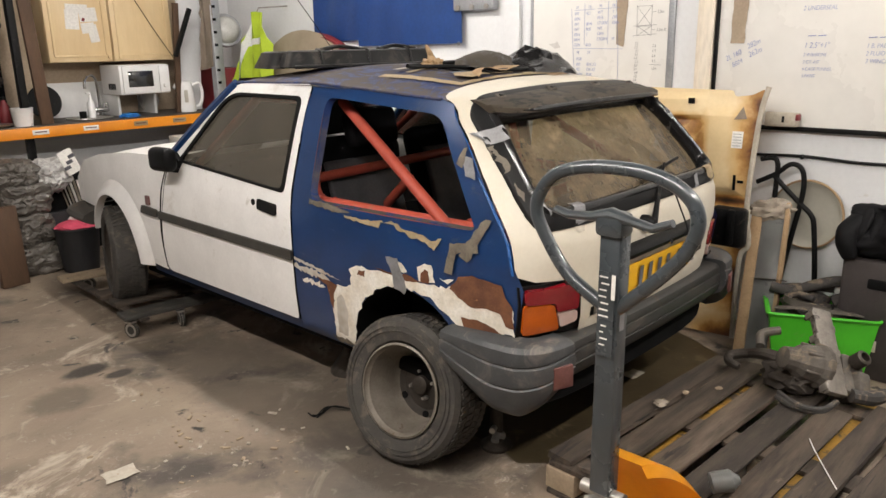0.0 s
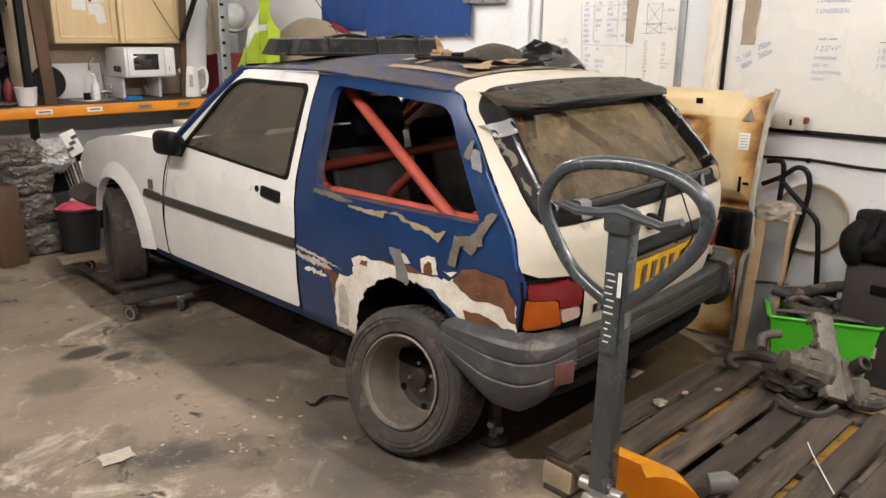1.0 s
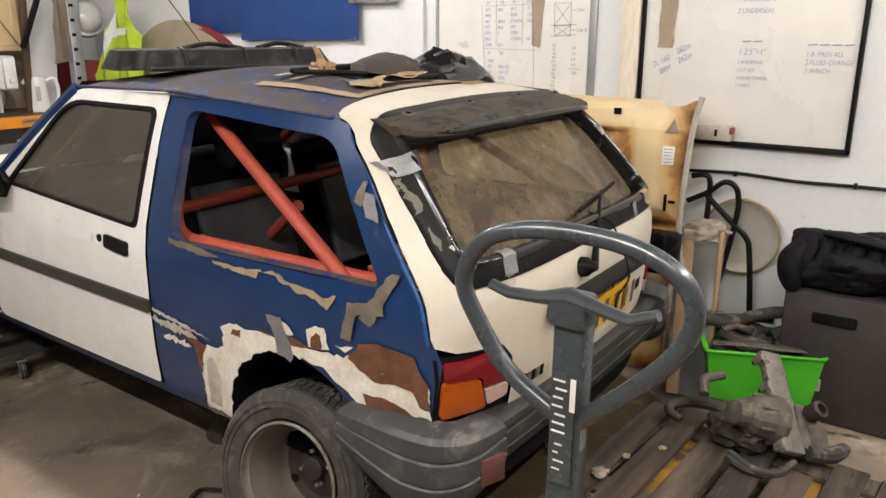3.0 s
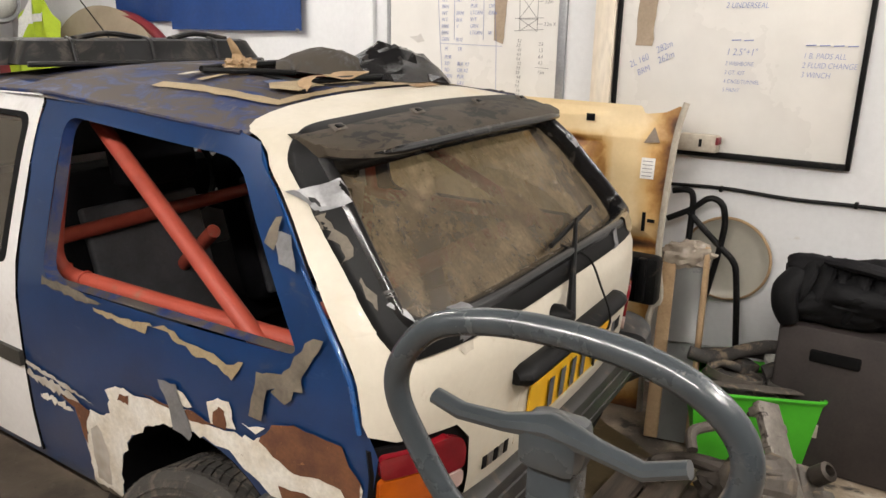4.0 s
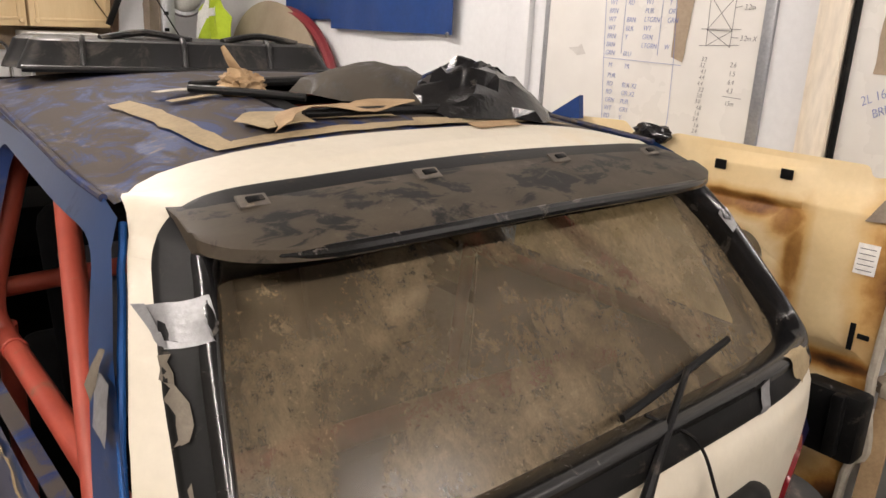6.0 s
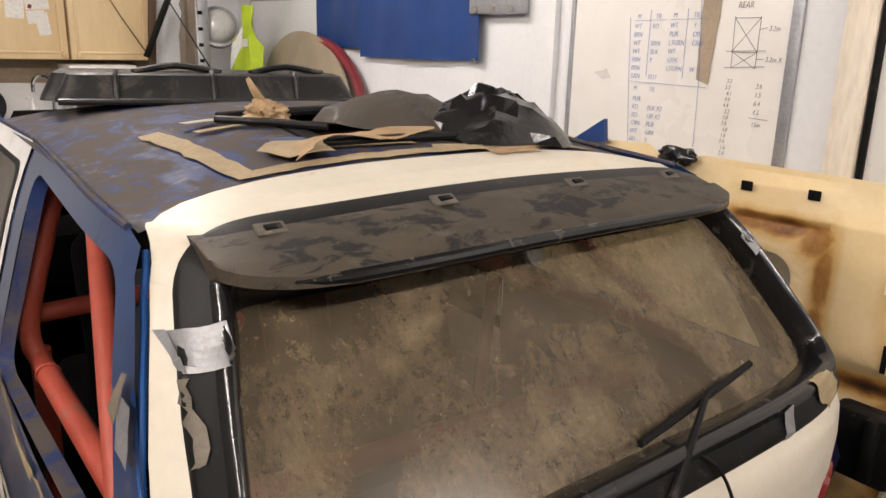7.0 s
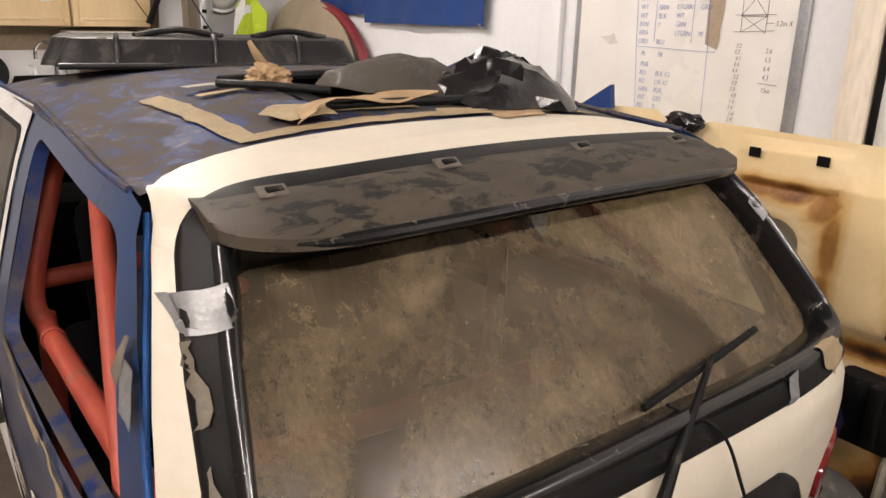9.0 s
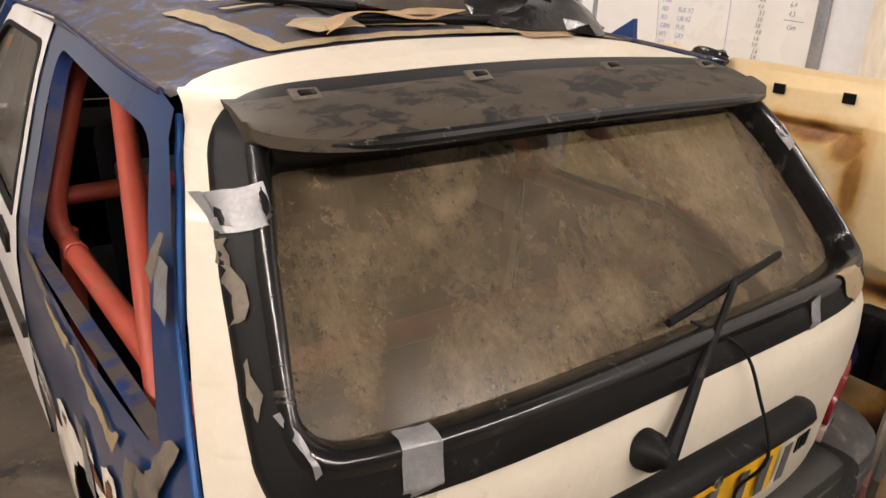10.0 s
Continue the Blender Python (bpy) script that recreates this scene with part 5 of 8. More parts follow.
    path = smooth_line([(x, y, 0) for x, y in knots], 6)
    sect = [(-0.05, 0.575), (0.005, 0.573), (0.026, 0.566), (0.038, 0.552), (0.042, 0.530), (0.042, 0.510), (0.037, 0.506), (0.037, 0.502), (0.043, 0.497), (0.046, 0.465), (0.046, 0.440), (0.041, 0.436), (0.041, 0.432), (0.046, 0.427), (0.043, 0.395), (0.034, 0.362), (0.018, 0.335), (-0.005, 0.320), (-0.05, 0.318)]
    def channel(first, last, inset, drop, low):
        bm, rows = bmesh.new(), []
        for i in range(first, last + 1):
            p = path[i]
            d = (path[min(i + 1, len(path) - 1)] - path[max(i - 1, 0)]).normalized()
            o = Vector((d.y, -d.x, 0))
            front = 3.4 * min(1, max(0, (p.y - 0.02) / 0.215)) ** 1.3 + 2.6 * min(1, max(0, (0.735 - abs(p.x)) / 0.14)) * (low == 0.0)
            rows.append([bm.verts.new(p + o * (q - 0.01 - inset) + Vector((0, 0, z - drop + (0.56 - z) * (low + 0.15 * front)))) for q, z in sect])
        for u, v in zip(rows, rows[1:]):
            for k in range(len(sect) - 1):
                bm.faces.new((u[k], u[k + 1], v[k + 1], v[k]))
        bm.faces.new(rows[0]), bm.faces.new(rows[-1][::-1])
        bmesh.ops.recalc_face_normals(bm, faces=bm.faces)
        return bm
    turn_in = [i for i, p in enumerate(path) if abs(p.x) < 0.585]
    # the middle wears a darker copy of the plastic, with its shade put in
    bp = part("rear_bumper", channel(turn_in[0] - 1, turn_in[-1] + 1, 0.026, 0.012, 0.40), "bumper_mid", car, "middle of the rear bumper, shade put into its colour", 30)
    for a, b in ((0, turn_in[0]), (turn_in[-1], len(path) - 1)):
        part("bumper_end", channel(a, b, 0.0, 0.0, 0.0), "bumper", bp, "grey ribbed plastic bumper end, dusty", 30)
    for s in (-1, 1):
        part("bumper_reflector", B((s * 0.640, -0.153 + 0.008 * s, 0.462), (0.075, 0.014, 0.075), (0, 0, s * 19), 0.004), "reflector", bp)
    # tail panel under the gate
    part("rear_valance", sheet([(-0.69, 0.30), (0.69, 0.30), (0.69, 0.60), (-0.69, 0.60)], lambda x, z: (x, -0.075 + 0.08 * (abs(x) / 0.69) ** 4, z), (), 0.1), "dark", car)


def build_cage(car):
    R = 0.0215
    hoop = [(-0.642, 0.90, 0.878), (-0.643, 1.005, 0.880), (-0.655, 1.035, 0.925), (-0.645, 1.040, 1.0), (-0.600, 1.055, 1.15), (-0.560, 1.068, 1.275)]
    cg = part("roll_cage", T([(-0.545, 1.07, 1.28), (-0.48, 1.06, 1.315), (0.0, 1.06, 1.335), (0.48, 1.06, 1.315), (0.545, 1.07, 1.28)], R, 12, n=4), "cage", car, "red painted tubular roll cage")
    for s in (-1, 1):
        part("cage_tube", T([(-s * x, y, z) for x, y, z in hoop], R, 14, n=5), "cage", cg)
        part("cage_tube", T([(s * 0.642, 0.92, 0.878), (s * 0.633, 0.20, 0.883)], 0.0225, 14), "cage", cg)
        part("cage_tube", T([(s * 0.505, 1.02, 1.262), (s * 0.672, 0.235, 0.842)], R, 14), "cage", cg)
        part("weld_bead", T([(s * 0.6425 + 0.0225 * math.cos(a), 0.935, 0.878 + 0.0225 * math.sin(a)) for a in np.linspace(0, math.tau, 16)[:-1]], 0.003, 6, True), "cage", cg)
        part("cage_tube", T([(s * 0.56, 1.07, 1.27), (s * 0.58, 1.5, 1.27), (s * 0.62, 2.05, 0.90)], R, 10), "cage", cg)
        part("cage_tube", T([(s * 0.64, 1.03, 0.90), (s * 0.63, 1.09, 0.35)], R, 12), "cage", cg)
    part("cage_tube", T([(-0.635, 1.118, 0.949), (0.635, 1.165, 0.973)], R, 12), "cage", cg)
    part("cage_tube", T([(-0.255, 0.90, 0.93), (-0.165, 1.375, 0.576)], R, 12), "cage", cg)
    part("cage_tube", T([(-0.52, 0.333, 0.857), (0.10, 0.058, 1.026)], R, 12), "cage", cg)


def build_seats(car):
    for s in (-1, 1):
        st = part("seat", B((s * 0.30, 1.45, 0.52), (0.46, 0.50, 0.16), (6, 0, 0), 0.05, 3), "seat", car, "black bucket seat")
        part("seat_back", B((s * 0.30, 1.20, 0.82), (0.44, 0.13, 0.56), (-16, 0, 0), 0.055, 3), "seat", st)
        part("seat_shell", B((s * 0.30, 1.115, 0.80), (0.40, 0.03, 0.42), (-16, 0, 0), 0.012, 3), "seat_grey", st)
        part("headrest", B((s * 0.30, 1.09, 1.14), (0.27, 0.09, 0.17), (-12, 0, 0), 0.04, 3), "seat", st)
    part("steering_wheel", T([(0.32 + 0.17 * math.cos(a), 1.78 + 0.05 * math.sin(a), 0.92 + 0.165 * math.sin(a)) for a in np.linspace(0, math.tau, 28)[:-1]], 0.014, 8, True), "black", car)


def build_patches(car):
    """Peeled paint, filler, rust and old tape on the left rear quarter."""
    def patch(name, pts, mat, lift, seed, label="", am=0.0035, step=0.016):
        part(name, sheet(ragged(pts, am, step, seed), lambda y, z: (-half(y, z) - lift - 0.0025, y, z), (), 0.05), mat, car, label)
    patch("primer_patch", [(0.86, 0.35), (0.865, 0.45), (0.85, 0.52), (0.885, 0.575), (0.80, 0.585), (0.735, 0.605), (0.742, 0.665), (0.70, 0.690), (0.62, 0.688), (0.51, 0.692), (0.425, 0.702), (0.37, 0.685), (0.24, 0.692), (0.20, 0.715), (0.03, 0.70), (-0.008, 0.672), (-0.015, 0.575), (0.18, 0.563), (0.215, 0.570), (0.25, 0.590), (0.33, 0.640), (0.45, 0.655), (0.56, 0.632), (0.66, 0.570), (0.725, 0.47), (0.742, 0.35)], "primer", 0.0015, 11, "bare primer and filler round the wheel arch", 0.006)
    patch("filler_patch", [(0.842, 0.38), (0.835, 0.53), (0.80, 0.555), (0.77, 0.50), (0.785, 0.38)], "filler", 0.0025, 12)
    patch("rust_patch", [(0.24, 0.690), (0.20, 0.742), (0.143, 0.753), (0.10, 0.745), (0.034, 0.737), (0.016, 0.70), (-0.009, 0.672), (-0.012, 0.60), (0.02, 0.605), (0.036, 0.643), (0.09, 0.652), (0.148, 0.640), (0.20, 0.668)], "rust", 0.003, 13, "brown rust breaking through the paint")
    patch("rust_patch", [(0.95, 0.592), (0.88, 0.592), (0.82, 0.585), (0.845, 0.55), (0.86, 0.48), (0.875, 0.53), (0.89, 0.572)], "rust", 0.0022, 14)
    patch("rust_patch", [(0.19, 0.605), (0.09, 0.600), (0.024, 0.573), (0.10, 0.566), (0.184, 0.563)], "rust", 0.0032, 15)
    patch("rust_patch", [(0.60, 0.700), (0.51, 0.698), (0.425, 0.705), (0.36, 0.690), (0.40, 0.682), (0.52, 0.688)], "rust", 0.0026, 21, am=0.004)
    patch("primer_patch", [(0.376, 0.69), (0.385, 0.74), (0.350, 0.762), (0.315, 0.755), (0.305, 0.70)], "primer", 0.002, 16, am=0.004)
    patch("rust_patch", [(0.366, 0.69), (0.364, 0.725), (0.345, 0.742), (0.330, 0.735), (0.328, 0.692)], "rust", 0.003, 17, am=0.003, step=0.01)
    patch("rust_patch", [(0.695, 0.655), (0.69, 0.675), (0.65, 0.675), (0.655, 0.655)], "rust", 0.003, 22, am=0.004, step=0.01)
    patch("primer_patch", [(0.49, 0.742), (0.46, 0.748), (0.43, 0.715), (0.47, 0.712)], "primer", 0.002, 18, am=0.01)
    patch("primer_patch", [(0.28, 0.715), (0.22, 0.73), (0.25, 0.705)], "primer", 0.0018, 23, am=0.006)
    patch("filler_smear", [(1.095, 0.605), (1.095, 0.622), (0.99, 0.625), (0.90, 0.605), (0.86, 0.592), (0.95, 0.590)], "filler", 0.0018, 19, am=0.010, step=0.012)
    patch("filler_smear", [(1.095, 0.640), (1.095, 0.650), (0.93, 0.632), (0.80, 0.605), (0.92, 0.618)], "filler", 0.0018, 24, am=0.004, step=0.012)
    patch("filler_smear", [(1.05, 0.560), (1.0, 0.575), (0.90, 0.568), (0.95, 0.555)], "primer", 0.0018, 25, am=0.010, step=0.010)
    patch("filler_smear", [(0.765, 0.868), (0.762, 0.858), (0.576, 0.850), (0.570, 0.872)], "tape_buff", 0.002, 20, "smear of old filler", 0.004)
    patch("filler_smear", [(0.60, 0.874), (0.49, 0.880), (0.40, 0.856), (0.305, 0.845), (0.270, 0.858), (0.300, 0.812), (0.345, 0.832), (0.42, 0.845), (0.50, 0.866)], "tape_buff", 0.0026, 26, am=0.006)
    patch("filler_smear", [(0.98, 0.905), (0.98, 0.885), (0.80, 0.872), (0.72, 0.885), (0.82, 0.897)], "tape_grey", 0.0022, 27, am=0.004)
    patch("filler_smear", [(0.76, 0.345), (0.86, 0.335), (0.90, 0.352), (0.80, 0.365)], "tape_grey", 0.0022, 28, am=0.006)
    for i, (pts, mat) in enumerate([([(0.535, 0.755), (0.475, 0.757), (0.43, 0.645), (0.445, 0.632), (0.495, 0.640), (0.50, 0.68)], "tape"), ([(0.108, 0.945), (0.082, 0.94), (0.160, 0.795), (0.200, 0.810)], "tape_grey"), ([(0.232, 0.845), (0.125, 0.866), (0.120, 0.836), (0.230, 0.812)], "tape_grey"), ([(0.258, 0.745), (0.222, 0.745), (0.198, 0.848), (0.232, 0.848)], "tape_grey"),
                                    ([(0.235, 1.125), (0.185, 1.125), (0.165, 1.06), (0.205, 1.065)], "tape"), ([(0.250, 1.10), (0.232, 1.15), (0.215, 1.155), (0.222, 1.09)], "tape_grey")]):
        patch("old_tape", pts, mat, 0.0045 + 0.001 * i, 30 + i, "torn old tape", 0.004, 0.02)


build_car()


# ---- the east wall: boards, writing, tarp, cable ----
def writing(words, y, z, size, ink, parent, turn=0.0, x=1.392):
    cu = bpy.data.curves.new("writing", "FONT")
    cu.body, cu.size, cu.extrude = words, size * 0.82, 0.0004
    cu.shear, cu.offset = 0.15, -0.014 * size
    tmp = bpy.data.objects.new("writing", cu)
    me = bpy.data.meshes.new_from_object(tmp)
    bpy.data.objects.remove(tmp)
    m = Matrix(((0, 0, -1, x), (-1, 0, 0, y), (0, 1, 0, z), (0, 0, 0, 1))) @ Matrix.Rotation(radians(turn), 4, "Z") @ Matrix.Diagonal((0.82, 1, 1, 1))
    me.transform(m)
    me.materials.clear()
    me.materials.append(M[ink])
    ob = new("writing", me)
    ob.parent = parent
    ob.matrix_parent_inverse = Matrix.Translation(-PLACE.get(parent.name, Vector()))
    return ob


def pen(parent, pts, ink="blue_ink", r=0.0008, x=1.391):
    return part("pen_line", T([(x, y, z) for y, z in pts], r, 5), ink, parent)


def wall_plate(y0, y1, z0, z1, depth=0.012, x=WX, bevel=0.003):
    return B((x - depth / 2, (y0 + y1) / 2, (z0 + z1) / 2), (depth, abs(y1 - y0), abs(z1 - z0)), bevel=bevel)


def east_wall():
    b1 = thing("whiteboard", "large whiteboard in a thin black frame, with job lists", "whiteboard", (1.40, -0.12, 1.05))
    part("board_face", wall_plate(0.325, -0.565, 1.055, 2.2, 0.022), "board", b1)
    for y0, y1, z0, z1 in ((0.34, 0.322, 1.04, 2.2), (-0.562, -0.58, 1.04, 2.2), (0.34, -0.58, 1.035, 1.058)):
        part("frame_rail", wall_plate(y0, y1, z0, z1, 0.034), "black", b1)
    for z, w, size in ((1.428, '1 2.5"+1"', 0.044), (1.390, "2 WISHBONE", 0.026), (1.356, "3 GT. KIT", 0.027), (1.324, "4 CAGE/TUNNEL", 0.026), (1.292, "5 PAINT", 0.026)):
        writing(w, -0.10, z, size, "blue_ink", b1)
    for z, w in ((1.425, "1 B. PADS ALL"), (1.392, "2 FLUID CHANGE"), (1.358, "3 WINCH")):
        writing(w, -0.37, z, 0.034, "blue_ink", b1)
    writing("2 UNDERSEAL", -0.08, 1.598, 0.036, "blue_ink", b1)
    writing("1 UNDERSEAL", -0.08, 1.645, 0.036, "blue_ink", b1)
    writing("282m", 0.165, 1.425, 0.045, "blue_ink", b1, 26)
    writing("262m", 0.155, 1.385, 0.045, "blue_ink", b1, 26)
    writing("2L 160", 0.270, 1.365, 0.045, "blue_ink", b1, 26)
    writing("BRM", 0.235, 1.335, 0.042, "blue_ink", b1, 26)
    for y0, z0, n in ((-0.115, 1.482, 5), (-0.375, 1.470, 9)):
        for i in range(n // 3 + 1):
            pen(b1, [(y0 - i * 0.045, z0), (y0 - i * 0.045 - 0.034, z0 + 0.002)], r=0.0018)
    # cast shadow of something hanging, painted as a thin brown strip
    part("tape_mark", sheet(ragged([(0.258, 1.452), (0.188, 1.450), (0.178, 1.75), (0.255, 1.75)], 0.003, 0.03, 5), lambda y, z: (1.3945, y, z), (), 0.1, 0.001), "strip_shadow", b1, "brown strip painted as a hanging thing's shadow")
    b2 = thing("whiteboard", "whiteboard panel covered in wiring colour lists", "whiteboard", (1.40, 1.05, 1.10))
    part("board_face", wall_plate(1.495, 0.60, 1.0, 2.2, 0.022), "board", b2)
    part("frame_rail", wall_plate(1.512, 1.495, 1.0, 2.2, 0.03), "alu", b2)
    part("frame_rail", wall_plate(0.602, 0.565, 1.0, 2.2, 0.03), "alu", b2)
    rows = (("WT", "RD"), ("BRN", ""), ("WT", "BRN"), ("WT", "BLK"), ("BRN", "Y"), ("BRN", ""), ("GRN", "BLU"))
    for i, (a, c) in enumerate(rows):
        z = 1.622 - 0.029 * i
        writing(a, 1.195, z, 0.030, "blue_ink", b2)
        if c:
            writing(c, 1.115, z, 0.030, "blue_ink", b2)
    for i, (a, c) in enumerate((("WT", "Y"), ("PUR", "OR"), ("LTGRN", "GRN"), ("WT", ""), ("GRN", ""), ("LTGRN", "W"))):
        z = 1.625 - 0.029 * i
        writing(a, 1.04, z, 0.030, "blue_ink", b2)
        if c:
            writing(c, 0.945, z, 0.030, "blue_ink", b2)
    for i, (a, c) in enumerate((("M", "TR"), ("PUR", ""), ("RD", "BLK X2"), ("RD", "OR X2"), ("GRN", "PUR"), ("WT", "GRY"), ("RD", "Y"), ("GRN", "WT"), ("WT", "RD"))):
        z = 1.405 - 0.029 * i - (0.008 if i else 0)
        writing(a, 1.175, z, 0.030, "blue_ink", b2)
        if c:
            writing(c, 1.105, z, 0.030, "blue_ink", b2)
    for y, z in ((1.185, 1.655), (1.03, 1.658)):
        writing("M", y, z, 0.030, "blue_ink", b2)
        writing("TR", y - 0.08, z, 0.030, "blue_ink", b2)
        pen(b2, [(y + 0.01, z - 0.006), (y - 0.13, z - 0.004)])
        pen(b2, [(y - 0.06, z + 0.03), (y - 0.062, z - 0.2)])
    pen(b2, [(1.215, 1.66), (1.20, 1.44), (1.175, 1.16)])
    pen(b2, [(0.925, 1.75), (0.90, 1.44), (0.895, 1.25), (0.90, 1.18)])
    pen(b2, [(1.20, 1.437), (0.87, 1.432)])
    for i, w in enumerate(("3.2", "3.2", "4.1", "4.4", "4.4", "3.2", "3.0", "3.0", "4.8", "1.6", "3.4", "1.6", "2.4")):
        writing(w, 0.795 + 0.004 * math.sin(i * 2.1), 1.452 - 0.0195 * i, 0.024, "black_ink", b2)
    for i, w in enumerate(("2.6", "1.5", "6.4", "4.3", "15m")):
        writing(w, 0.690, 1.440 - 0.027 * i - (0.012 if i == 4 else 0), 0.027, "black_ink", b2)
    pen(b2, [(0.70, 1.348), (0.635, 1.345)], "black_ink")
    writing("REAR", 0.785, 1.685, 0.034, "black_ink", b2)
    for a, c in (((0.79, 1.66), (0.785, 1.50)), ((0.70, 1.66), (0.70, 1.50)), ((0.79, 1.655), (0.70, 1.655)), ((0.79, 1.55), (0.70, 1.55)), ((0.79, 1.655), (0.70, 1.55)), ((0.70, 1.655), (0.79, 1.55)), ((0.785, 1.55), (0.70, 1.50)), ((0.70, 1.55), (0.785, 1.50)), ((0.81, 1.50), (0.67, 1.508)), ((0.81, 1.552), (0.67, 1.556)), ((0.70, 1.62), (0.675, 1.625)), ((0.70, 1.53), (0.675, 1.53))):
        pen(b2, [a, c], "black_ink")
    writing("3.2m", 0.67, 1.615, 0.028, "black_ink", b2)
    writing("3.2m X", 0.67, 1.522, 0.028, "black_ink", b2)
    # the second painted shadow strip, tapering like the first
    part("tape_mark", sheet(ragged([(0.912, 1.455), (0.868, 1.443), (0.842, 1.75), (0.918, 1.75)], 0.003, 0.03, 6), lambda y, z: (1.3945, y, z), (), 0.1, 0.001), "strip_shadow", b2, "brown strip painted as a hanging thing's shadow")
    part("smudge", sheet(ragged([(1.385, 1.455), (1.34, 1.44), (1.29, 1.445), (1.32, 1.475), (1.36, 1.47)], 0.008, 0.02, 8), lambda y, z: (1.3965, y, z), (), 0.1, 0.0), "smudge", b2, "grey rubbed smudge")
    solo("wall_panel", wall_plate(0.565, 0.432, 0.0, 3.1, 0.018), "wall", "narrow white wall lining panel", "wall panel", kind="structure")
    solo("wall_post", wall_plate(0.43, 0.345, 0.0, 3.1, 0.05), "post", "cream painted timber wall post, chipped", "post", kind="structure")
    solo("wall_post", wall_plate(1.72, 1.60, 0.0, 3.1, 0.03), "wall", "white painted timber wall batten", "post", kind="structure")
    # eraser box on the frame
    e = thing("eraser", "grubby whiteboard eraser box resting on the frame", "eraser", (1.37, -0.04, 1.058))
    part("eraser_body", B((1.366, -0.042, 1.092), (0.055, 0.155, 0.068), (0, 3, 0), 0.008), "paper_dirty", e)
    part("eraser_label", B((1.337, -0.055, 1.095), (0.003, 0.012, 0.03), (0, 3, 0), 0.001), "black", e)
    part("eraser_end", B((1.36, -0.118, 1.105), (0.05, 0.012, 0.03), (0, 3, 0), 0.004), "red", e)
    # cable clipped along the wall
    c = thing("wall_cable", "black cable clipped along the white wall", "cable", (1.41, -0.3, 0.9))
    part("cable", T([(1.408, 0.10, 0.905), (1.408, -0.15, 0.915), (1.408, -0.40, 0.905), (1.408, -0.7, 0.91), (1.408, -1.4, 0.905)], 0.0075, 8, n=5), "black", c)
    for y in (-0.14, -0.62):
        part("cable_clip", B((1.405, y, 0.912), (0.024, 0.014, 0.024), bevel=0.004), "black", c)
    # blue tarp in two folds
    def cloth(y0, y1, z0, z1, amp, seed, x):
        return sheet([(y0, z0), (y1, z0 + 0.01), (y1, z1), (y0, z1)], lambda y, z: (x + amp * math.sin(y * 9 + seed) + 0.5 * amp * math.sin(y * 23 + z * 5), y, z), (), 0.05, 0.004)
    t = thing("tarp", "blue sheet hung in folds on the wall", "tarp", (1.38, 2.8, 1.46))
    part("tarp_sheet", cloth(3.10, 2.055, 1.468, 2.4, 0.008, 0.3, 1.375), "tarp", t)
    part("tarp_sheet", cloth(3.66, 3.06, 1.505, 2.4, 0.012, 1.3, 1.40), "tarp", t)
    part("tarp_eyelet", L([(0.012, 0), (0.012, 0.004), (0.006, 0.005)], Matrix.Translation((1.366, 2.08, 1.478)) @ Matrix.Rotation(radians(-90), 4, "Y"), 12), "steel", t)
    g = thing("wall_bracket", "grey metal bracket fixed to the wall", "bracket", (1.40, 1.95, 1.66))
    part("bracket_body", B((1.385, 1.95, 1.73), (0.06, 0.34, 0.10), bevel=0.012), "alu", g)
    for k in range(3):
        part("bracket_bolt", L([(0.018, 0), (0.018, 0.012), (0, 0.014)], Matrix.Translation((1.356, 1.83 + 0.12 * k, 1.70)) @ Matrix.Rotation(radians(-90), 4, "Y"), 10), "steel", g)
    # the domed lid with its red band
    d = thing("dome_lid", "large cream domed lid with a dull red rim", "lid", (1.30, 3.72, 1.1))
    bm = bmesh.new()
    pts = [(3.72 + 0.62 * math.cos(a), 1.12 + 0.48 * math.sin(a)) for a in np.linspace(0, math.tau, 48)[:-1]]
    part("dome_face", sheet(pts, lambda y, z: (1.325 - 0.06 * (1 - ((y - 3.72) / 0.62) ** 2 - ((z - 1.12) / 0.48) ** 2), y, z), (), 0.08, 0.01), "dome", d)
    part("dome_rim", T([(1.34, 3.60 + 0.60 * math.cos(a), 1.10 + 0.45 * math.sin(a)) for a in np.linspace(0, math.tau, 48)[:-1]], 0.03, 8, True), "red", d)
    part("dome_stand", B((1.33, 3.72, 0.33), (0.12, 0.5, 0.66), bevel=0.01), "red", d)


east_wall()


# ---- scorched panel and things leaning on the east wall ----
def panel_at(y, z):
    y = y + 0.03
    x = 1.215 - 0.10 * y - 0.09 * (1.2 - z)
    def bump(a, b, c, d, h, s=0.03):
        k = min(1, max(0, (y - a) / s), 1) * min(1, max(0, (b - y) / s)) * min(1, max(0, (z - c) / s)) * min(1, max(0, (d - z) / s))
        return h * (k * k * (3 - 2 * k))
    x -= bump(0.27, 0.58, 1.085, 1.215, 0.018) + bump(0.03, 0.285, 0.72, 1.17, 0.030, 0.06) + bump(0.325, 0.56, 0.80, 1.075, 0.014, 0.03) + bump(0.72, 1.10, 0.75, 1.18, 0.02, 0.05)
    return (x, y, z)


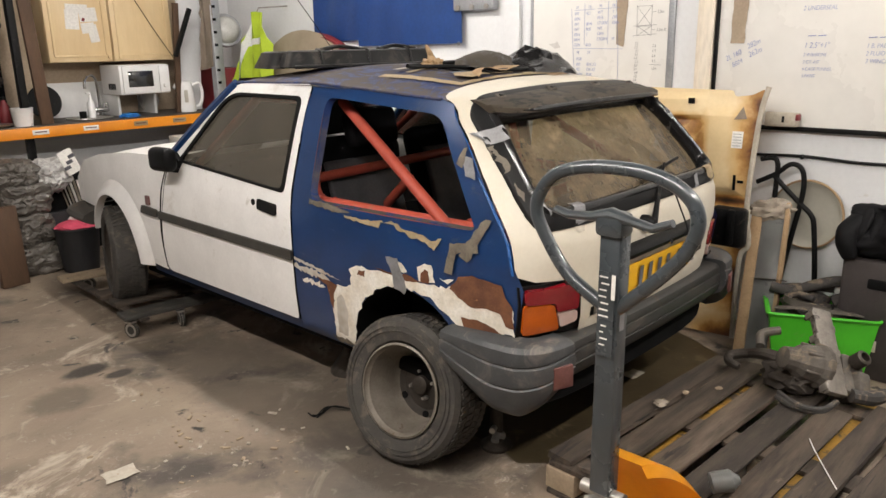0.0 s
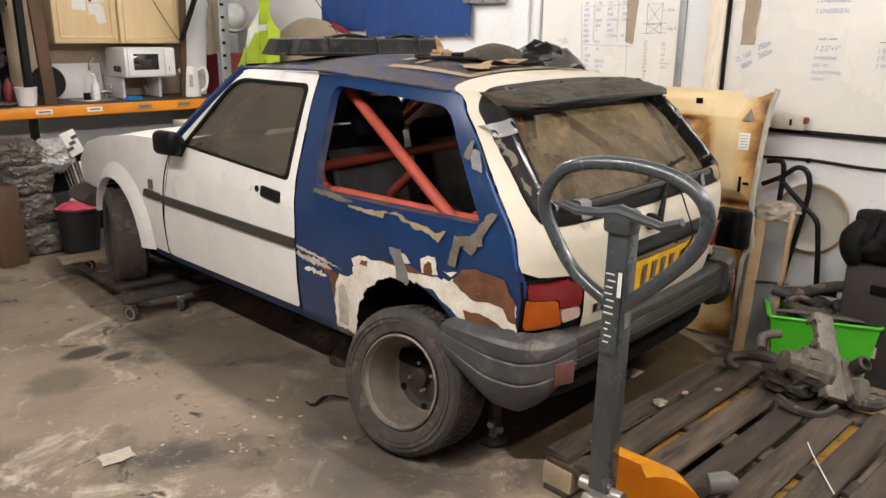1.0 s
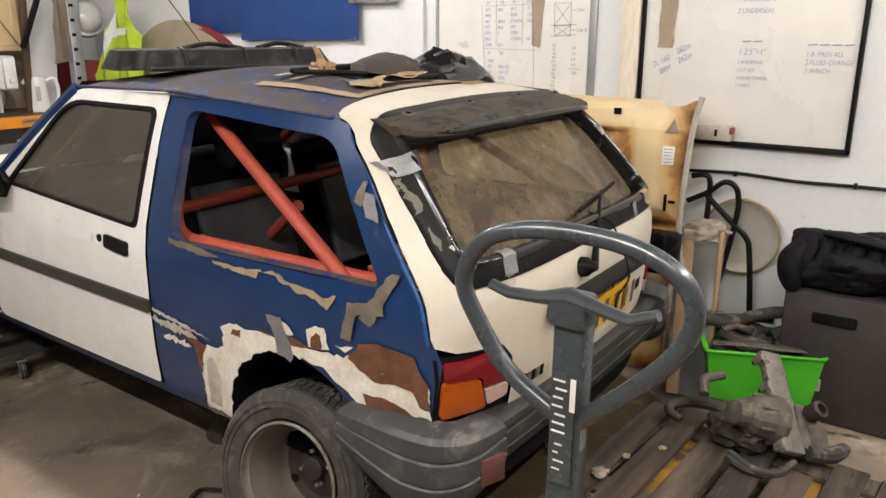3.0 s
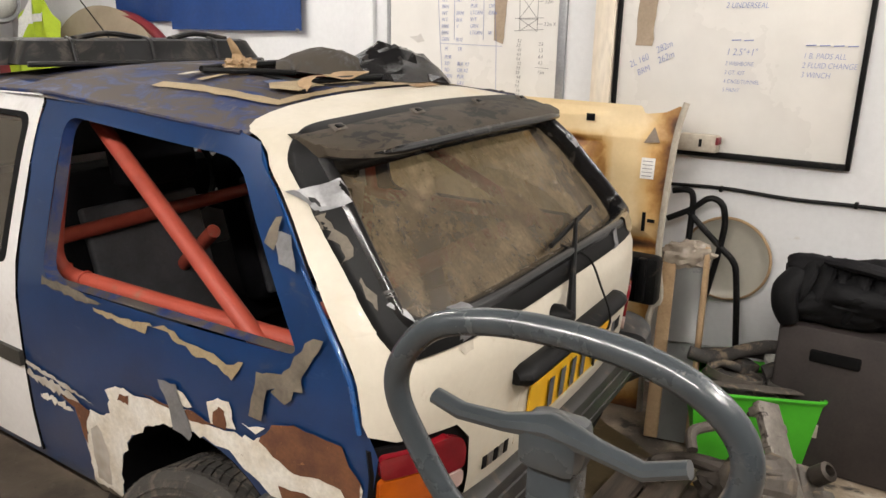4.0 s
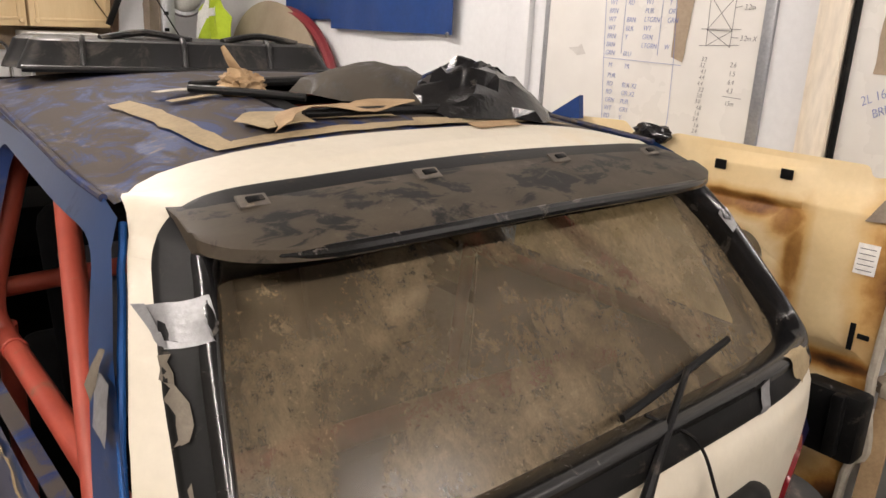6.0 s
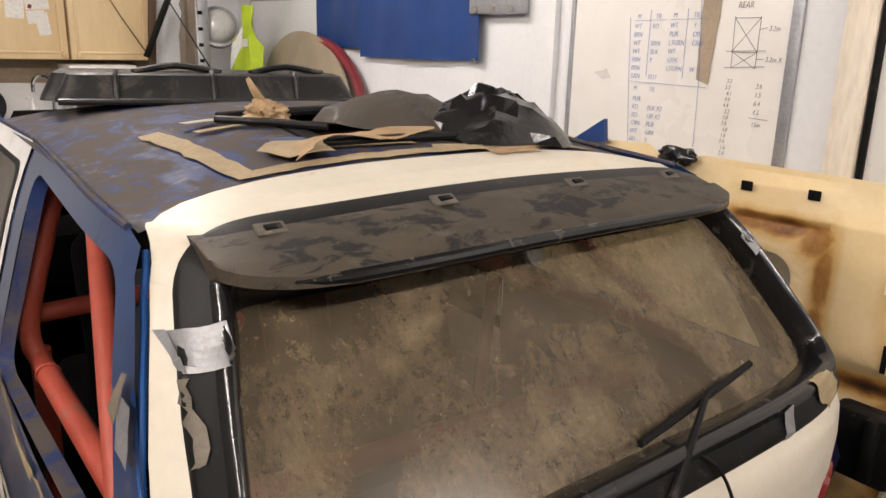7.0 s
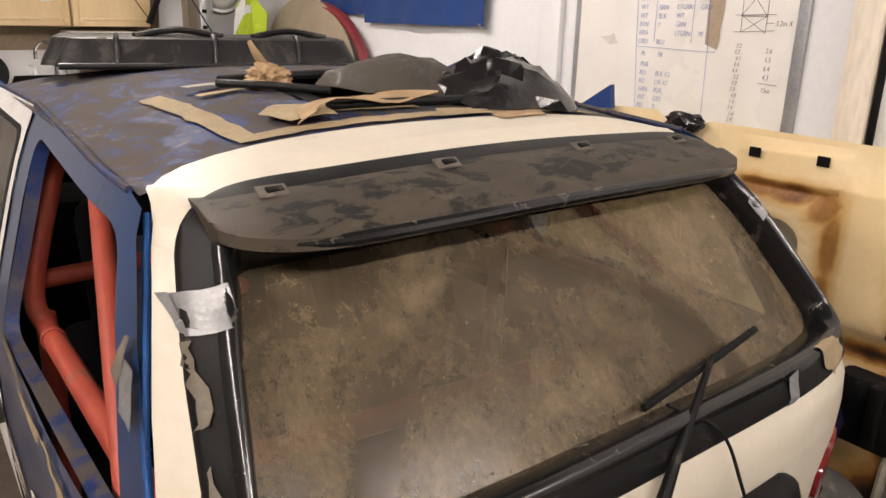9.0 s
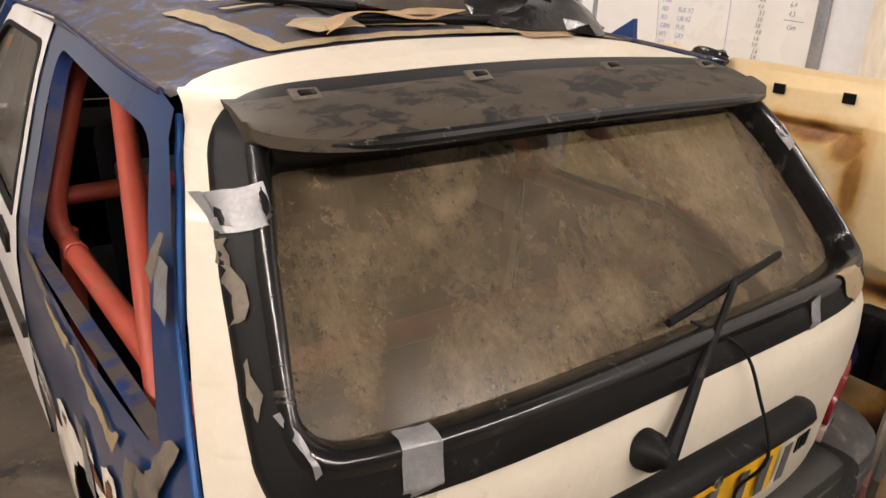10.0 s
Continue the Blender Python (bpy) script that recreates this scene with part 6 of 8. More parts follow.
def east_things():
    p = thing("scrap_bonnet", "cream car panel stood on edge, scorched brown at its rim", "car panel", (1.15, 0.55, 0))
    out = [(-0.015, 0.02), (-0.005, 0.42), (-0.035, 0.50), (-0.01, 0.70), (-0.02, 1.10), (-0.035, 1.245), (0.02, 1.215), (0.10, 1.205), (0.11, 1.235), (0.66, 1.245), (0.70, 1.225), (0.80, 1.225), (0.84, 1.26), (1.18, 1.25), (1.22, 1.1), (1.22, 0.02)]
    face = part("panel_face", sheet(rounded(out, 0.015), panel_at, [rounded([(0.320, 0.87), (0.325, 0.965), (0.37, 1.005), (0.47, 1.005), (0.50, 0.87)], 0.03)], 0.035, 0.0), "panel_cream", p, "cream panel with pressed ribs")
    def mark(pts, mat, name, lift, seed, am=0.006, label=""):
        part(name, sheet(ragged(pts, am, 0.025, seed), panel_at, (), 0.04, 0.0, 0.0) if not lift else sheet(ragged(pts, am, 0.025, seed), lambda y, z: (panel_at(y, z)[0] - lift, y, z), (), 0.04), mat, face, label)
    part("panel_rim", T([tuple(Vector(panel_at(y - 0.008, z)) - Vector((0.01, 0, 0))) for y, z in ((-0.015, 0.02), (-0.005, 0.42), (-0.04, 0.50), (-0.01, 0.70), (-0.02, 1.10), (-0.045, 1.255))], 0.013, 8, n=4), "paper_dirty", p, "pale folded edge")
    for y, z, w, h in ((0.52, 1.180, 0.035, 0.028), (0.33, 1.182, 0.035, 0.028), (0.075, 0.80, 0.014, 0.075), (0.048, 0.805, 0.03, 0.014)):
        c = panel_at(y, z)
        part("panel_slot", B((c[0] - 0.004, y, z), (0.006, w, h), bevel=0.002), "dark", face)
    part("panel_hole", sheet([(0.110, 1.100), (0.050, 1.105), (0.083, 1.160)], lambda y, z: (panel_at(y, z)[0] - 0.003, y, z), (), 0.2), "wood_grey", face)
    part("panel_label", sheet([(0.110, 0.965), (0.058, 0.965), (0.058, 1.045), (0.110, 1.045)], lambda y, z: (panel_at(y, z)[0] - 0.003, y, z), (), 0.2), "paper", face, "white printed label")
    for i in range(5):
        part("label_bar", sheet([(0.104, 0.975 + 0.014 * i), (0.066 - 0.004 * (i % 2), 0.975 + 0.014 * i), (0.066, 0.977 + 0.014 * i), (0.104, 0.977 + 0.014 * i)], lambda y, z: (panel_at(y, z)[0] - 0.0045, y, z), (), 0.2), "black_ink", face)
    lb = part("lamp_housing", B((1.05, 0.05, 0.60), (0.08, 0.17, 0.19), (0, 0, 0), 0.02), "black", p, "black plastic lamp housing bolted to the panel")
    part("housing_bar", B((1.0, 0.02, 0.61), (0.03, 0.03, 0.17), bevel=0.006), "black", lb)
    solo("black_scrap", crumple((1.12, 0.755, 1.235), (0.03, 0.07, 0.03), 5, 0.4, 2.5, 3), "bag", "crumpled black plastic scrap on the panel's edge", "scrap")
    solo("blue_wedge", sheet([(1.17, 1.24), (1.02, 1.25), (1.03, 1.325)], lambda y, z: (1.10, y, z), (), 0.1, 0.02), "tarp", "small blue plastic wedge on the panel's edge", "plastic scrap")
    # wrapped sheet of glass
    w = thing("wrapped_glass", "tall grey glass sheet wrapped in brown paper and film", "glass sheet", (1.2, -0.09, 0))
    lean = pose(1.105, -0.115, 0.352, -6, 24, 0)

    def leaning(bm):
        bmesh.ops.transform(bm, matrix=lean, verts=bm.verts)
        return bm
    part("glass_sheet", leaning(B((0, 0, 0), (0.02, 0.15, 0.75), bevel=0.003)), "glassy_grey", w)
    for y, wd in ((0.062, 0.052), (-0.078, 0.020)):
        part("paper_edge", leaning(B((-0.004, y, 0.002), (0.034, wd, 0.755), bevel=0.005)), "brown_paper", w)
    part("film_wrap", leaning(crumple((0.0, 0.0, 0.345), (0.035, 0.095, 0.055), 9, 0.45, 2.6, 4)), "sheet_plastic", w, "crumpled clear film")
    part("film_wrap", leaning(crumple((-0.01, -0.03, -0.32), (0.03, 0.08, 0.05), 12, 0.4, 2.6, 3)), "sheet_plastic", w, "torn clear film")
    # bent tube frame
    f = thing("tube_frame", "frame of bent black steel tube leaning on the wall", "tube frame", (1.3, -0.15, 0))
    for pts in ([(0.04, 0.78), (-0.05, 0.83), (-0.11, 0.880), (-0.155, 0.875), (-0.18, 0.83), (-0.182, 0.72), (-0.135, 0.40), (-0.09, 0.012)],
                [(-0.04, 0.82), (-0.11, 0.755), (-0.185, 0.69), (-0.235, 0.645), (-0.255, 0.58), (-0.285, 0.33), (-0.31, 0.012)],
                [(0.03, 0.895), (-0.025, 0.905), (-0.05, 0.885), (-0.055, 0.80), (-0.05, 0.5), (-0.05, 0.012)]):
        part("tube", T([(1.31 + 0.03 * z, y, z) for y, z in pts], 0.0125, 10, n=5), "black", f)
    d = thing("round_dish", "round frosted dish leaning on the wall", "dish", (1.39, -0.2, 0.47))
    m = Matrix.Translation((1.405, -0.195, 0.635)) @ Matrix.Rotation(radians(-90), 4, "Y")
    part("dish_bowl", L([(0.168, 0.0), (0.170, 0.02), (0.163, 0.024), (0.155, 0.016), (0.12, 0.008), (0.0, 0.006)], m, 48), "dish", d)
    part("dish_rim", T([m @ Vector((0.167 * math.cos(a), 0.167 * math.sin(a), 0.018)) for a in np.linspace(0, math.tau, 49)[:-1]], 0.007, 8, True), "brown_paper", d)
    # crate with a jacket
    c = thing("crate", "dark brown crate full of odds and ends", "crate", (1.225, -0.72, 0))
    part("crate_body", B((1.225, -0.72, 0.27), (0.34, 0.50, 0.54), bevel=0.015), "tub_dark", c)
    part("crate_slot", B((1.054, -0.66, 0.44), (0.02, 0.16, 0.045), bevel=0.008), "dark", c)
    part("crate_label", B((1.053, -0.60, 0.16), (0.012, 0.09, 0.05), (0, 0, 0), 0.002), "paper_dirty", c)
    jk = thing("jacket", "black jacket heaped on the crate with a sleeve hanging", "jacket", (1.20, -0.67, 0.54))
    part("jacket_body", crumple((1.20, -0.67, 0.645), (0.165, 0.235, 0.12), 2, 0.30, 1.5, 5, 0.541), "cloth_black", jk)
    for i in range(7):
        y0 = -0.50 - 0.055 * i
        part("fold", T([(1.07 - 0.01 * (i % 2), y0, 0.575 + 0.02 * (i % 3)), (1.065, y0 - 0.02, 0.65), (1.11, y0 - 0.035, 0.715 + 0.012 * (i % 2)), (1.19, y0 - 0.02, 0.755)], [0.012, 0.030, 0.032, 0.016], 10, n=5, flat=0.7), "cloth_black", jk)
    part("sleeve", T([(1.12, -0.50, 0.70), (1.065, -0.475, 0.66), (1.045, -0.48, 0.60), (1.05, -0.50, 0.545)], [0.045, 0.05, 0.046, 0.034], 14, n=5, flat=0.75), "cloth_black", jk)
    part("collar", T([(1.12, -0.58, 0.765), (1.09, -0.66, 0.77), (1.10, -0.76, 0.755), (1.16, -0.82, 0.72)], [0.02, 0.034, 0.034, 0.02], 10, n=5, flat=0.6), "cloth_black", jk)
    # green tub with old rubber and metal parts
    t = thing("green_tub", "bright green plastic tub filled with dirty parts", "tub", (1.085, -0.39, 0))
    at = pose(1.085, -0.39, 0, 0, 0, 24)

    def put(bm):
        bmesh.ops.transform(bm, matrix=at, verts=bm.verts)
        return bm
    bm = bmesh.new()
    rings = [[bm.verts.new((sx * 0.15 * k, sy * 0.222 * k, h)) for sx, sy in ((-1, -1), (1, -1), (1, 1), (-1, 1))] for h, k in ((0.01, 0.84), (0.262, 0.985), (0.280, 1.03), (0.280, 0.965), (0.03, 0.82))]
    for a, b in zip(rings, rings[1:]):
        for k in range(4):
            bm.faces.new((a[k], a[(k + 1) % 4], b[(k + 1) % 4], b[k]))
    part("tub_wall", put(bm), "green", t, smooth=0)
    part("tub_base", put(B((0, 0, 0.015), (0.245, 0.365, 0.02), bevel=0.004)), "green", t)
    part("tub_rim", put(T([(x, y, 0.280) for x, y in rounded([(-0.155, -0.230), (0.155, -0.230), (0.155, 0.230), (-0.155, 0.230)], 0.025)], 0.007, 8, True)), "green", t)
    solo("rubble_fill", put(crumple((0, 0, 0.215), (0.125, 0.19, 0.075), 14, 0.3, 3.0, 4)), "rubber", "heap of dirty black rubber and metal parts", "car parts", kind="stuff")

    def in_tub(name, pts, r, label, mat="rubber", flat=1.0):
        solo(name, put(T(pts, r, 12, n=6, flat=flat)), mat, label, "hose", "parts in the tub")
    in_tub("rubber_hose", [(0.06, 0.21, 0.345), (0.05, 0.12, 0.330), (0.055, 0.03, 0.365), (0.05, -0.08, 0.395), (0.045, -0.17, 0.375), (0.05, -0.24, 0.33)], 0.025, "thick dusty black hose arched over the tub")
    in_tub("rubber_hose", [(0.10, 0.16, 0.33), (0.09, 0.05, 0.345), (0.10, -0.06, 0.34), (0.08, -0.18, 0.315)], 0.019, "bent black rubber hose lying in the tub")
    in_tub("rubber_hose", [(0.0, -0.05, 0.31), (0.0, -0.12, 0.335), (-0.04, -0.18, 0.325), (-0.06, -0.20, 0.29)], 0.028, "short thick black elbow hose in the tub")
    in_tub("rubber_hose", [(-0.02, 0.16, 0.30), (0.03, 0.10, 0.325), (0.02, 0.03, 0.31)], 0.016, "bent black rubber hose lying in the tub")
    in_tub("metal_strip", [(-0.075, 0.19, 0.285), (-0.115, 0.08, 0.305), (-0.12, -0.05, 0.30), (-0.09, -0.16, 0.285)], [0.022, 0.026, 0.026, 0.02], "curved flat dirty trim lying in the tub", "cast", 0.28)
    solo("metal_ring", put(L([(0.095, 0), (0.10, 0.0), (0.10, 0.03), (0.095, 0.03), (0.095, 0)], pose(-0.02, 0.06, 0.285, 10, 8, 0), 36)), "cast", "dirty flat metal ring lying in the tub", "ring", "parts in the tub")
    solo("lamp_unit", put(L([(0.0, 0.035), (0.045, 0.028), (0.062, 0.0), (0.055, -0.02), (0, -0.02)], pose(0.06, -0.12, 0.335, 20, -25, 0), 24)), "lens_glass", "old round lamp unit among the parts", "lamp", "parts in the tub")
    for k, (x, y, z, sx, sy, sz, rz) in enumerate(((0.0, 0.11, 0.275, 0.09, 0.07, 0.05, 20), (-0.05, -0.10, 0.272, 0.06, 0.10, 0.05, -15), (0.08, 0.0, 0.29, 0.07, 0.09, 0.06, 35))):
        solo("plastic_housing", put(B((x, y, z), (sx, sy, sz), (8 * k, -6, rz), 0.01)), "trim" if k % 2 else "rubber", "dusty black plastic housing in the tub", "car part", "parts in the tub")


east_things()


# ---- pallet, pallet truck, castings ----
def pallet_and_truck():
    p = thing("pallet", "old dark wooden pallet with broken end boards", "pallet", (-0.05, -0.62, 0))
    turn = pose(-0.05, -0.62, 0, 0, 0, -3)
    rnd = random.Random(8)
    ys = (0.47, 0.345, 0.205, 0.07, -0.065, -0.20, -0.335, -0.465)
    for i, y in enumerate(ys):
        w = 0.103 if i not in (0, 7) else 0.095
        L1 = (1.16, 1.18, 1.05, 1.13, 0.98, 1.12, 1.10, 1.15)[i]
        bm = bmesh.new()
        box(bm, (-0.58 + L1 / 2 + 0.02, y, 0.132 + rnd.uniform(-0.003, 0.003)), (L1, w, 0.02), (rnd.uniform(-1, 1), 0, rnd.uniform(-0.8, 0.8)), 0.004, 1)
        for v in bm.verts:
            v.co += Vector((rnd.uniform(-0.006, 0.006), rnd.uniform(-0.004, 0.004), rnd.uniform(-0.001, 0.001)))
        bmesh.ops.transform(bm, matrix=turn, verts=bm.verts)
        part("deck_board", bm, "wood", p)
    for x in (-0.52, 0.0, 0.52):
        bm = bmesh.new()
        box(bm, (x, 0, 0.109), (0.10, 1.02, 0.02), bevel=0.004)
        bmesh.ops.transform(bm, matrix=turn, verts=bm.verts)
        part("cross_board", bm, "wood", p)
        for y in (-0.44, 0.0, 0.46):
            bm = bmesh.new()
            box(bm, (x, y, 0.058), (0.11, 0.12, 0.08), (0, 0, rnd.uniform(-3, 3)), 0.006)
            bmesh.ops.transform(bm, matrix=turn, verts=bm.verts)
            part("block", bm, "wood_pale", p)
    for y in (-0.44, 0.0, 0.46):
        bm = bmesh.new()
        box(bm, (0, y, 0.009), (1.16, 0.10, 0.018), bevel=0.003)
        bmesh.ops.transform(bm, matrix=turn, verts=bm.verts)
        part("bottom_board", bm, "wood", p)
    t = thing("pallet_truck", "hand pallet truck with grey loop handle and yellow forks", "pallet truck", (-0.95, -0.55, 0))
    X, Y = -0.985, -0.525
    part("handle_column", B((X + 0.005, Y, 0.73), (0.05, 0.056, 0.70), (0, 0.8, 0), 0.006), "grey_steel", t, "dark grey steel column")
    part("column_cap", B((X, Y, 1.075), (0.06, 0.075, 0.06), bevel=0.015), "grey_steel", t)
    loop = [(-0.505, 0.885), (-0.40, 0.945), (-0.33, 1.035), (-0.305, 1.09), (-0.318, 1.14), (-0.36, 1.185), (-0.43, 1.208), (-0.51, 1.216), (-0.60, 1.212), (-0.67, 1.192), (-0.715, 1.155), (-0.725, 1.105), (-0.70, 1.045), (-0.64, 0.975), (-0.545, 0.885)]
    part("loop_handle", T([(X, y, z - 0.012) for y, z in loop], 0.0165, 12, n=5), "grey_steel", t, "dark grey tubular loop handle")
    part("release_lever", T([(X - 0.012, -0.372, 1.092), (X - 0.014, -0.41, 1.084), (X - 0.014, -0.47, 1.088), (X - 0.012, -0.525, 1.10), (X - 0.014, -0.58, 1.09), (X - 0.014, -0.63, 1.082), (X - 0.012, -0.675, 1.10)], [0.012, 0.013, 0.014, 0.02, 0.014, 0.013, 0.012] , 10, flat=0.8), "grey_steel", t)
    lab = part("column_sticker", B((X - 0.0232, Y, 0.86), (0.0015, 0.044, 0.21), (0, 0.8, 0), 0), "grey_steel", t, "grey sticker with white marks")
    rnd = random.Random(3)
    for i in range(12):
        z = 0.768 + i * 0.016 + (0.008 if i > 4 else 0)
        wdt = rnd.uniform(0.010, 0.026)
        part("sticker_bar", B((X - 0.0246, Y + 0.006 + rnd.uniform(-0.004, 0.004), z), (0.001, wdt, 0.0035), (0, 0.8, 0), 0), "paper", lab)
    part("white_label", B((X - 0.0246, Y - 0.019, 0.93), (0.001, 0.010, 0.06), (0, 0.8, 0), 0), "paper", lab)
    part("side_label", B((X + 0.004, Y - 0.0288, 0.86), (0.02, 0.0015, 0.08), (0, 0.8, 0), 0), "tape", t)
    part("column_pivot", T([(X + 0.0, Y - 0.06, 0.375), (X + 0.0, Y + 0.06, 0.375)], 0.018, 12), "steel", t)
    part("foot_pedal", B((X - 0.03, Y, 0.36), (0.06, 0.05, 0.03), (0, 20, 0), 0.006), "steel", t)
    # pump body and yellow hood, forks
    bm = bmesh.new()
    rows = []
    for i in range(13):
        a = i / 12
        x = -0.90 + 0.29 * a
        z = 0.435 - 0.02 * a - 0.30 * a ** 2.1
        wd = 0.075 + 0.13 * a
        rows.append([bm.verts.new((x, Y + s * wd, z - (0.03 if abs(s) == 1 else 0.0) + 0.0)) for s in (-1, -0.75, 0, 0.75, 1)] )
    for u, v in zip(rows, rows[1:]):
        for k in range(4):
            bm.faces.new((u[k], u[k + 1], v[k + 1], v[k]))
    bmesh.ops.solidify(bm, geom=bm.faces[:], thickness=0.012)
    hood = part("yellow_hood", bm, "yellow", t, "yellow steel hood over the pump")
    part("hood_mark", B((-0.665, Y + 0.05, 0.262), (0.03, 0.02, 0.004), (0, 35, 0), 0.001), "red", hood)
    part("pump", L([(0.05, 0.08), (0.05, 0.30), (0.03, 0.32), (0.0, 0.32)], pose(-0.94, Y, 0), 20), "yellow", t)
    for s in (-1, 1):
        part("fork", B((0.05, Y + s * 0.19 + 0.0, 0.075), (1.10, 0.15, 0.045), bevel=0.01), "yellow_fork", t)
        part("fork_roller", T([(0.50, Y + s * 0.19 - 0.05, 0.041), (0.50, Y + s * 0.19 + 0.05, 0.041)], 0.04, 14), "black", t)
    part("steer_wheel", T([(-0.97, Y - 0.09, 0.09), (-0.97, Y + 0.09, 0.09)], 0.09, 24), "black", t)
    # castings and hoses on the pallet
    c = thing("axle_casting", "heavy dirty cast suspension part with a flat flange", "car part", (0.50, -0.55, 0.142))
    u = Vector((0.263, 0.179, 0.256)).normalized()
    n_ax = u.cross(Vector((0.62, -0.67, -0.39))).normalized()
    n_ax = n_ax if n_ax.y > 0 else -n_ax
    w_ax = n_ax.cross(u)
    o = Vector((0.515, -0.60, 0.300))
    face = Matrix(((w_ax.x, n_ax.x, u.x, o.x), (w_ax.y, n_ax.y, u.y, o.y), (w_ax.z, n_ax.z, u.z, o.z), (0, 0, 0, 1)))

    def on_face(bm):
        bmesh.ops.transform(bm, matrix=face, verts=bm.verts)
        return bm
    plate = bmesh.new()
    box(plate, (0, 0, 0), (0.085, 0.030, 0.37), (0, 0, 0), 0.006, 2)
    box(plate, (0.0, 0.019, 0.0), (0.060, 0.012, 0.33), (0, 0, 0), 0.004, 1)
    for k in range(7):
        box(plate, (0.036 if k % 2 else -0.036, 0.008, -0.16 + 0.053 * k), (0.026, 0.046, 0.030), (0, 0, 0), 0.006, 2)
    part("casting_flange", on_face(plate), "cast_light", c, "pale machined flange")
    for k in range(7):
        part("casting_bolt", on_face(L([(0.008, 0.0), (0.008, 0.012), (0.0, 0.012)], Matrix.Translation((0.036 if k % 2 else -0.036, 0.031, -0.16 + 0.053 * k)) @ Matrix.Rotation(radians(-90), 4, "X"), 6)), "hub", c)
    bell = Matrix.Translation((-0.02, 0.025, -0.06)) @ Matrix.Rotation(radians(-90), 4, "Y")
    part("casting_bell", on_face(L([(0.0, 0.0), (0.085, 0.0), (0.088, 0.02), (0.075, 0.04), (0.066, 0.10), (0.048, 0.125), (0.042, 0.17), (0.024, 0.175), (0.0, 0.175)], bell, 14)), "cast", c, smooth=20)
    for k in range(6):
        part("casting_rib", on_face(B((-0.075, 0.025 + 0.068 * math.cos(k * math.tau / 6), -0.06 + 0.068 * math.sin(k * math.tau / 6)), (0.10, 0.012, 0.012), (0, 0, 0), 0.003, 1)), "cast", c)
    rear = bmesh.new()
    box(rear, (0.085, 0.030, -0.085), (0.095, 0.10, 0.17), (0, 6, 0), 0.016, 2)
    box(rear, (0.10, 0.0, -0.12), (0.06, 0.09, 0.09), (10, 0, 8), 0.014, 2)
    part("casting_block", on_face(rear), "cast", c, "dark oily end casing")
    part("casting_boss", on_face(L([(0.0, 0.0), (0.03, 0.0), (0.03, 0.05), (0.018, 0.055), (0.018, 0.02), (0.0, 0.02)], Matrix.Translation((0.09, -0.03, -0.04)) @ Matrix.Rotation(radians(90), 4, "X"), 18)), "hub", c)
    part("casting_foot", crumple((0.47, -0.50, 0.185), (0.12, 0.11, 0.06), 6, 0.35, 2.2, 4, 0.144), "hub", c, "greasy black underside")
    part("casting_lug", T([(0.44, -0.72, 0.18), (0.50, -0.78, 0.165), (0.56, -0.81, 0.17)], [0.026, 0.03, 0.022], 10, n=4), "rubber", c)
    part("casting_arm", T([(0.50, -0.44, 0.225), (0.49, -0.37, 0.235), (0.50, -0.30, 0.215), (0.47, -0.245, 0.20), (0.43, -0.255, 0.19), (0.42, -0.30, 0.18)], [0.03, 0.024, 0.02, 0.02, 0.018, 0.014], 10, n=5), "hub", c, "curved cast hook arm")
    part("casting_tube", T([(0.62, -0.38, 0.30), (0.56, -0.33, 0.29), (0.50, -0.35, 0.26)], 0.018, 10, n=5), "cast", c)
    for i, z in enumerate((0.156, 0.166)):
        solo("hose_loop", T([(0.30 + 0.02 * i, -0.50, z), (0.26, -0.58 - 0.01 * i, z), (0.30, -0.66, z - 0.01), (0.38, -0.68 - 0.01 * i, z)], 0.011, 8, n=6), "rubber", "thin black hose under the casting", "hose", "hoses on the pallet")
    b = thing("clear_bottle", "small clear plastic bottle lying on the pallet", "bottle", (-0.42, -0.60, 0.144))
    part("bottle_body", L([(0.0, 0.0), (0.032, 0.0), (0.034, 0.02), (0.034, 0.06), (0.02, 0.075), (0.014, 0.085), (0.0, 0.085)], pose(-0.46, -0.585, 0.178, 80, 0, 40), 20), "glassy_grey", b)
    solo("cable_tie", T([(0.06, -0.70, 0.152), (0.0, -0.735, 0.151), (-0.10, -0.80, 0.150), (-0.20, -0.865, 0.152)], 0.0022, 6, n=5), "white_plastic", "thin white cable tie lying on the boards", "cable tie")
    for i, (x, y, s) in enumerate(((-0.02, -0.19, 0.04), (0.24, -0.30, 0.02), (-0.45, -0.17, 0.015), (0.12, -0.22, 0.02))):
        solo("film_scrap", crumple((x, y, 0.15), (s * 0.8, s * 0.6, s * 0.2), 20 + i, 0.5, 2.5, 3, 0.143), "sheet_plastic" if i == 0 else "wood_pale", "small scrap lying on the pallet boards", "scrap", "scraps on the pallet")


pallet_and_truck()


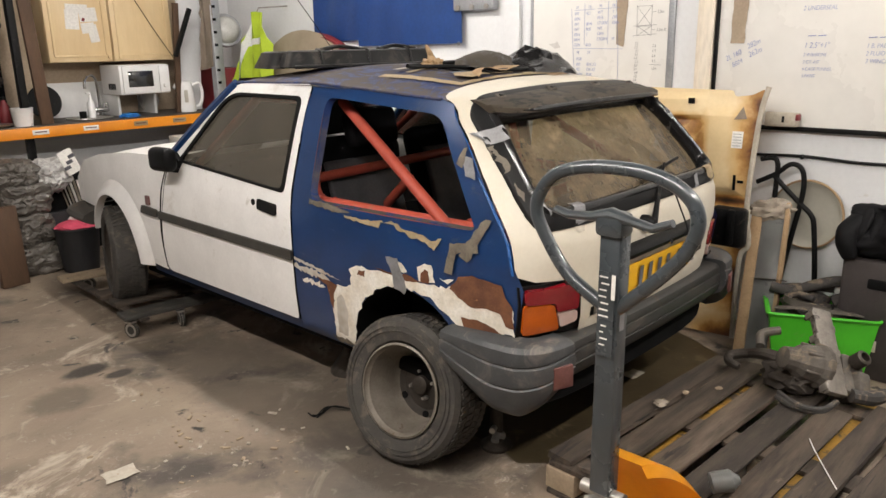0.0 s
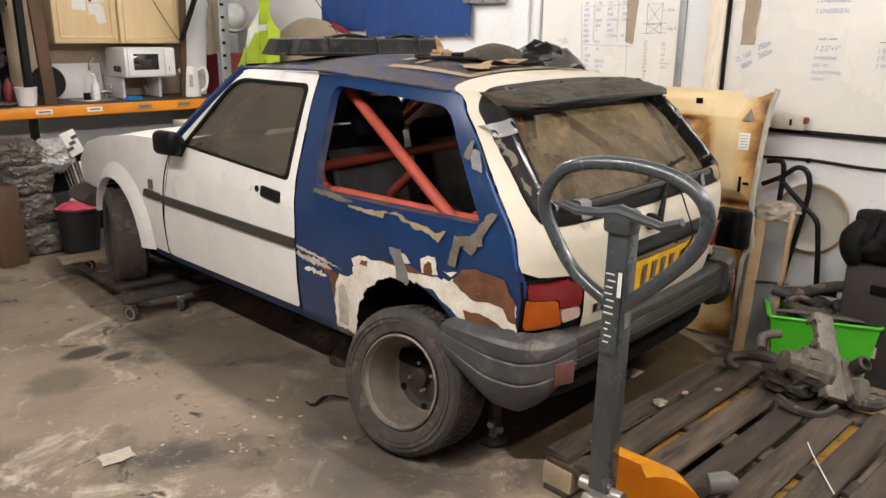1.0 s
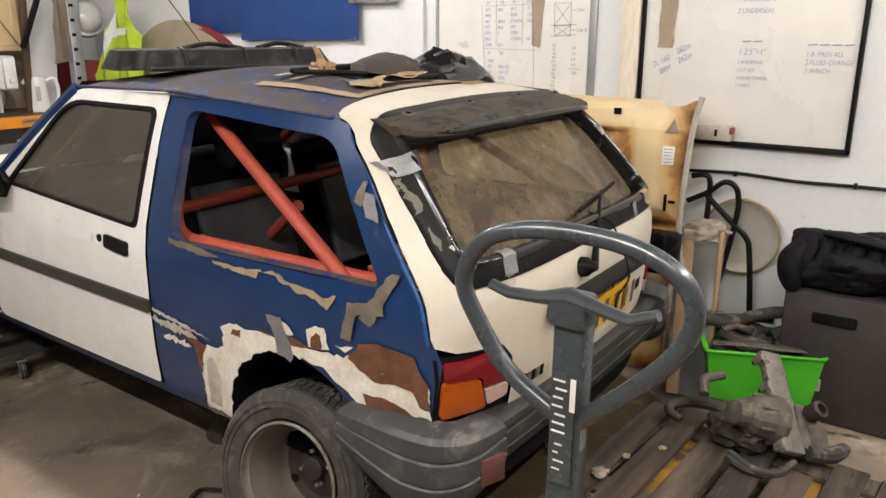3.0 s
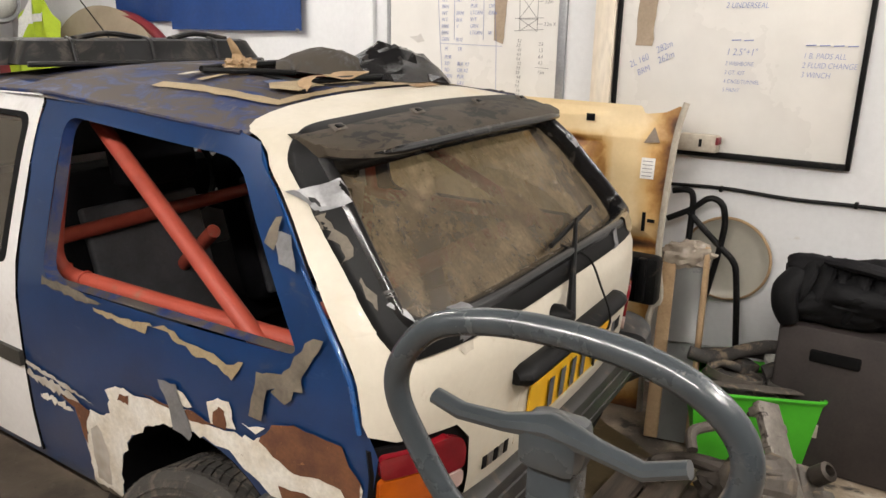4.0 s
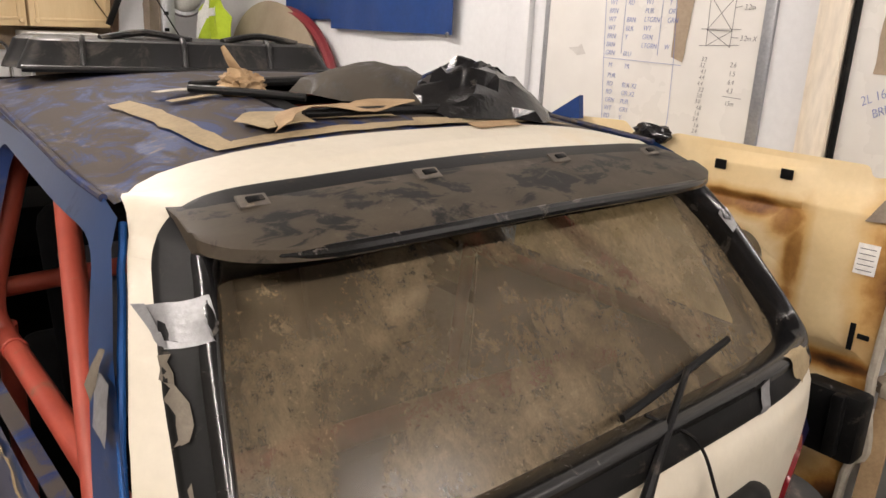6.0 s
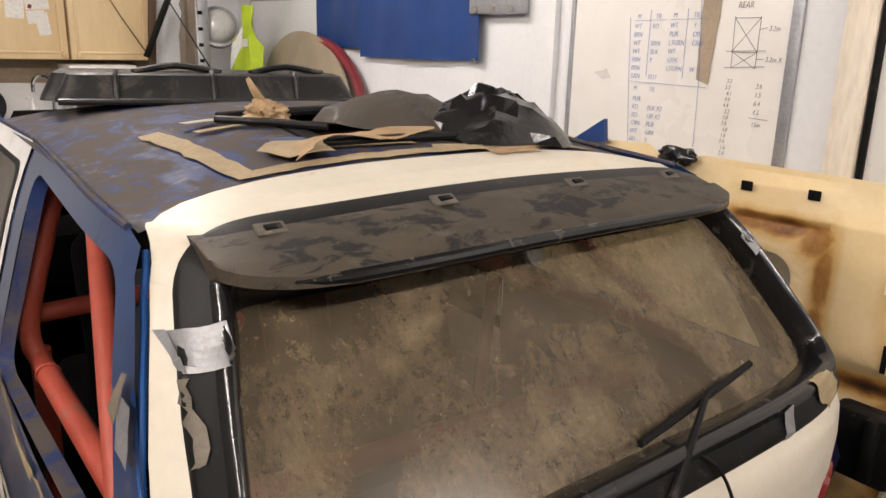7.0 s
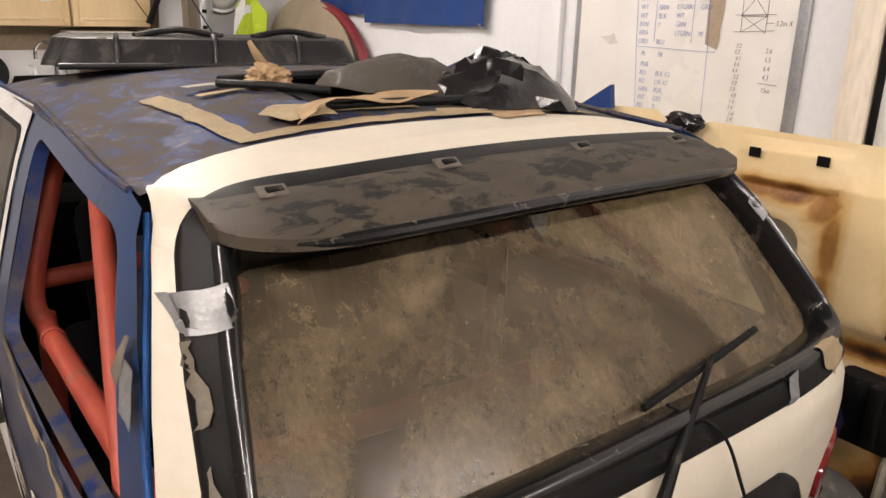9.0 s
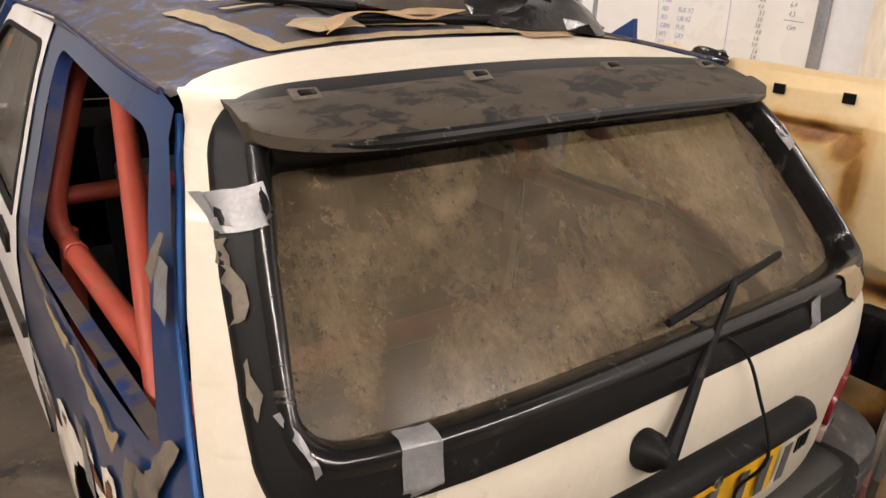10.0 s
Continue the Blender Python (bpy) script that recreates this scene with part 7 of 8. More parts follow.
# ---- on the roof ----
def roof_things():
    t = thing("plastic_tray", "black moulded plastic tray upside down on the roof", "tray", (-0.15, 1.32, 1.385))
    def tray(x0, x1, y0, y1, z0, h, seed):
        bm = bmesh.new()
        rings = []
        for k, (inset, z) in enumerate(((0.0, 0.0), (0.004, 0.012), (0.018, h * 0.55), (0.030, h * 0.92), (0.045, h), (0.10, h - 0.004))):
            o = rounded([(x0 + inset, y0 + inset), (x1 - inset, y0 + inset), (x1 - inset, y1 - inset), (x0 + inset, y1 - inset)], 0.05, 6)
            rings.append([bm.verts.new((x, y, z0 + z + 0.0 * seed)) for x, y in o])
        n = len(rings[0])
        for u, v in zip(rings, rings[1:]):
            for i in range(n):
                bm.faces.new((u[i], u[(i + 1) % n], v[(i + 1) % n], v[i]))
        bm.faces.new(rings[-1])
        return bm
    turn = pose(-0.115, 1.34, 0, 0, 0, -15)

    def turned(bm):
        bmesh.ops.transform(bm, matrix=turn, verts=bm.verts)
        return bm
    part("tray_body", turned(tray(-0.385, 0.365, -0.11, 0.12, 1.392, 0.070, 0)), "tray", t)
    part("tray_flange", turned(tray(-0.43, 0.30, 0.04, 0.30, 1.385, 0.074, 1)), "tray", t)
    part("tray_lip", turned(T([(-0.37, -0.112, 1.394), (0.35, -0.112, 1.394), (0.368, -0.09, 1.394), (0.368, 0.10, 1.394)], 0.008, 8)), "tray", t)
    for x in (-0.24, -0.01, 0.20):
        part("tray_rib", turned(T([(x, -0.108, 1.398), (x, -0.098, 1.428), (x, -0.084, 1.456), (x, -0.04, 1.464)], 0.007, 8, n=3)), "tray", t)
    for x0, x1 in ((-0.20, 0.02), (0.10, 0.30)):
        part("tray_ridge", turned(T([(x0, 0.03, 1.460), ((x0 + x1) / 2, 0.06, 1.476), (x1, 0.03, 1.460)], 0.015, 8, n=5, flat=0.6)), "tray", t)
    def heap(c, r, peak, h, fold, seed, rings=9, spokes=22):
        """Thin film thrown in a heap: a leaning tent with sharp folds and a ragged skirt."""
        bm, rows, rnd = bmesh.new(), [], random.Random(int(seed * 10))
        for i in range(rings + 1):
            q = i / rings
            row = []
            for k in range(spokes):
                a = math.tau * (k + 0.5 * (i % 2) + rnd.uniform(-0.3, 0.3)) / spokes
                edge = 1 + 0.22 * noise.noise((math.cos(a) * 1.7 + seed, math.sin(a) * 1.7, seed)) + (rnd.uniform(-0.14, 0.10) if i == rings else 0)
                u = q + (rnd.uniform(-0.3, 0.3) / rings if 0 < i < rings else 0)
                x = c[0] + peak[0] * (1 - u) + r[0] * edge * u * math.cos(a)
                y = c[1] + peak[1] * (1 - u) + r[1] * edge * u * math.sin(a)
                p = Vector((x * 6.5 + seed, y * 6.5, seed))
                ridge = 1 - 2 * abs(noise.noise(p + 0.6 * noise.noise_vector(p * 0.7)))
                z = h * (1 - u) ** 0.85 * (1 + fold * (ridge - 0.35)) + (0.18 * fold * h * (ridge + rnd.uniform(-0.8, 0.8)) if 0 < i else 0) * math.sin(math.pi * min(1, 0.15 + u)) + 0.012 * (1 - q ** 6)
                row.append(bm.verts.new((x, y, roof_z(max(-0.55, min(0.55, x)), y) + 0.008 + max(0.0, z))))
            rows.append(row)
        top = sum((v.co for v in rows[0]), Vector()) / spokes
        for v in rows[0]:
            v.co = top
        for i, (u, v) in enumerate(zip(rows, rows[1:])):
            for k in range(spokes):
                n = (k + 1) % spokes
                for tri in (((u[k], v[k], v[n]), (u[k], v[n], u[n])) if i % 2 else ((u[k], v[k], u[n]), (v[k], v[n], u[n]))):
                    bm.faces.new(tri)
        bmesh.ops.remove_doubles(bm, verts=bm.verts, dist=1e-5)
        return bm
    solo("bin_bag", heap((0.07, 0.73), (0.20, 0.13), (0.03, 0.05), 0.046, 0.35, 3.1, 6, 15), "bag_dusty", "dusty black bin bag bunched on the roof", "bin bag", smooth=22)
    solo("bin_bag", heap((0.26, 0.60), (0.21, 0.15), (0.075, 0.05), 0.060, 1.1, 7.7, 10, 24), "bag", "shiny crumpled black bin bag on the roof", "bin bag", smooth=20)
    solo("rag", crumple((-0.205, 0.80, 1.398), (0.042, 0.035, 0.03), 31, 0.6, 3.0, 4, 1.376), "brown_paper", "knotted brown paper rag on the roof", "rag")
    solo("rag", T([(-0.21, 0.80, 1.42), (-0.235, 0.79, 1.45), (-0.245, 0.80, 1.475)], [0.016, 0.012, 0.006], 8, n=4, flat=0.4), "brown_paper", "twisted end of brown paper on the roof", "rag")
    def strip(pts, mat, name, label, seed, lift=0.012, wave=0.012):
        solo(name, sheet(ragged(pts, 0.004, 0.02, seed), lambda x, y: (x, y, roof_z(x, y) + lift + wave * (1 + math.sin(x * 23 + seed) * math.cos(y * 19))), (), 0.025, 0.001), mat, label, "paper scrap", "scraps on the roof")
    strip([(-0.30, 0.47), (-0.20, 0.53), (0.04, 0.545), (0.06, 0.60), (-0.10, 0.575), (-0.27, 0.535)], "brown_paper", "paper_strip", "torn strip of brown paper on the roof", 3)
    strip([(-0.30, 0.50), (-0.22, 0.49), (-0.20, 0.58), (-0.28, 0.62), (-0.33, 0.57)], "tape_buff", "paper_strip", "curled masking paper on the roof", 4, 0.008, 0.006)
    strip([(0.10, 0.42), (0.22, 0.43), (0.23, 0.465), (0.10, 0.46)], "brown_paper", "paper_strip", "flat scrap of brown paper on the roof", 6, 0.005, 0.002)
    strip([(-0.36, 0.84), (-0.26, 0.86), (-0.26, 0.885), (-0.37, 0.865)], "paper_dirty", "paper_strip", "torn pale paper on the roof", 7, 0.005, 0.006)
    strip([(-0.28, 0.60), (-0.18, 0.60), (-0.17, 0.64), (-0.27, 0.65)], "blue", "paper_strip", "blue flake of paint film on the roof", 9, 0.005, 0.002)
    solo("roof_strip", T([(-0.30, 0.84, 1.392), (-0.22, 0.74, 1.392), (-0.14, 0.66, 1.388)], 0.008, 8, n=3), "black", "black rubber seal strip lying on the roof", "seal strip")
    solo("roof_strip", T([(-0.29, 0.86, 1.394), (-0.05, 0.875, 1.40), (0.20, 0.88, 1.40)], 0.010, 8, n=3), "black", "black rubber seal strip lying on the roof", "seal strip")
    solo("roof_strip", T([(-0.20, 0.56, 1.372), (0.10, 0.55, 1.372), (0.40, 0.56, 1.362)], 0.009, 8, n=3), "black", "black rubber seal strip lying on the roof", "seal strip")
    solo("aerial", T([(0.05, 1.66, 1.365), (-0.05, 1.78, 1.60), (-0.16, 1.92, 1.86)], 0.0022, 6), "black", "thin black car aerial rising from the roof", "aerial")


roof_things()


# ---- under and round the car ----
def floor_things():
    d = thing("wheel_dolly", "dark wooden dolly on steel castors under the front wheel", "dolly", (-0.65, 2.8, 0))
    for y, x0, x1, mt in ((2.40, -0.93, -0.33, "trim"), (2.66, -0.86, -0.38, "wood"), (2.86, -0.86, -0.38, "wood"), (3.36, -0.88, -0.42, "wood_pale")):
        part("dolly_board", B(((x0 + x1) / 2, y, 0.118), (x1 - x0, 0.13, 0.024), (0, 0, -6), 0.004), mt, d)
    for x in (-0.82, -0.46):
        part("dolly_rail", B((x, 2.88, 0.100), (0.05, 1.08, 0.014), (0, 0, -2), 0.003), "wood", d)
    for x, y, a in ((-0.89, 2.40, 20), (-0.63, 2.36, -15), (-0.70, 3.42, 40), (-0.42, 3.40, 10)):
        cst = part("castor", T([Matrix.Rotation(radians(a), 3, "Z") @ Vector((s * 0.011, 0, 0)) + Vector((x, y, 0.044)) for s in (-1, 1)], 0.043, 20), "trim", d, "small swivel castor")
        part("castor_fork", B((x, y, 0.090), (0.045, 0.05, 0.012), (0, 0, a), 0.004), "steel", cst)
        part("castor_tread", T([Vector((x, y, 0.044)) + Matrix.Rotation(radians(a), 3, "Z") @ Vector((0, 0.030 * math.cos(b), 0.030 * math.sin(b))) for b in np.linspace(0, math.tau, 24)[:-1]], 0.0135, 8, True), "steel", cst)
    j = thing("axle_stand", "small rusty axle stand under the tail", "axle stand", (-0.50, 0.24, 0))
    part("stand_base", L([(0.0, 0.0), (0.06, 0.0), (0.062, 0.012), (0.03, 0.03), (0.024, 0.10), (0.022, 0.30), (0.03, 0.305), (0, 0.31)], pose(-0.48, 0.24, 0), 20), "hub", j)
    part("stand_pin", T([(-0.53, 0.22, 0.09), (-0.44, 0.26, 0.085)], 0.012, 10), "steel", j)
    part("stand_collar", T([(-0.52, 0.215, 0.045), (-0.50, 0.225, 0.06), (-0.47, 0.215, 0.05)], 0.016, 8), "steel", j)
    for s in (1,):
        k = thing("axle_stand", "rusty axle stand under the sill", "axle stand", (0.45, 1.1, 0))
        part("stand_base", L([(0.0, 0.0), (0.09, 0.0), (0.09, 0.012), (0.03, 0.10), (0.024, 0.265), (0, 0.268)], pose(0.45, 1.1, 0), 20), "hub", k)
        k = thing("axle_stand", "rusty axle stand under the sill", "axle stand", (-0.40, 1.2, 0))
        part("stand_base", L([(0.0, 0.0), (0.09, 0.0), (0.09, 0.012), (0.03, 0.10), (0.024, 0.265), (0, 0.268)], pose(-0.40, 1.2, 0), 20), "hub", k)
    c = thing("loose_connector", "white plastic connector with cut wires on the floor", "connector", (-0.66, 0.84, 0))
    part("connector_body", B((-0.66, 0.83, 0.022), (0.03, 0.085, 0.036), (0, 0, -35), 0.005), "white_plastic", c)
    for i in range(3):
        part("wire", T([(-0.67, 0.87, 0.015), (-0.72, 0.92 + 0.02 * i, 0.03 - 0.008 * i), (-0.76 - 0.02 * i, 0.94, 0.008), (-0.80, 0.93 + 0.03 * i, 0.006)], 0.003, 6, n=5), "black", c)
    def flake(x, y, s, mat, label, seed, name="paper_scrap"):
        solo(name, sheet(ragged([(x - s, y - s * 0.6), (x + s * 0.9, y - s * 0.7), (x + s, y + s * 0.6), (x - s * 0.8, y + s * 0.7)], s * 0.08, s * 0.5, seed), lambda u, v: (u, v, 0.003 + 0.004 * math.sin(u * 60 + seed) ** 2), (), 0.03, 0.001), mat, label, "paper scrap", "scraps on the floor")
    solo("oil_stain", sheet(ragged([(-0.52, 0.10), (-0.30, -0.16), (0.30, -0.20), (0.85, -0.12), (1.02, 0.25), (0.80, 0.85), (0.10, 1.05), (-0.40, 0.80)], 0.05, 0.09, 44), lambda x, y: (x, y, 0.004), (), 0.3), "oil", "oily brown stain soaked into the concrete floor", "stain", kind="structure")
    flake(-1.535, 1.125, 0.062, "paper_dirty", "dirty paper scrap trodden on the floor", 1)
    flake(0.42, 0.175, 0.05, "paper_dirty", "pale paper scrap on the floor", 2)
    rnd = random.Random(12)
    for i in range(46):
        x, y = rnd.gauss(-1.15, 0.16), rnd.gauss(1.02, 0.28)
        s = rnd.uniform(0.004, 0.014)
        solo("wood_chip", B((x, y, s * 0.3), (s * rnd.uniform(1, 3), s, s * 0.5), (0, 0, rnd.uniform(0, 180)), s * 0.12, 1), "wood_pale" if i % 3 else "paper_dirty", "small pale chip of wood on the floor", "debris", "chips on the floor")
    solo("loose_wire", T([(0.18, 0.10, 0.006), (0.22, 0.16, 0.05), (0.15, 0.2, 0.12), (0.12, 0.14, 0.2)], 0.004, 6, n=6), "black", "loose black wire hanging under the tail", "wire")


floor_things()


# ---- the worktop along the north wall ----
def north_side():
    w = thing("worktop", "dark worktop on an orange racking beam", "worktop", (0, 4.65, 0))
    part("top", B((0.0, 4.66, 0.952), (1.95, 0.56, 0.035), bevel=0.004), "worktop", w)
    beam = part("beam", B((0.0, 4.365, 0.925), (1.95, 0.045, 0.075), bevel=0.006), "orange", w, "orange painted racking beam")
    for x in (-0.53, -0.18, 0.20, 0.52):
        lb = part("beam_label", B((x, 4.340, 0.928), (0.11, 0.004, 0.034), bevel=0.001), "paper" if x < 0.1 else "tape_buff", beam)
        part("label_bar", B((x, 4.337, 0.930), (0.08, 0.002, 0.008), bevel=0), "reflector", lb)
    for x in (0.93,):
        u = thing("rack_upright", "perforated pale steel racking upright", "racking", (x, 4.36, 0))
        part("upright_post", B((x, 4.38, 1.2), (0.085, 0.07, 2.4), bevel=0.006), "alu", u)
        for i in range(18):
            part("upright_slot", B((x - 0.015, 4.343, 0.60 + i * 0.10), (0.03, 0.004, 0.022), bevel=0.003), "dark", u)
    k = thing("rack_upright", "dark racking post behind a brown board", "racking", (-0.52, 4.42, 0))
    part("upright_post", B((-0.585, 4.42, 1.2), (0.05, 0.06, 2.4), bevel=0.006), "black", k)
    solo("brown_board", B((-0.47, 4.44, 1.60), (0.085, 0.035, 1.26), (0, -2.5, 0), 0.004), "ply", "tall brown timber board standing on the worktop", "board")
    part_panel = solo("wall_lining", B((0.15, 4.94, 1.45), (1.6, 0.02, 0.96), bevel=0), "wall_tan", "bare tan plasterboard behind the cupboards", "wall lining", kind="structure")
    # cupboards
    for x0, x1, pinned in ((-0.30, 0.175, True), (0.185, 0.68, False)):
        c = thing("wall_cupboard", "cream wall cupboard with a panelled door", "cupboard", ((x0 + x1) / 2, 4.78, 1.39), "wall cupboards")
        part("carcass", B(((x0 + x1) / 2, 4.79, 1.76), (x1 - x0 - 0.004, 0.29, 0.74), bevel=0.003), "cupboard", c)
        dr = part("door", B(((x0 + x1) / 2, 4.632, 1.76), (x1 - x0 - 0.006, 0.02, 0.735), bevel=0.004), "cupboard", c)
        cx = (x0 + x1) / 2
        for a, b, s, t in ((cx, 1.435, x1 - x0 - 0.09, 0.016), (cx - (x1 - x0 - 0.09) / 2, 1.78, 0.016, 0.69), (cx + (x1 - x0 - 0.09) / 2, 1.78, 0.016, 0.69)):
            part("moulding", B((a, 4.619, b), (s, 0.012, t), bevel=0.004), "cupboard", dr)
        kx = x1 - 0.035 if pinned else x0 + 0.04
        part("knob", L([(0.006, 0), (0.006, 0.012), (0.015, 0.02), (0.014, 0.028), (0, 0.032)], Matrix.Translation((kx, 4.622, 1.425)) @ Matrix.Rotation(radians(90), 4, "X"), 16), "cupboard", dr)
        if pinned:
            for i, (px, pz, sx, sz, r) in enumerate(((-0.10, 1.70, 0.10, 0.14, 3), (0.02, 1.735, 0.13, 0.10, -4), (0.01, 1.64, 0.10, 0.075, -6), (0.045, 1.60, 0.07, 0.13, -8), (-0.06, 1.78, 0.16, 0.06, 2))):
                part("note", B((px, 4.6195 - 0.0012 * i, pz), (sx, 0.001, sz), (0, r, 0), 0), "paper", dr, "white paper note")
            part("note_pin", B((-0.02, 4.612, 1.70), (0.02, 0.002, 0.024), (0, 20, 0), 0), "red", dr)
    solo("hanging_wire", T([(0.33, 4.60, 1.95), (0.50, 4.59, 1.65), (0.68, 4.6, 1.38)], 0.003, 6, n=4), "black", "thin dark wire strung across the cupboard", "wire")
    # microwave on the wall bracket
    m = thing("microwave", "white microwave oven on a bracket under the cupboard", "microwave", (0.32, 4.62, 1.13))
    part("oven_body", B((0.335, 4.64, 1.25), (0.40, 0.34, 0.225), bevel=0.008), "white_plastic", m)
    part("oven_door", B((0.30, 4.462, 1.25), (0.29, 0.02, 0.21), bevel=0.006), "white_plastic", m)
    part("oven_window", B((0.295, 4.450, 1.255), (0.20, 0.006, 0.12), bevel=0.004), "dark_glass", m)
    part("control_panel", B((0.492, 4.462, 1.25), (0.082, 0.02, 0.21), bevel=0.006), "white_plastic", m)
    for z in (1.20,):
        part("control_knob", L([(0.018, 0), (0.016, 0.016), (0, 0.017)], Matrix.Translation((0.492, 4.452, z)) @ Matrix.Rotation(radians(90), 4, "X"), 18), "white_plastic", m)
    for i in range(5):
        part("vent_slot", B((0.133, 4.56 + 0.026 * i, 1.20), (0.006, 0.012, 0.045), bevel=0.002), "dark", m)
    for x in (0.18, 0.48):
        part("bracket_leg", B((x, 4.78, 1.05), (0.02, 0.30, 0.16), bevel=0.003), "white_plastic", m)
    # kettle
    k = thing("kettle", "white plastic jug kettle on the worktop", "kettle", (0.70, 4.52, 0.97))
    part("jug", L([(0.0, 0.0), (0.075, 0.0), (0.078, 0.02), (0.068, 0.14), (0.060, 0.225), (0.05, 0.245), (0.0, 0.25)], pose(0.69, 4.52, 0.972), 28), "white_plastic", k)
    part("kettle_handle", T([(0.745, 4.50, 1.18), (0.80, 4.485, 1.20), (0.82, 4.48, 1.12), (0.80, 4.485, 1.03), (0.755, 4.50, 1.01)], 0.013, 10, n=4), "white_plastic", k)
    part("water_gauge", B((0.66, 4.452, 1.10), (0.03, 0.012, 0.10), (0, 0, -20), 0.006), "dish", k)
    part("spout", B((0.625, 4.53, 1.175), (0.05, 0.05, 0.05), (0, 30, 0), 0.012), "white_plastic", k)
    # sink tap, bottles, cloth and the rest
    s = thing("sink", "small steel sink with a swan-neck mixer tap", "sink", (-0.05, 4.7, 0.97))
    part("basin_rim", T([(-0.06 + 0.17 * math.cos(a), 4.64 + 0.11 * math.sin(a), 0.973) for a in np.linspace(0, math.tau, 32)[:-1]], 0.008, 8, True), "steel", s)
    part("basin", L([(0.0, 0.0), (0.12, 0.002), (0.155, 0.003)], pose(-0.06, 4.64, 0.9705), 28), "steel", s)
    part("tap_neck", T([(0.085, 4.78, 0.97), (0.085, 4.78, 1.20), (0.06, 4.76, 1.275), (0.01, 4.74, 1.29), (-0.03, 4.72, 1.25), (-0.035, 4.72, 1.19)], 0.011, 10, n=5), "chrome", s)
    part("tap_body", B((0.085, 4.78, 1.02), (0.14, 0.05, 0.04), bevel=0.012), "chrome", s)
    for x in (0.03, 0.14):
        part("tap_handle", L([(0.014, 0), (0.018, 0.03), (0.01, 0.045), (0, 0.046)], pose(x, 4.78, 1.03), 14), "chrome", s)
    solo("splash_sheet", B((-0.02, 4.925, 1.10), (0.48, 0.008, 0.27), (0, 0, 0), 0.002), "white_plastic", "white splash board behind the sink", "splash board")
    b = thing("soap_bottle", "white plastic pump bottle beside the sink", "bottle", (-0.06, 4.60, 0.97))
    part("bottle", L([(0, 0), (0.028, 0), (0.030, 0.01), (0.029, 0.12), (0.012, 0.145), (0.010, 0.17), (0, 0.17)], pose(-0.07, 4.56, 0.97), 20), "white_plastic", b)
    part("pump_head", T([(-0.07, 4.56, 1.14), (-0.07, 4.56, 1.165), (-0.10, 4.55, 1.165)], 0.008, 8), "white_plastic", b)
    solo("brush_pot", L([(0, 0), (0.025, 0), (0.026, 0.06), (0.022, 0.06), (0.02, 0.01), (0, 0.01)], pose(-0.13, 4.58, 0.97), 16), "black", "small black pot beside the sink", "pot")
    solo("blue_glove", crumple((0.17, 4.46, 0.98), (0.07, 0.04, 0.018), 17, 0.6, 2.6, 4, 0.971), "blue_plastic", "crumpled blue glove on the worktop", "glove")
    cb = thing("white_tub", "white plastic paint tub on the worktop", "tub", (-0.60, 4.42, 0.97))
    part("tub_body", L([(0, 0), (0.06, 0), (0.072, 0.12), (0.076, 0.125), (0.070, 0.128), (0.06, 0.02), (0, 0.02)], pose(-0.60, 4.44, 0.971), 24), "white_plastic", cb)
    solo("steel_plate", L([(0, 0.0), (0.07, 0.0), (0.11, 0.018), (0.112, 0.022), (0.07, 0.006), (0, 0.006)], pose(-0.76, 4.48, 0.971), 28), "steel", "steel dish on the worktop", "dish")
    solo("black_pan", L([(0, 0.0), (0.10, 0.0), (0.125, 0.02), (0.12, 0.025), (0, 0.012)], pose(-0.30, 4.86, 1.10, 78, 0, 0), 30), "black", "black pan leaning against the wall", "pan")
    solo("frying_pan", L([(0, 0.0), (0.075, 0.0), (0.09, 0.03), (0.085, 0.03), (0, 0.008)], pose(0.52, 4.86, 1.06, 80, 0, 0), 30), "steel", "steel pan leaning against the wall", "pan")
    for i, (x, y, h, mt) in enumerate(((-0.66, 4.60, 0.20, "red"), (-0.72, 4.66, 0.24, "trim"), (-0.62, 4.70, 0.17, "tub_dark"), (-0.80, 4.62, 0.15, "cast"), (-0.86, 4.55, 0.22, "black"))):
        q = thing("oil_bottle", "dark oily bottle among the clutter on the worktop", "bottle", (x, y, 0.97), "bottles on the worktop")
        part("bottle", L([(0, 0), (0.035, 0), (0.037, 0.01), (0.036, h * 0.65), (0.014, h * 0.85), (0.013, h * 0.92), (0, h * 0.92)], pose(x, y, 0.971), 16), mt, q)
        part("cap", L([(0.016, h * 0.90), (0.016, h), (0, h)], pose(x, y, 0.971), 12), "black", q)
    for i, (x, z) in enumerate(((-0.72, 1.30), (-0.78, 1.50), (-0.70, 1.66), (-0.82, 1.75))):
        solo("hanging_part", crumple((x, 4.72, z), (0.10, 0.14, 0.09), 40 + i, 0.5, 2.2, 4), "trim" if i % 2 else "rubber", "dark oily part hung on the rack", "car part", "parts hung on the rack")
    solo("hanging_rod", T([(-0.76, 4.66, 1.95), (-0.76, 4.66, 0.97)], 0.03, 10), "rubber", "black rod standing on the worktop", "rod")
    solo("backing_board", B((-0.86, 4.90, 1.5), (0.62, 0.03, 1.1), bevel=0.003), "dark", "dark backing board of the rack", "board")
    # beside the racking
    part("brace", B((0.665, 4.42, 1.60), (0.035, 0.03, 0.40), (0, 24, 0), 0.004), "black", u, "short black steel brace")
    # dark strip put where the shaded gap between cupboard and white board is
    solo("strap_bar", B((0.64, 4.50, 1.40), (0.045, 0.03, 0.86), (0, 4, 0), 0.004), "ply", "dark brown strip standing in for the gap by the cupboard", "bar")
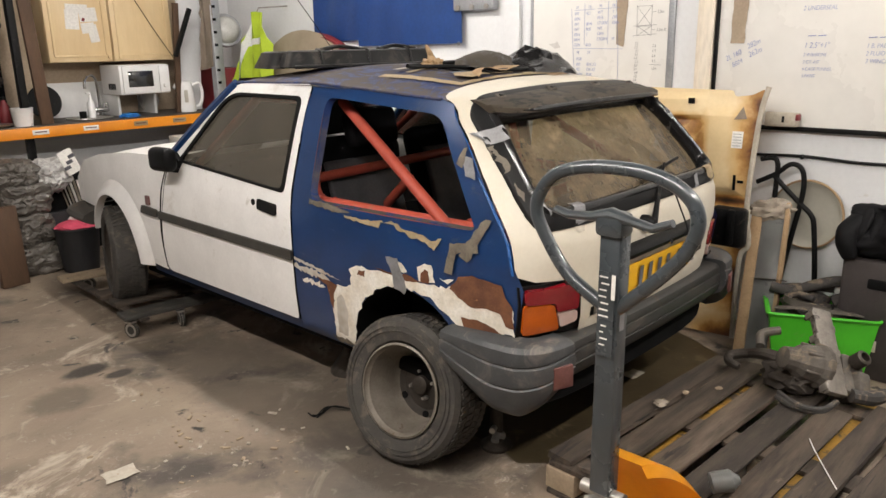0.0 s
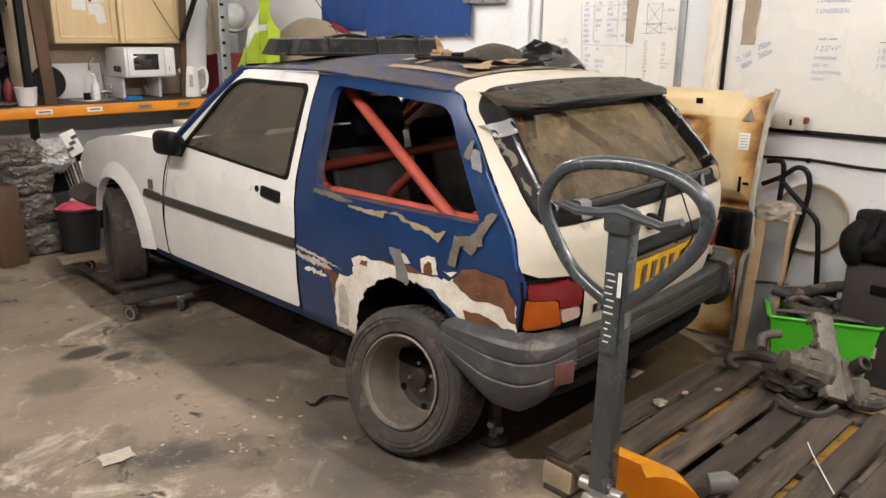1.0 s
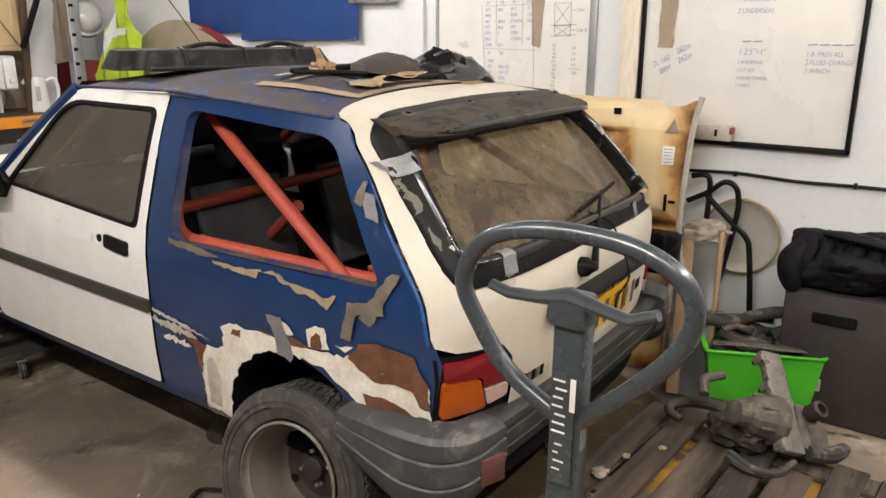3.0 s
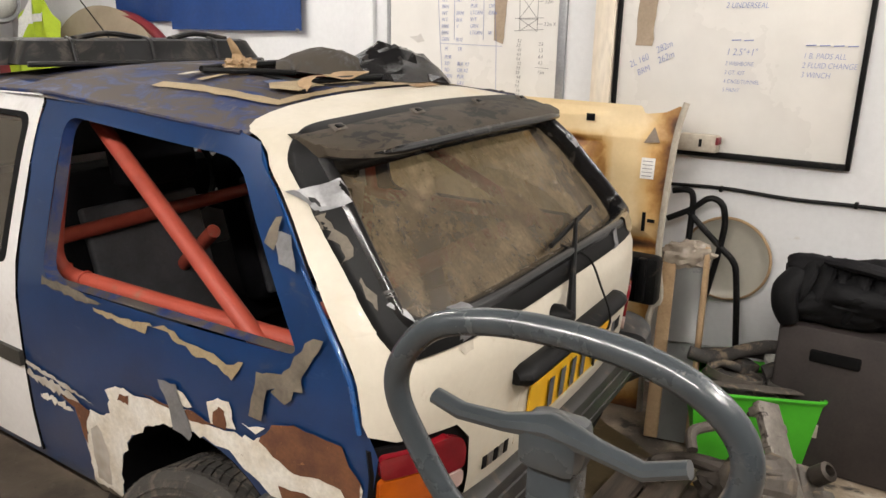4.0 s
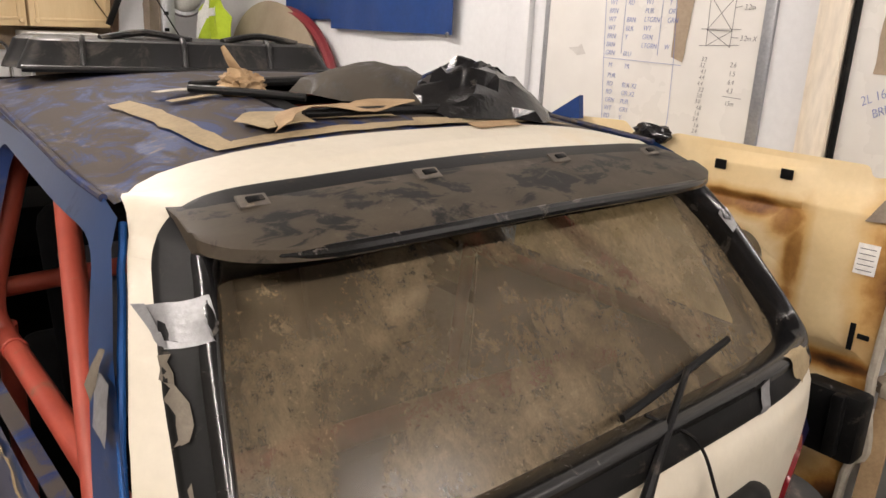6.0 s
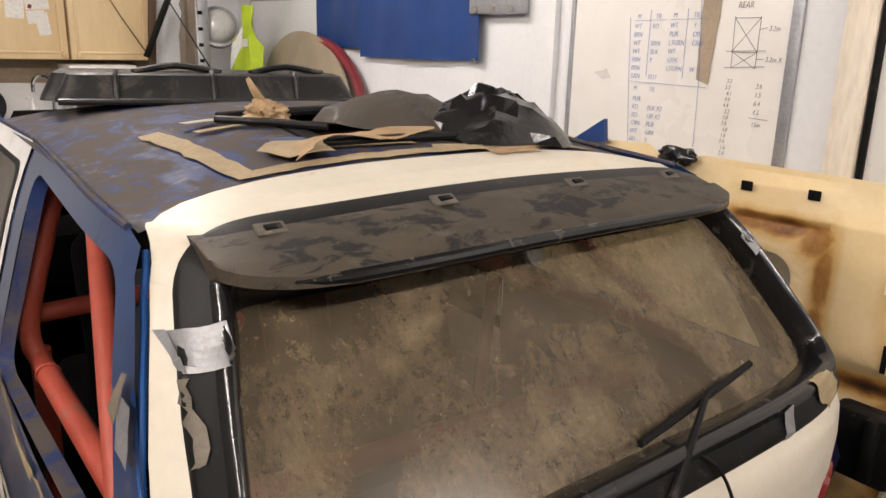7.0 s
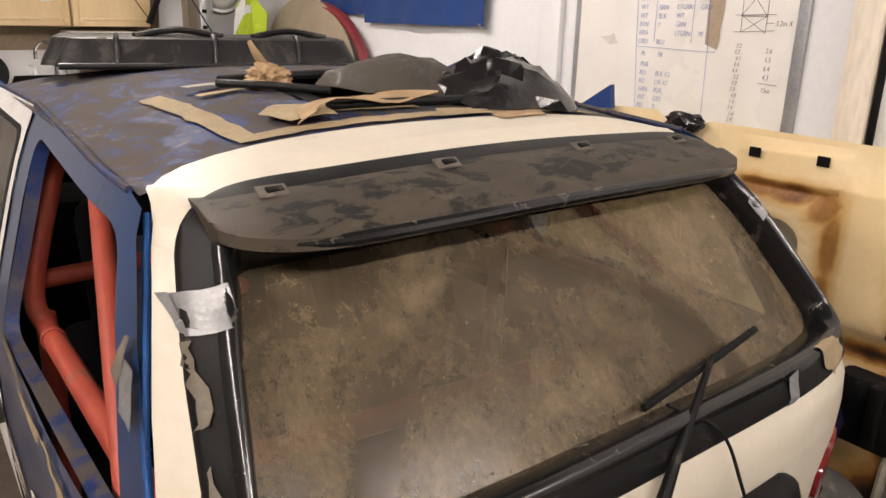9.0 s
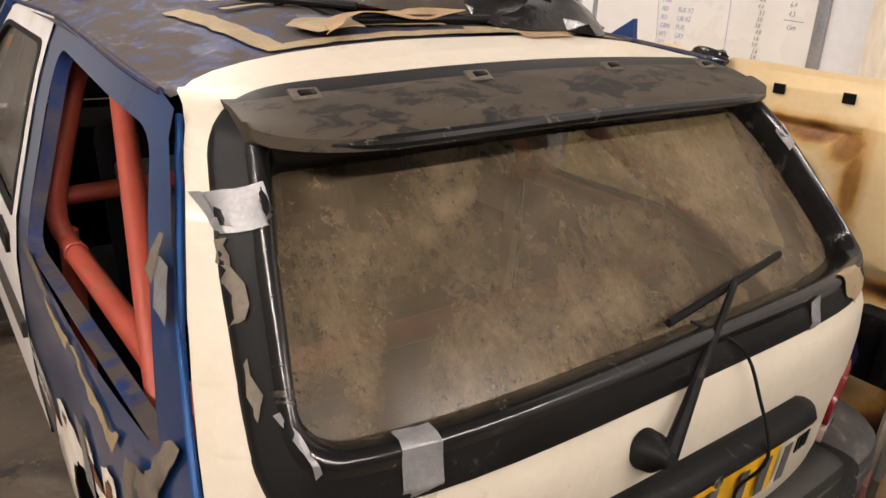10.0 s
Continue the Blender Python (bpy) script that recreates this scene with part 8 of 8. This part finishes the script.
    solo("pale_board", B((0.80, 4.60, 1.42), (0.20, 0.02, 0.88), (0, 4, 0), 0.003), "wall", "scuffed white board leaning behind the kettle", "board")
    solo("hung_coat", sheet(ragged([(0.78, 1.30), (0.91, 1.34), (0.90, 1.95), (0.80, 1.95)], 0.008, 0.05, 3), lambda x, z: (x, 4.37 + 0.02 * math.sin(x * 60 + z * 4), z), (), 0.03, 0.01), "wood_grey", "grey brown rag hung on the rack", "rag")
    l = thing("bulkhead_lamp", "round bulkhead lamp with a frosted glass", "wall lamp", (1.06, 4.40, 1.62))
    mm = Matrix.Translation((1.07, 4.44, 1.62)) @ Matrix.Rotation(radians(75), 4, "X") @ Matrix.Rotation(radians(-12), 4, "Y")
    part("lamp_glass", L([(0.0, 0.085), (0.06, 0.075), (0.10, 0.045), (0.115, 0.0)], mm, 32), "lens_glass", l)
    part("lamp_ring", L([(0.115, 0.01), (0.135, 0.005), (0.14, -0.03), (0.10, -0.05), (0, -0.05)], mm, 32), "alu", l)
    part("lamp_arm", B((1.02, 4.46, 1.62), (0.14, 0.03, 0.03), bevel=0.004), "alu", l)
    h = thing("hi_vis_vest", "yellow hi-vis vest with silver bands on a hook", "vest", (1.12, 4.15, 1.25))
    def vest(y, z):
        return (1.12 + 0.025 * math.sin(y * 42 + z * 6) + 0.02 * math.sin(y * 17), y, z)
    part("vest_cloth", sheet(ragged([(4.46, 1.14), (3.90, 1.16), (3.88, 1.50), (3.96, 1.74), (4.09, 1.75), (4.28, 1.48)], 0.008, 0.05, 7), vest, (), 0.03, 0.012), "hivis", h)
    part("vest_band", sheet([(4.27, 1.475), (3.94, 1.51), (3.935, 1.555), (4.225, 1.53)], lambda y, z: (vest(y, z)[0] - 0.016, y, z), (), 0.03, 0.002), "hivis_tape", h)
    part("vest_band", sheet([(4.36, 1.22), (4.31, 1.22), (4.09, 1.74), (4.12, 1.745)], lambda y, z: (vest(y, z)[0] - 0.017, y, z), (), 0.03, 0.002), "hivis_tape", h)
    part("vest_hook", T([(1.12, 4.04, 1.74), (1.14, 4.04, 1.78), (1.42, 4.04, 1.80)], 0.006, 8), "steel", h)
    solo("red_cabinet", B((1.12, 4.62, 0.66), (0.30, 0.40, 1.30), bevel=0.008), "red", "dull red metal cabinet in the corner", "cabinet")
    # under and before the worktop
    def slump(c, e, seed, rough=0.16, freq=2.6, p=4.0):
        bm = bmesh.new()
        bmesh.ops.create_icosphere(bm, subdivisions=5, radius=1)
        off = Vector((seed * 5.3, seed * 2.9, seed))
        for v in bm.verts:
            d = v.co.normalized()
            k = 1 / (abs(d.x) ** p + abs(d.y) ** p + abs(d.z) ** p) ** (1 / p)
            k *= 1 + rough * (noise.noise(d * freq + off) - 0.9 * abs(noise.noise(d * freq * 2.2 - off)) + 0.3 * noise.noise(d * freq * 6 + off))
            v.co = Vector((c[0] + d.x * k * e[0], c[1] + d.y * k * e[1], max(0.004, c[2] + d.z * k * e[2])))
        return bm
    pk = thing("wrapped_pack", "tall stack of packs wrapped in grey film and tape", "pack", (-0.80, 4.12, 0))
    for i, (dx, z, w, hh) in enumerate(((0.03, 0.11, 0.19, 0.125), (-0.01, 0.32, 0.175, 0.13), (0.02, 0.53, 0.16, 0.12), (-0.02, 0.70, 0.145, 0.09))):
        part("film_pack", slump((-0.80 + dx, 4.12, z), (w, 0.14, hh), 51 + i), "bundle", pk)
    solo("leaning_board", B((-0.985, 3.90, 0.262), (0.17, 0.05, 0.52), (-3, 0, 8), 0.004), "ply", "short dark brown board standing on the floor", "board")
    solo("white_sack", slump((-0.600, 4.10, 0.655), (0.135, 0.11, 0.115), 61, 0.28, 1.9, 2.6), "sack", "crumpled white plastic sack on the heap", "sack")
    solo("sack_heap", crumple((-0.56, 4.28, 0.29), (0.20, 0.16, 0.30), 63, 0.22, 2.0, 4, 0.004), "dark", "dark heap of sacks under the worktop", "sacks")
    for i in range(6):
        solo("metal_strip", T([(-0.50 + 0.022 * i, 4.10, 0.40), (-0.53 + 0.03 * i, 4.22, 0.68 - 0.02 * i)], 0.009, 6, flat=0.5), "steel" if i % 2 else "tape_grey", "pale metal strip leaning in the heap", "strip", "strips in the heap")
    sg = thing("spare_plate", "white plate with dark bars standing in the heap", "plate", (-0.45, 4.16, 0.70))
    part("plate", B((-0.495, 4.00, 0.745), (0.10, 0.006, 0.17), (0, -22, 0), 0.006), "paper", sg)
    for i in range(3):
        part("plate_bar", B((-0.511 + 0.016 * i, 3.9955, 0.705 + 0.040 * i), (0.045, 0.002, 0.024), (0, -22, 0), 0), "black_ink", sg)
    tb = thing("black_tub", "round black plastic tub with a pink cloth", "tub", (-0.53, 3.95, 0))
    part("tub_wall", L([(0, 0.004), (0.115, 0.004), (0.145, 0.30), (0.152, 0.305), (0.150, 0.315), (0.138, 0.31), (0.11, 0.02), (0, 0.02)], pose(-0.53, 3.95, 0), 32), "tub", tb)
    solo("pink_cloth", crumple((-0.53, 3.94, 0.315), (0.125, 0.125, 0.035), 71, 0.3, 2.4, 4), "pink", "bright pink cloth lying in the tub", "cloth")
    solo("white_cloth", crumple((-0.50, 3.99, 0.355), (0.05, 0.04, 0.03), 72, 0.5, 2.4, 4), "paper", "crumpled white tissue on the cloth", "tissue")
    solo("dark_box", B((-0.55, 4.20, 0.20), (0.34, 0.22, 0.40), bevel=0.01), "tub", "black box behind the tub", "box")
    for i, (x, sx, h, mt) in enumerate(((-0.15, 0.35, 0.55, "dark"), (0.25, 0.40, 0.62, "trim"), (0.66, 0.34, 0.5, "tub_dark"))):
        solo("storage_box", B((x, 4.68, h / 2 + 0.001), (sx, 0.40, h), bevel=0.01), mt, "dark storage box under the worktop", "box", "boxes under the worktop")
    for i in range(3):
        solo("white_carton", B((0.56, 4.20, 0.66 + 0.062 * i), (0.36 - 0.02 * i, 0.25, 0.058), (0, 0, 4 - 5 * i), 0.003), "paper", "flat white carton in a stack", "carton", "stack of cartons")
    solo("carton_stand", B((0.56, 4.20, 0.315), (0.40, 0.26, 0.628), bevel=0.006), "dark", "dark cabinet before the worktop", "cabinet")


north_side()
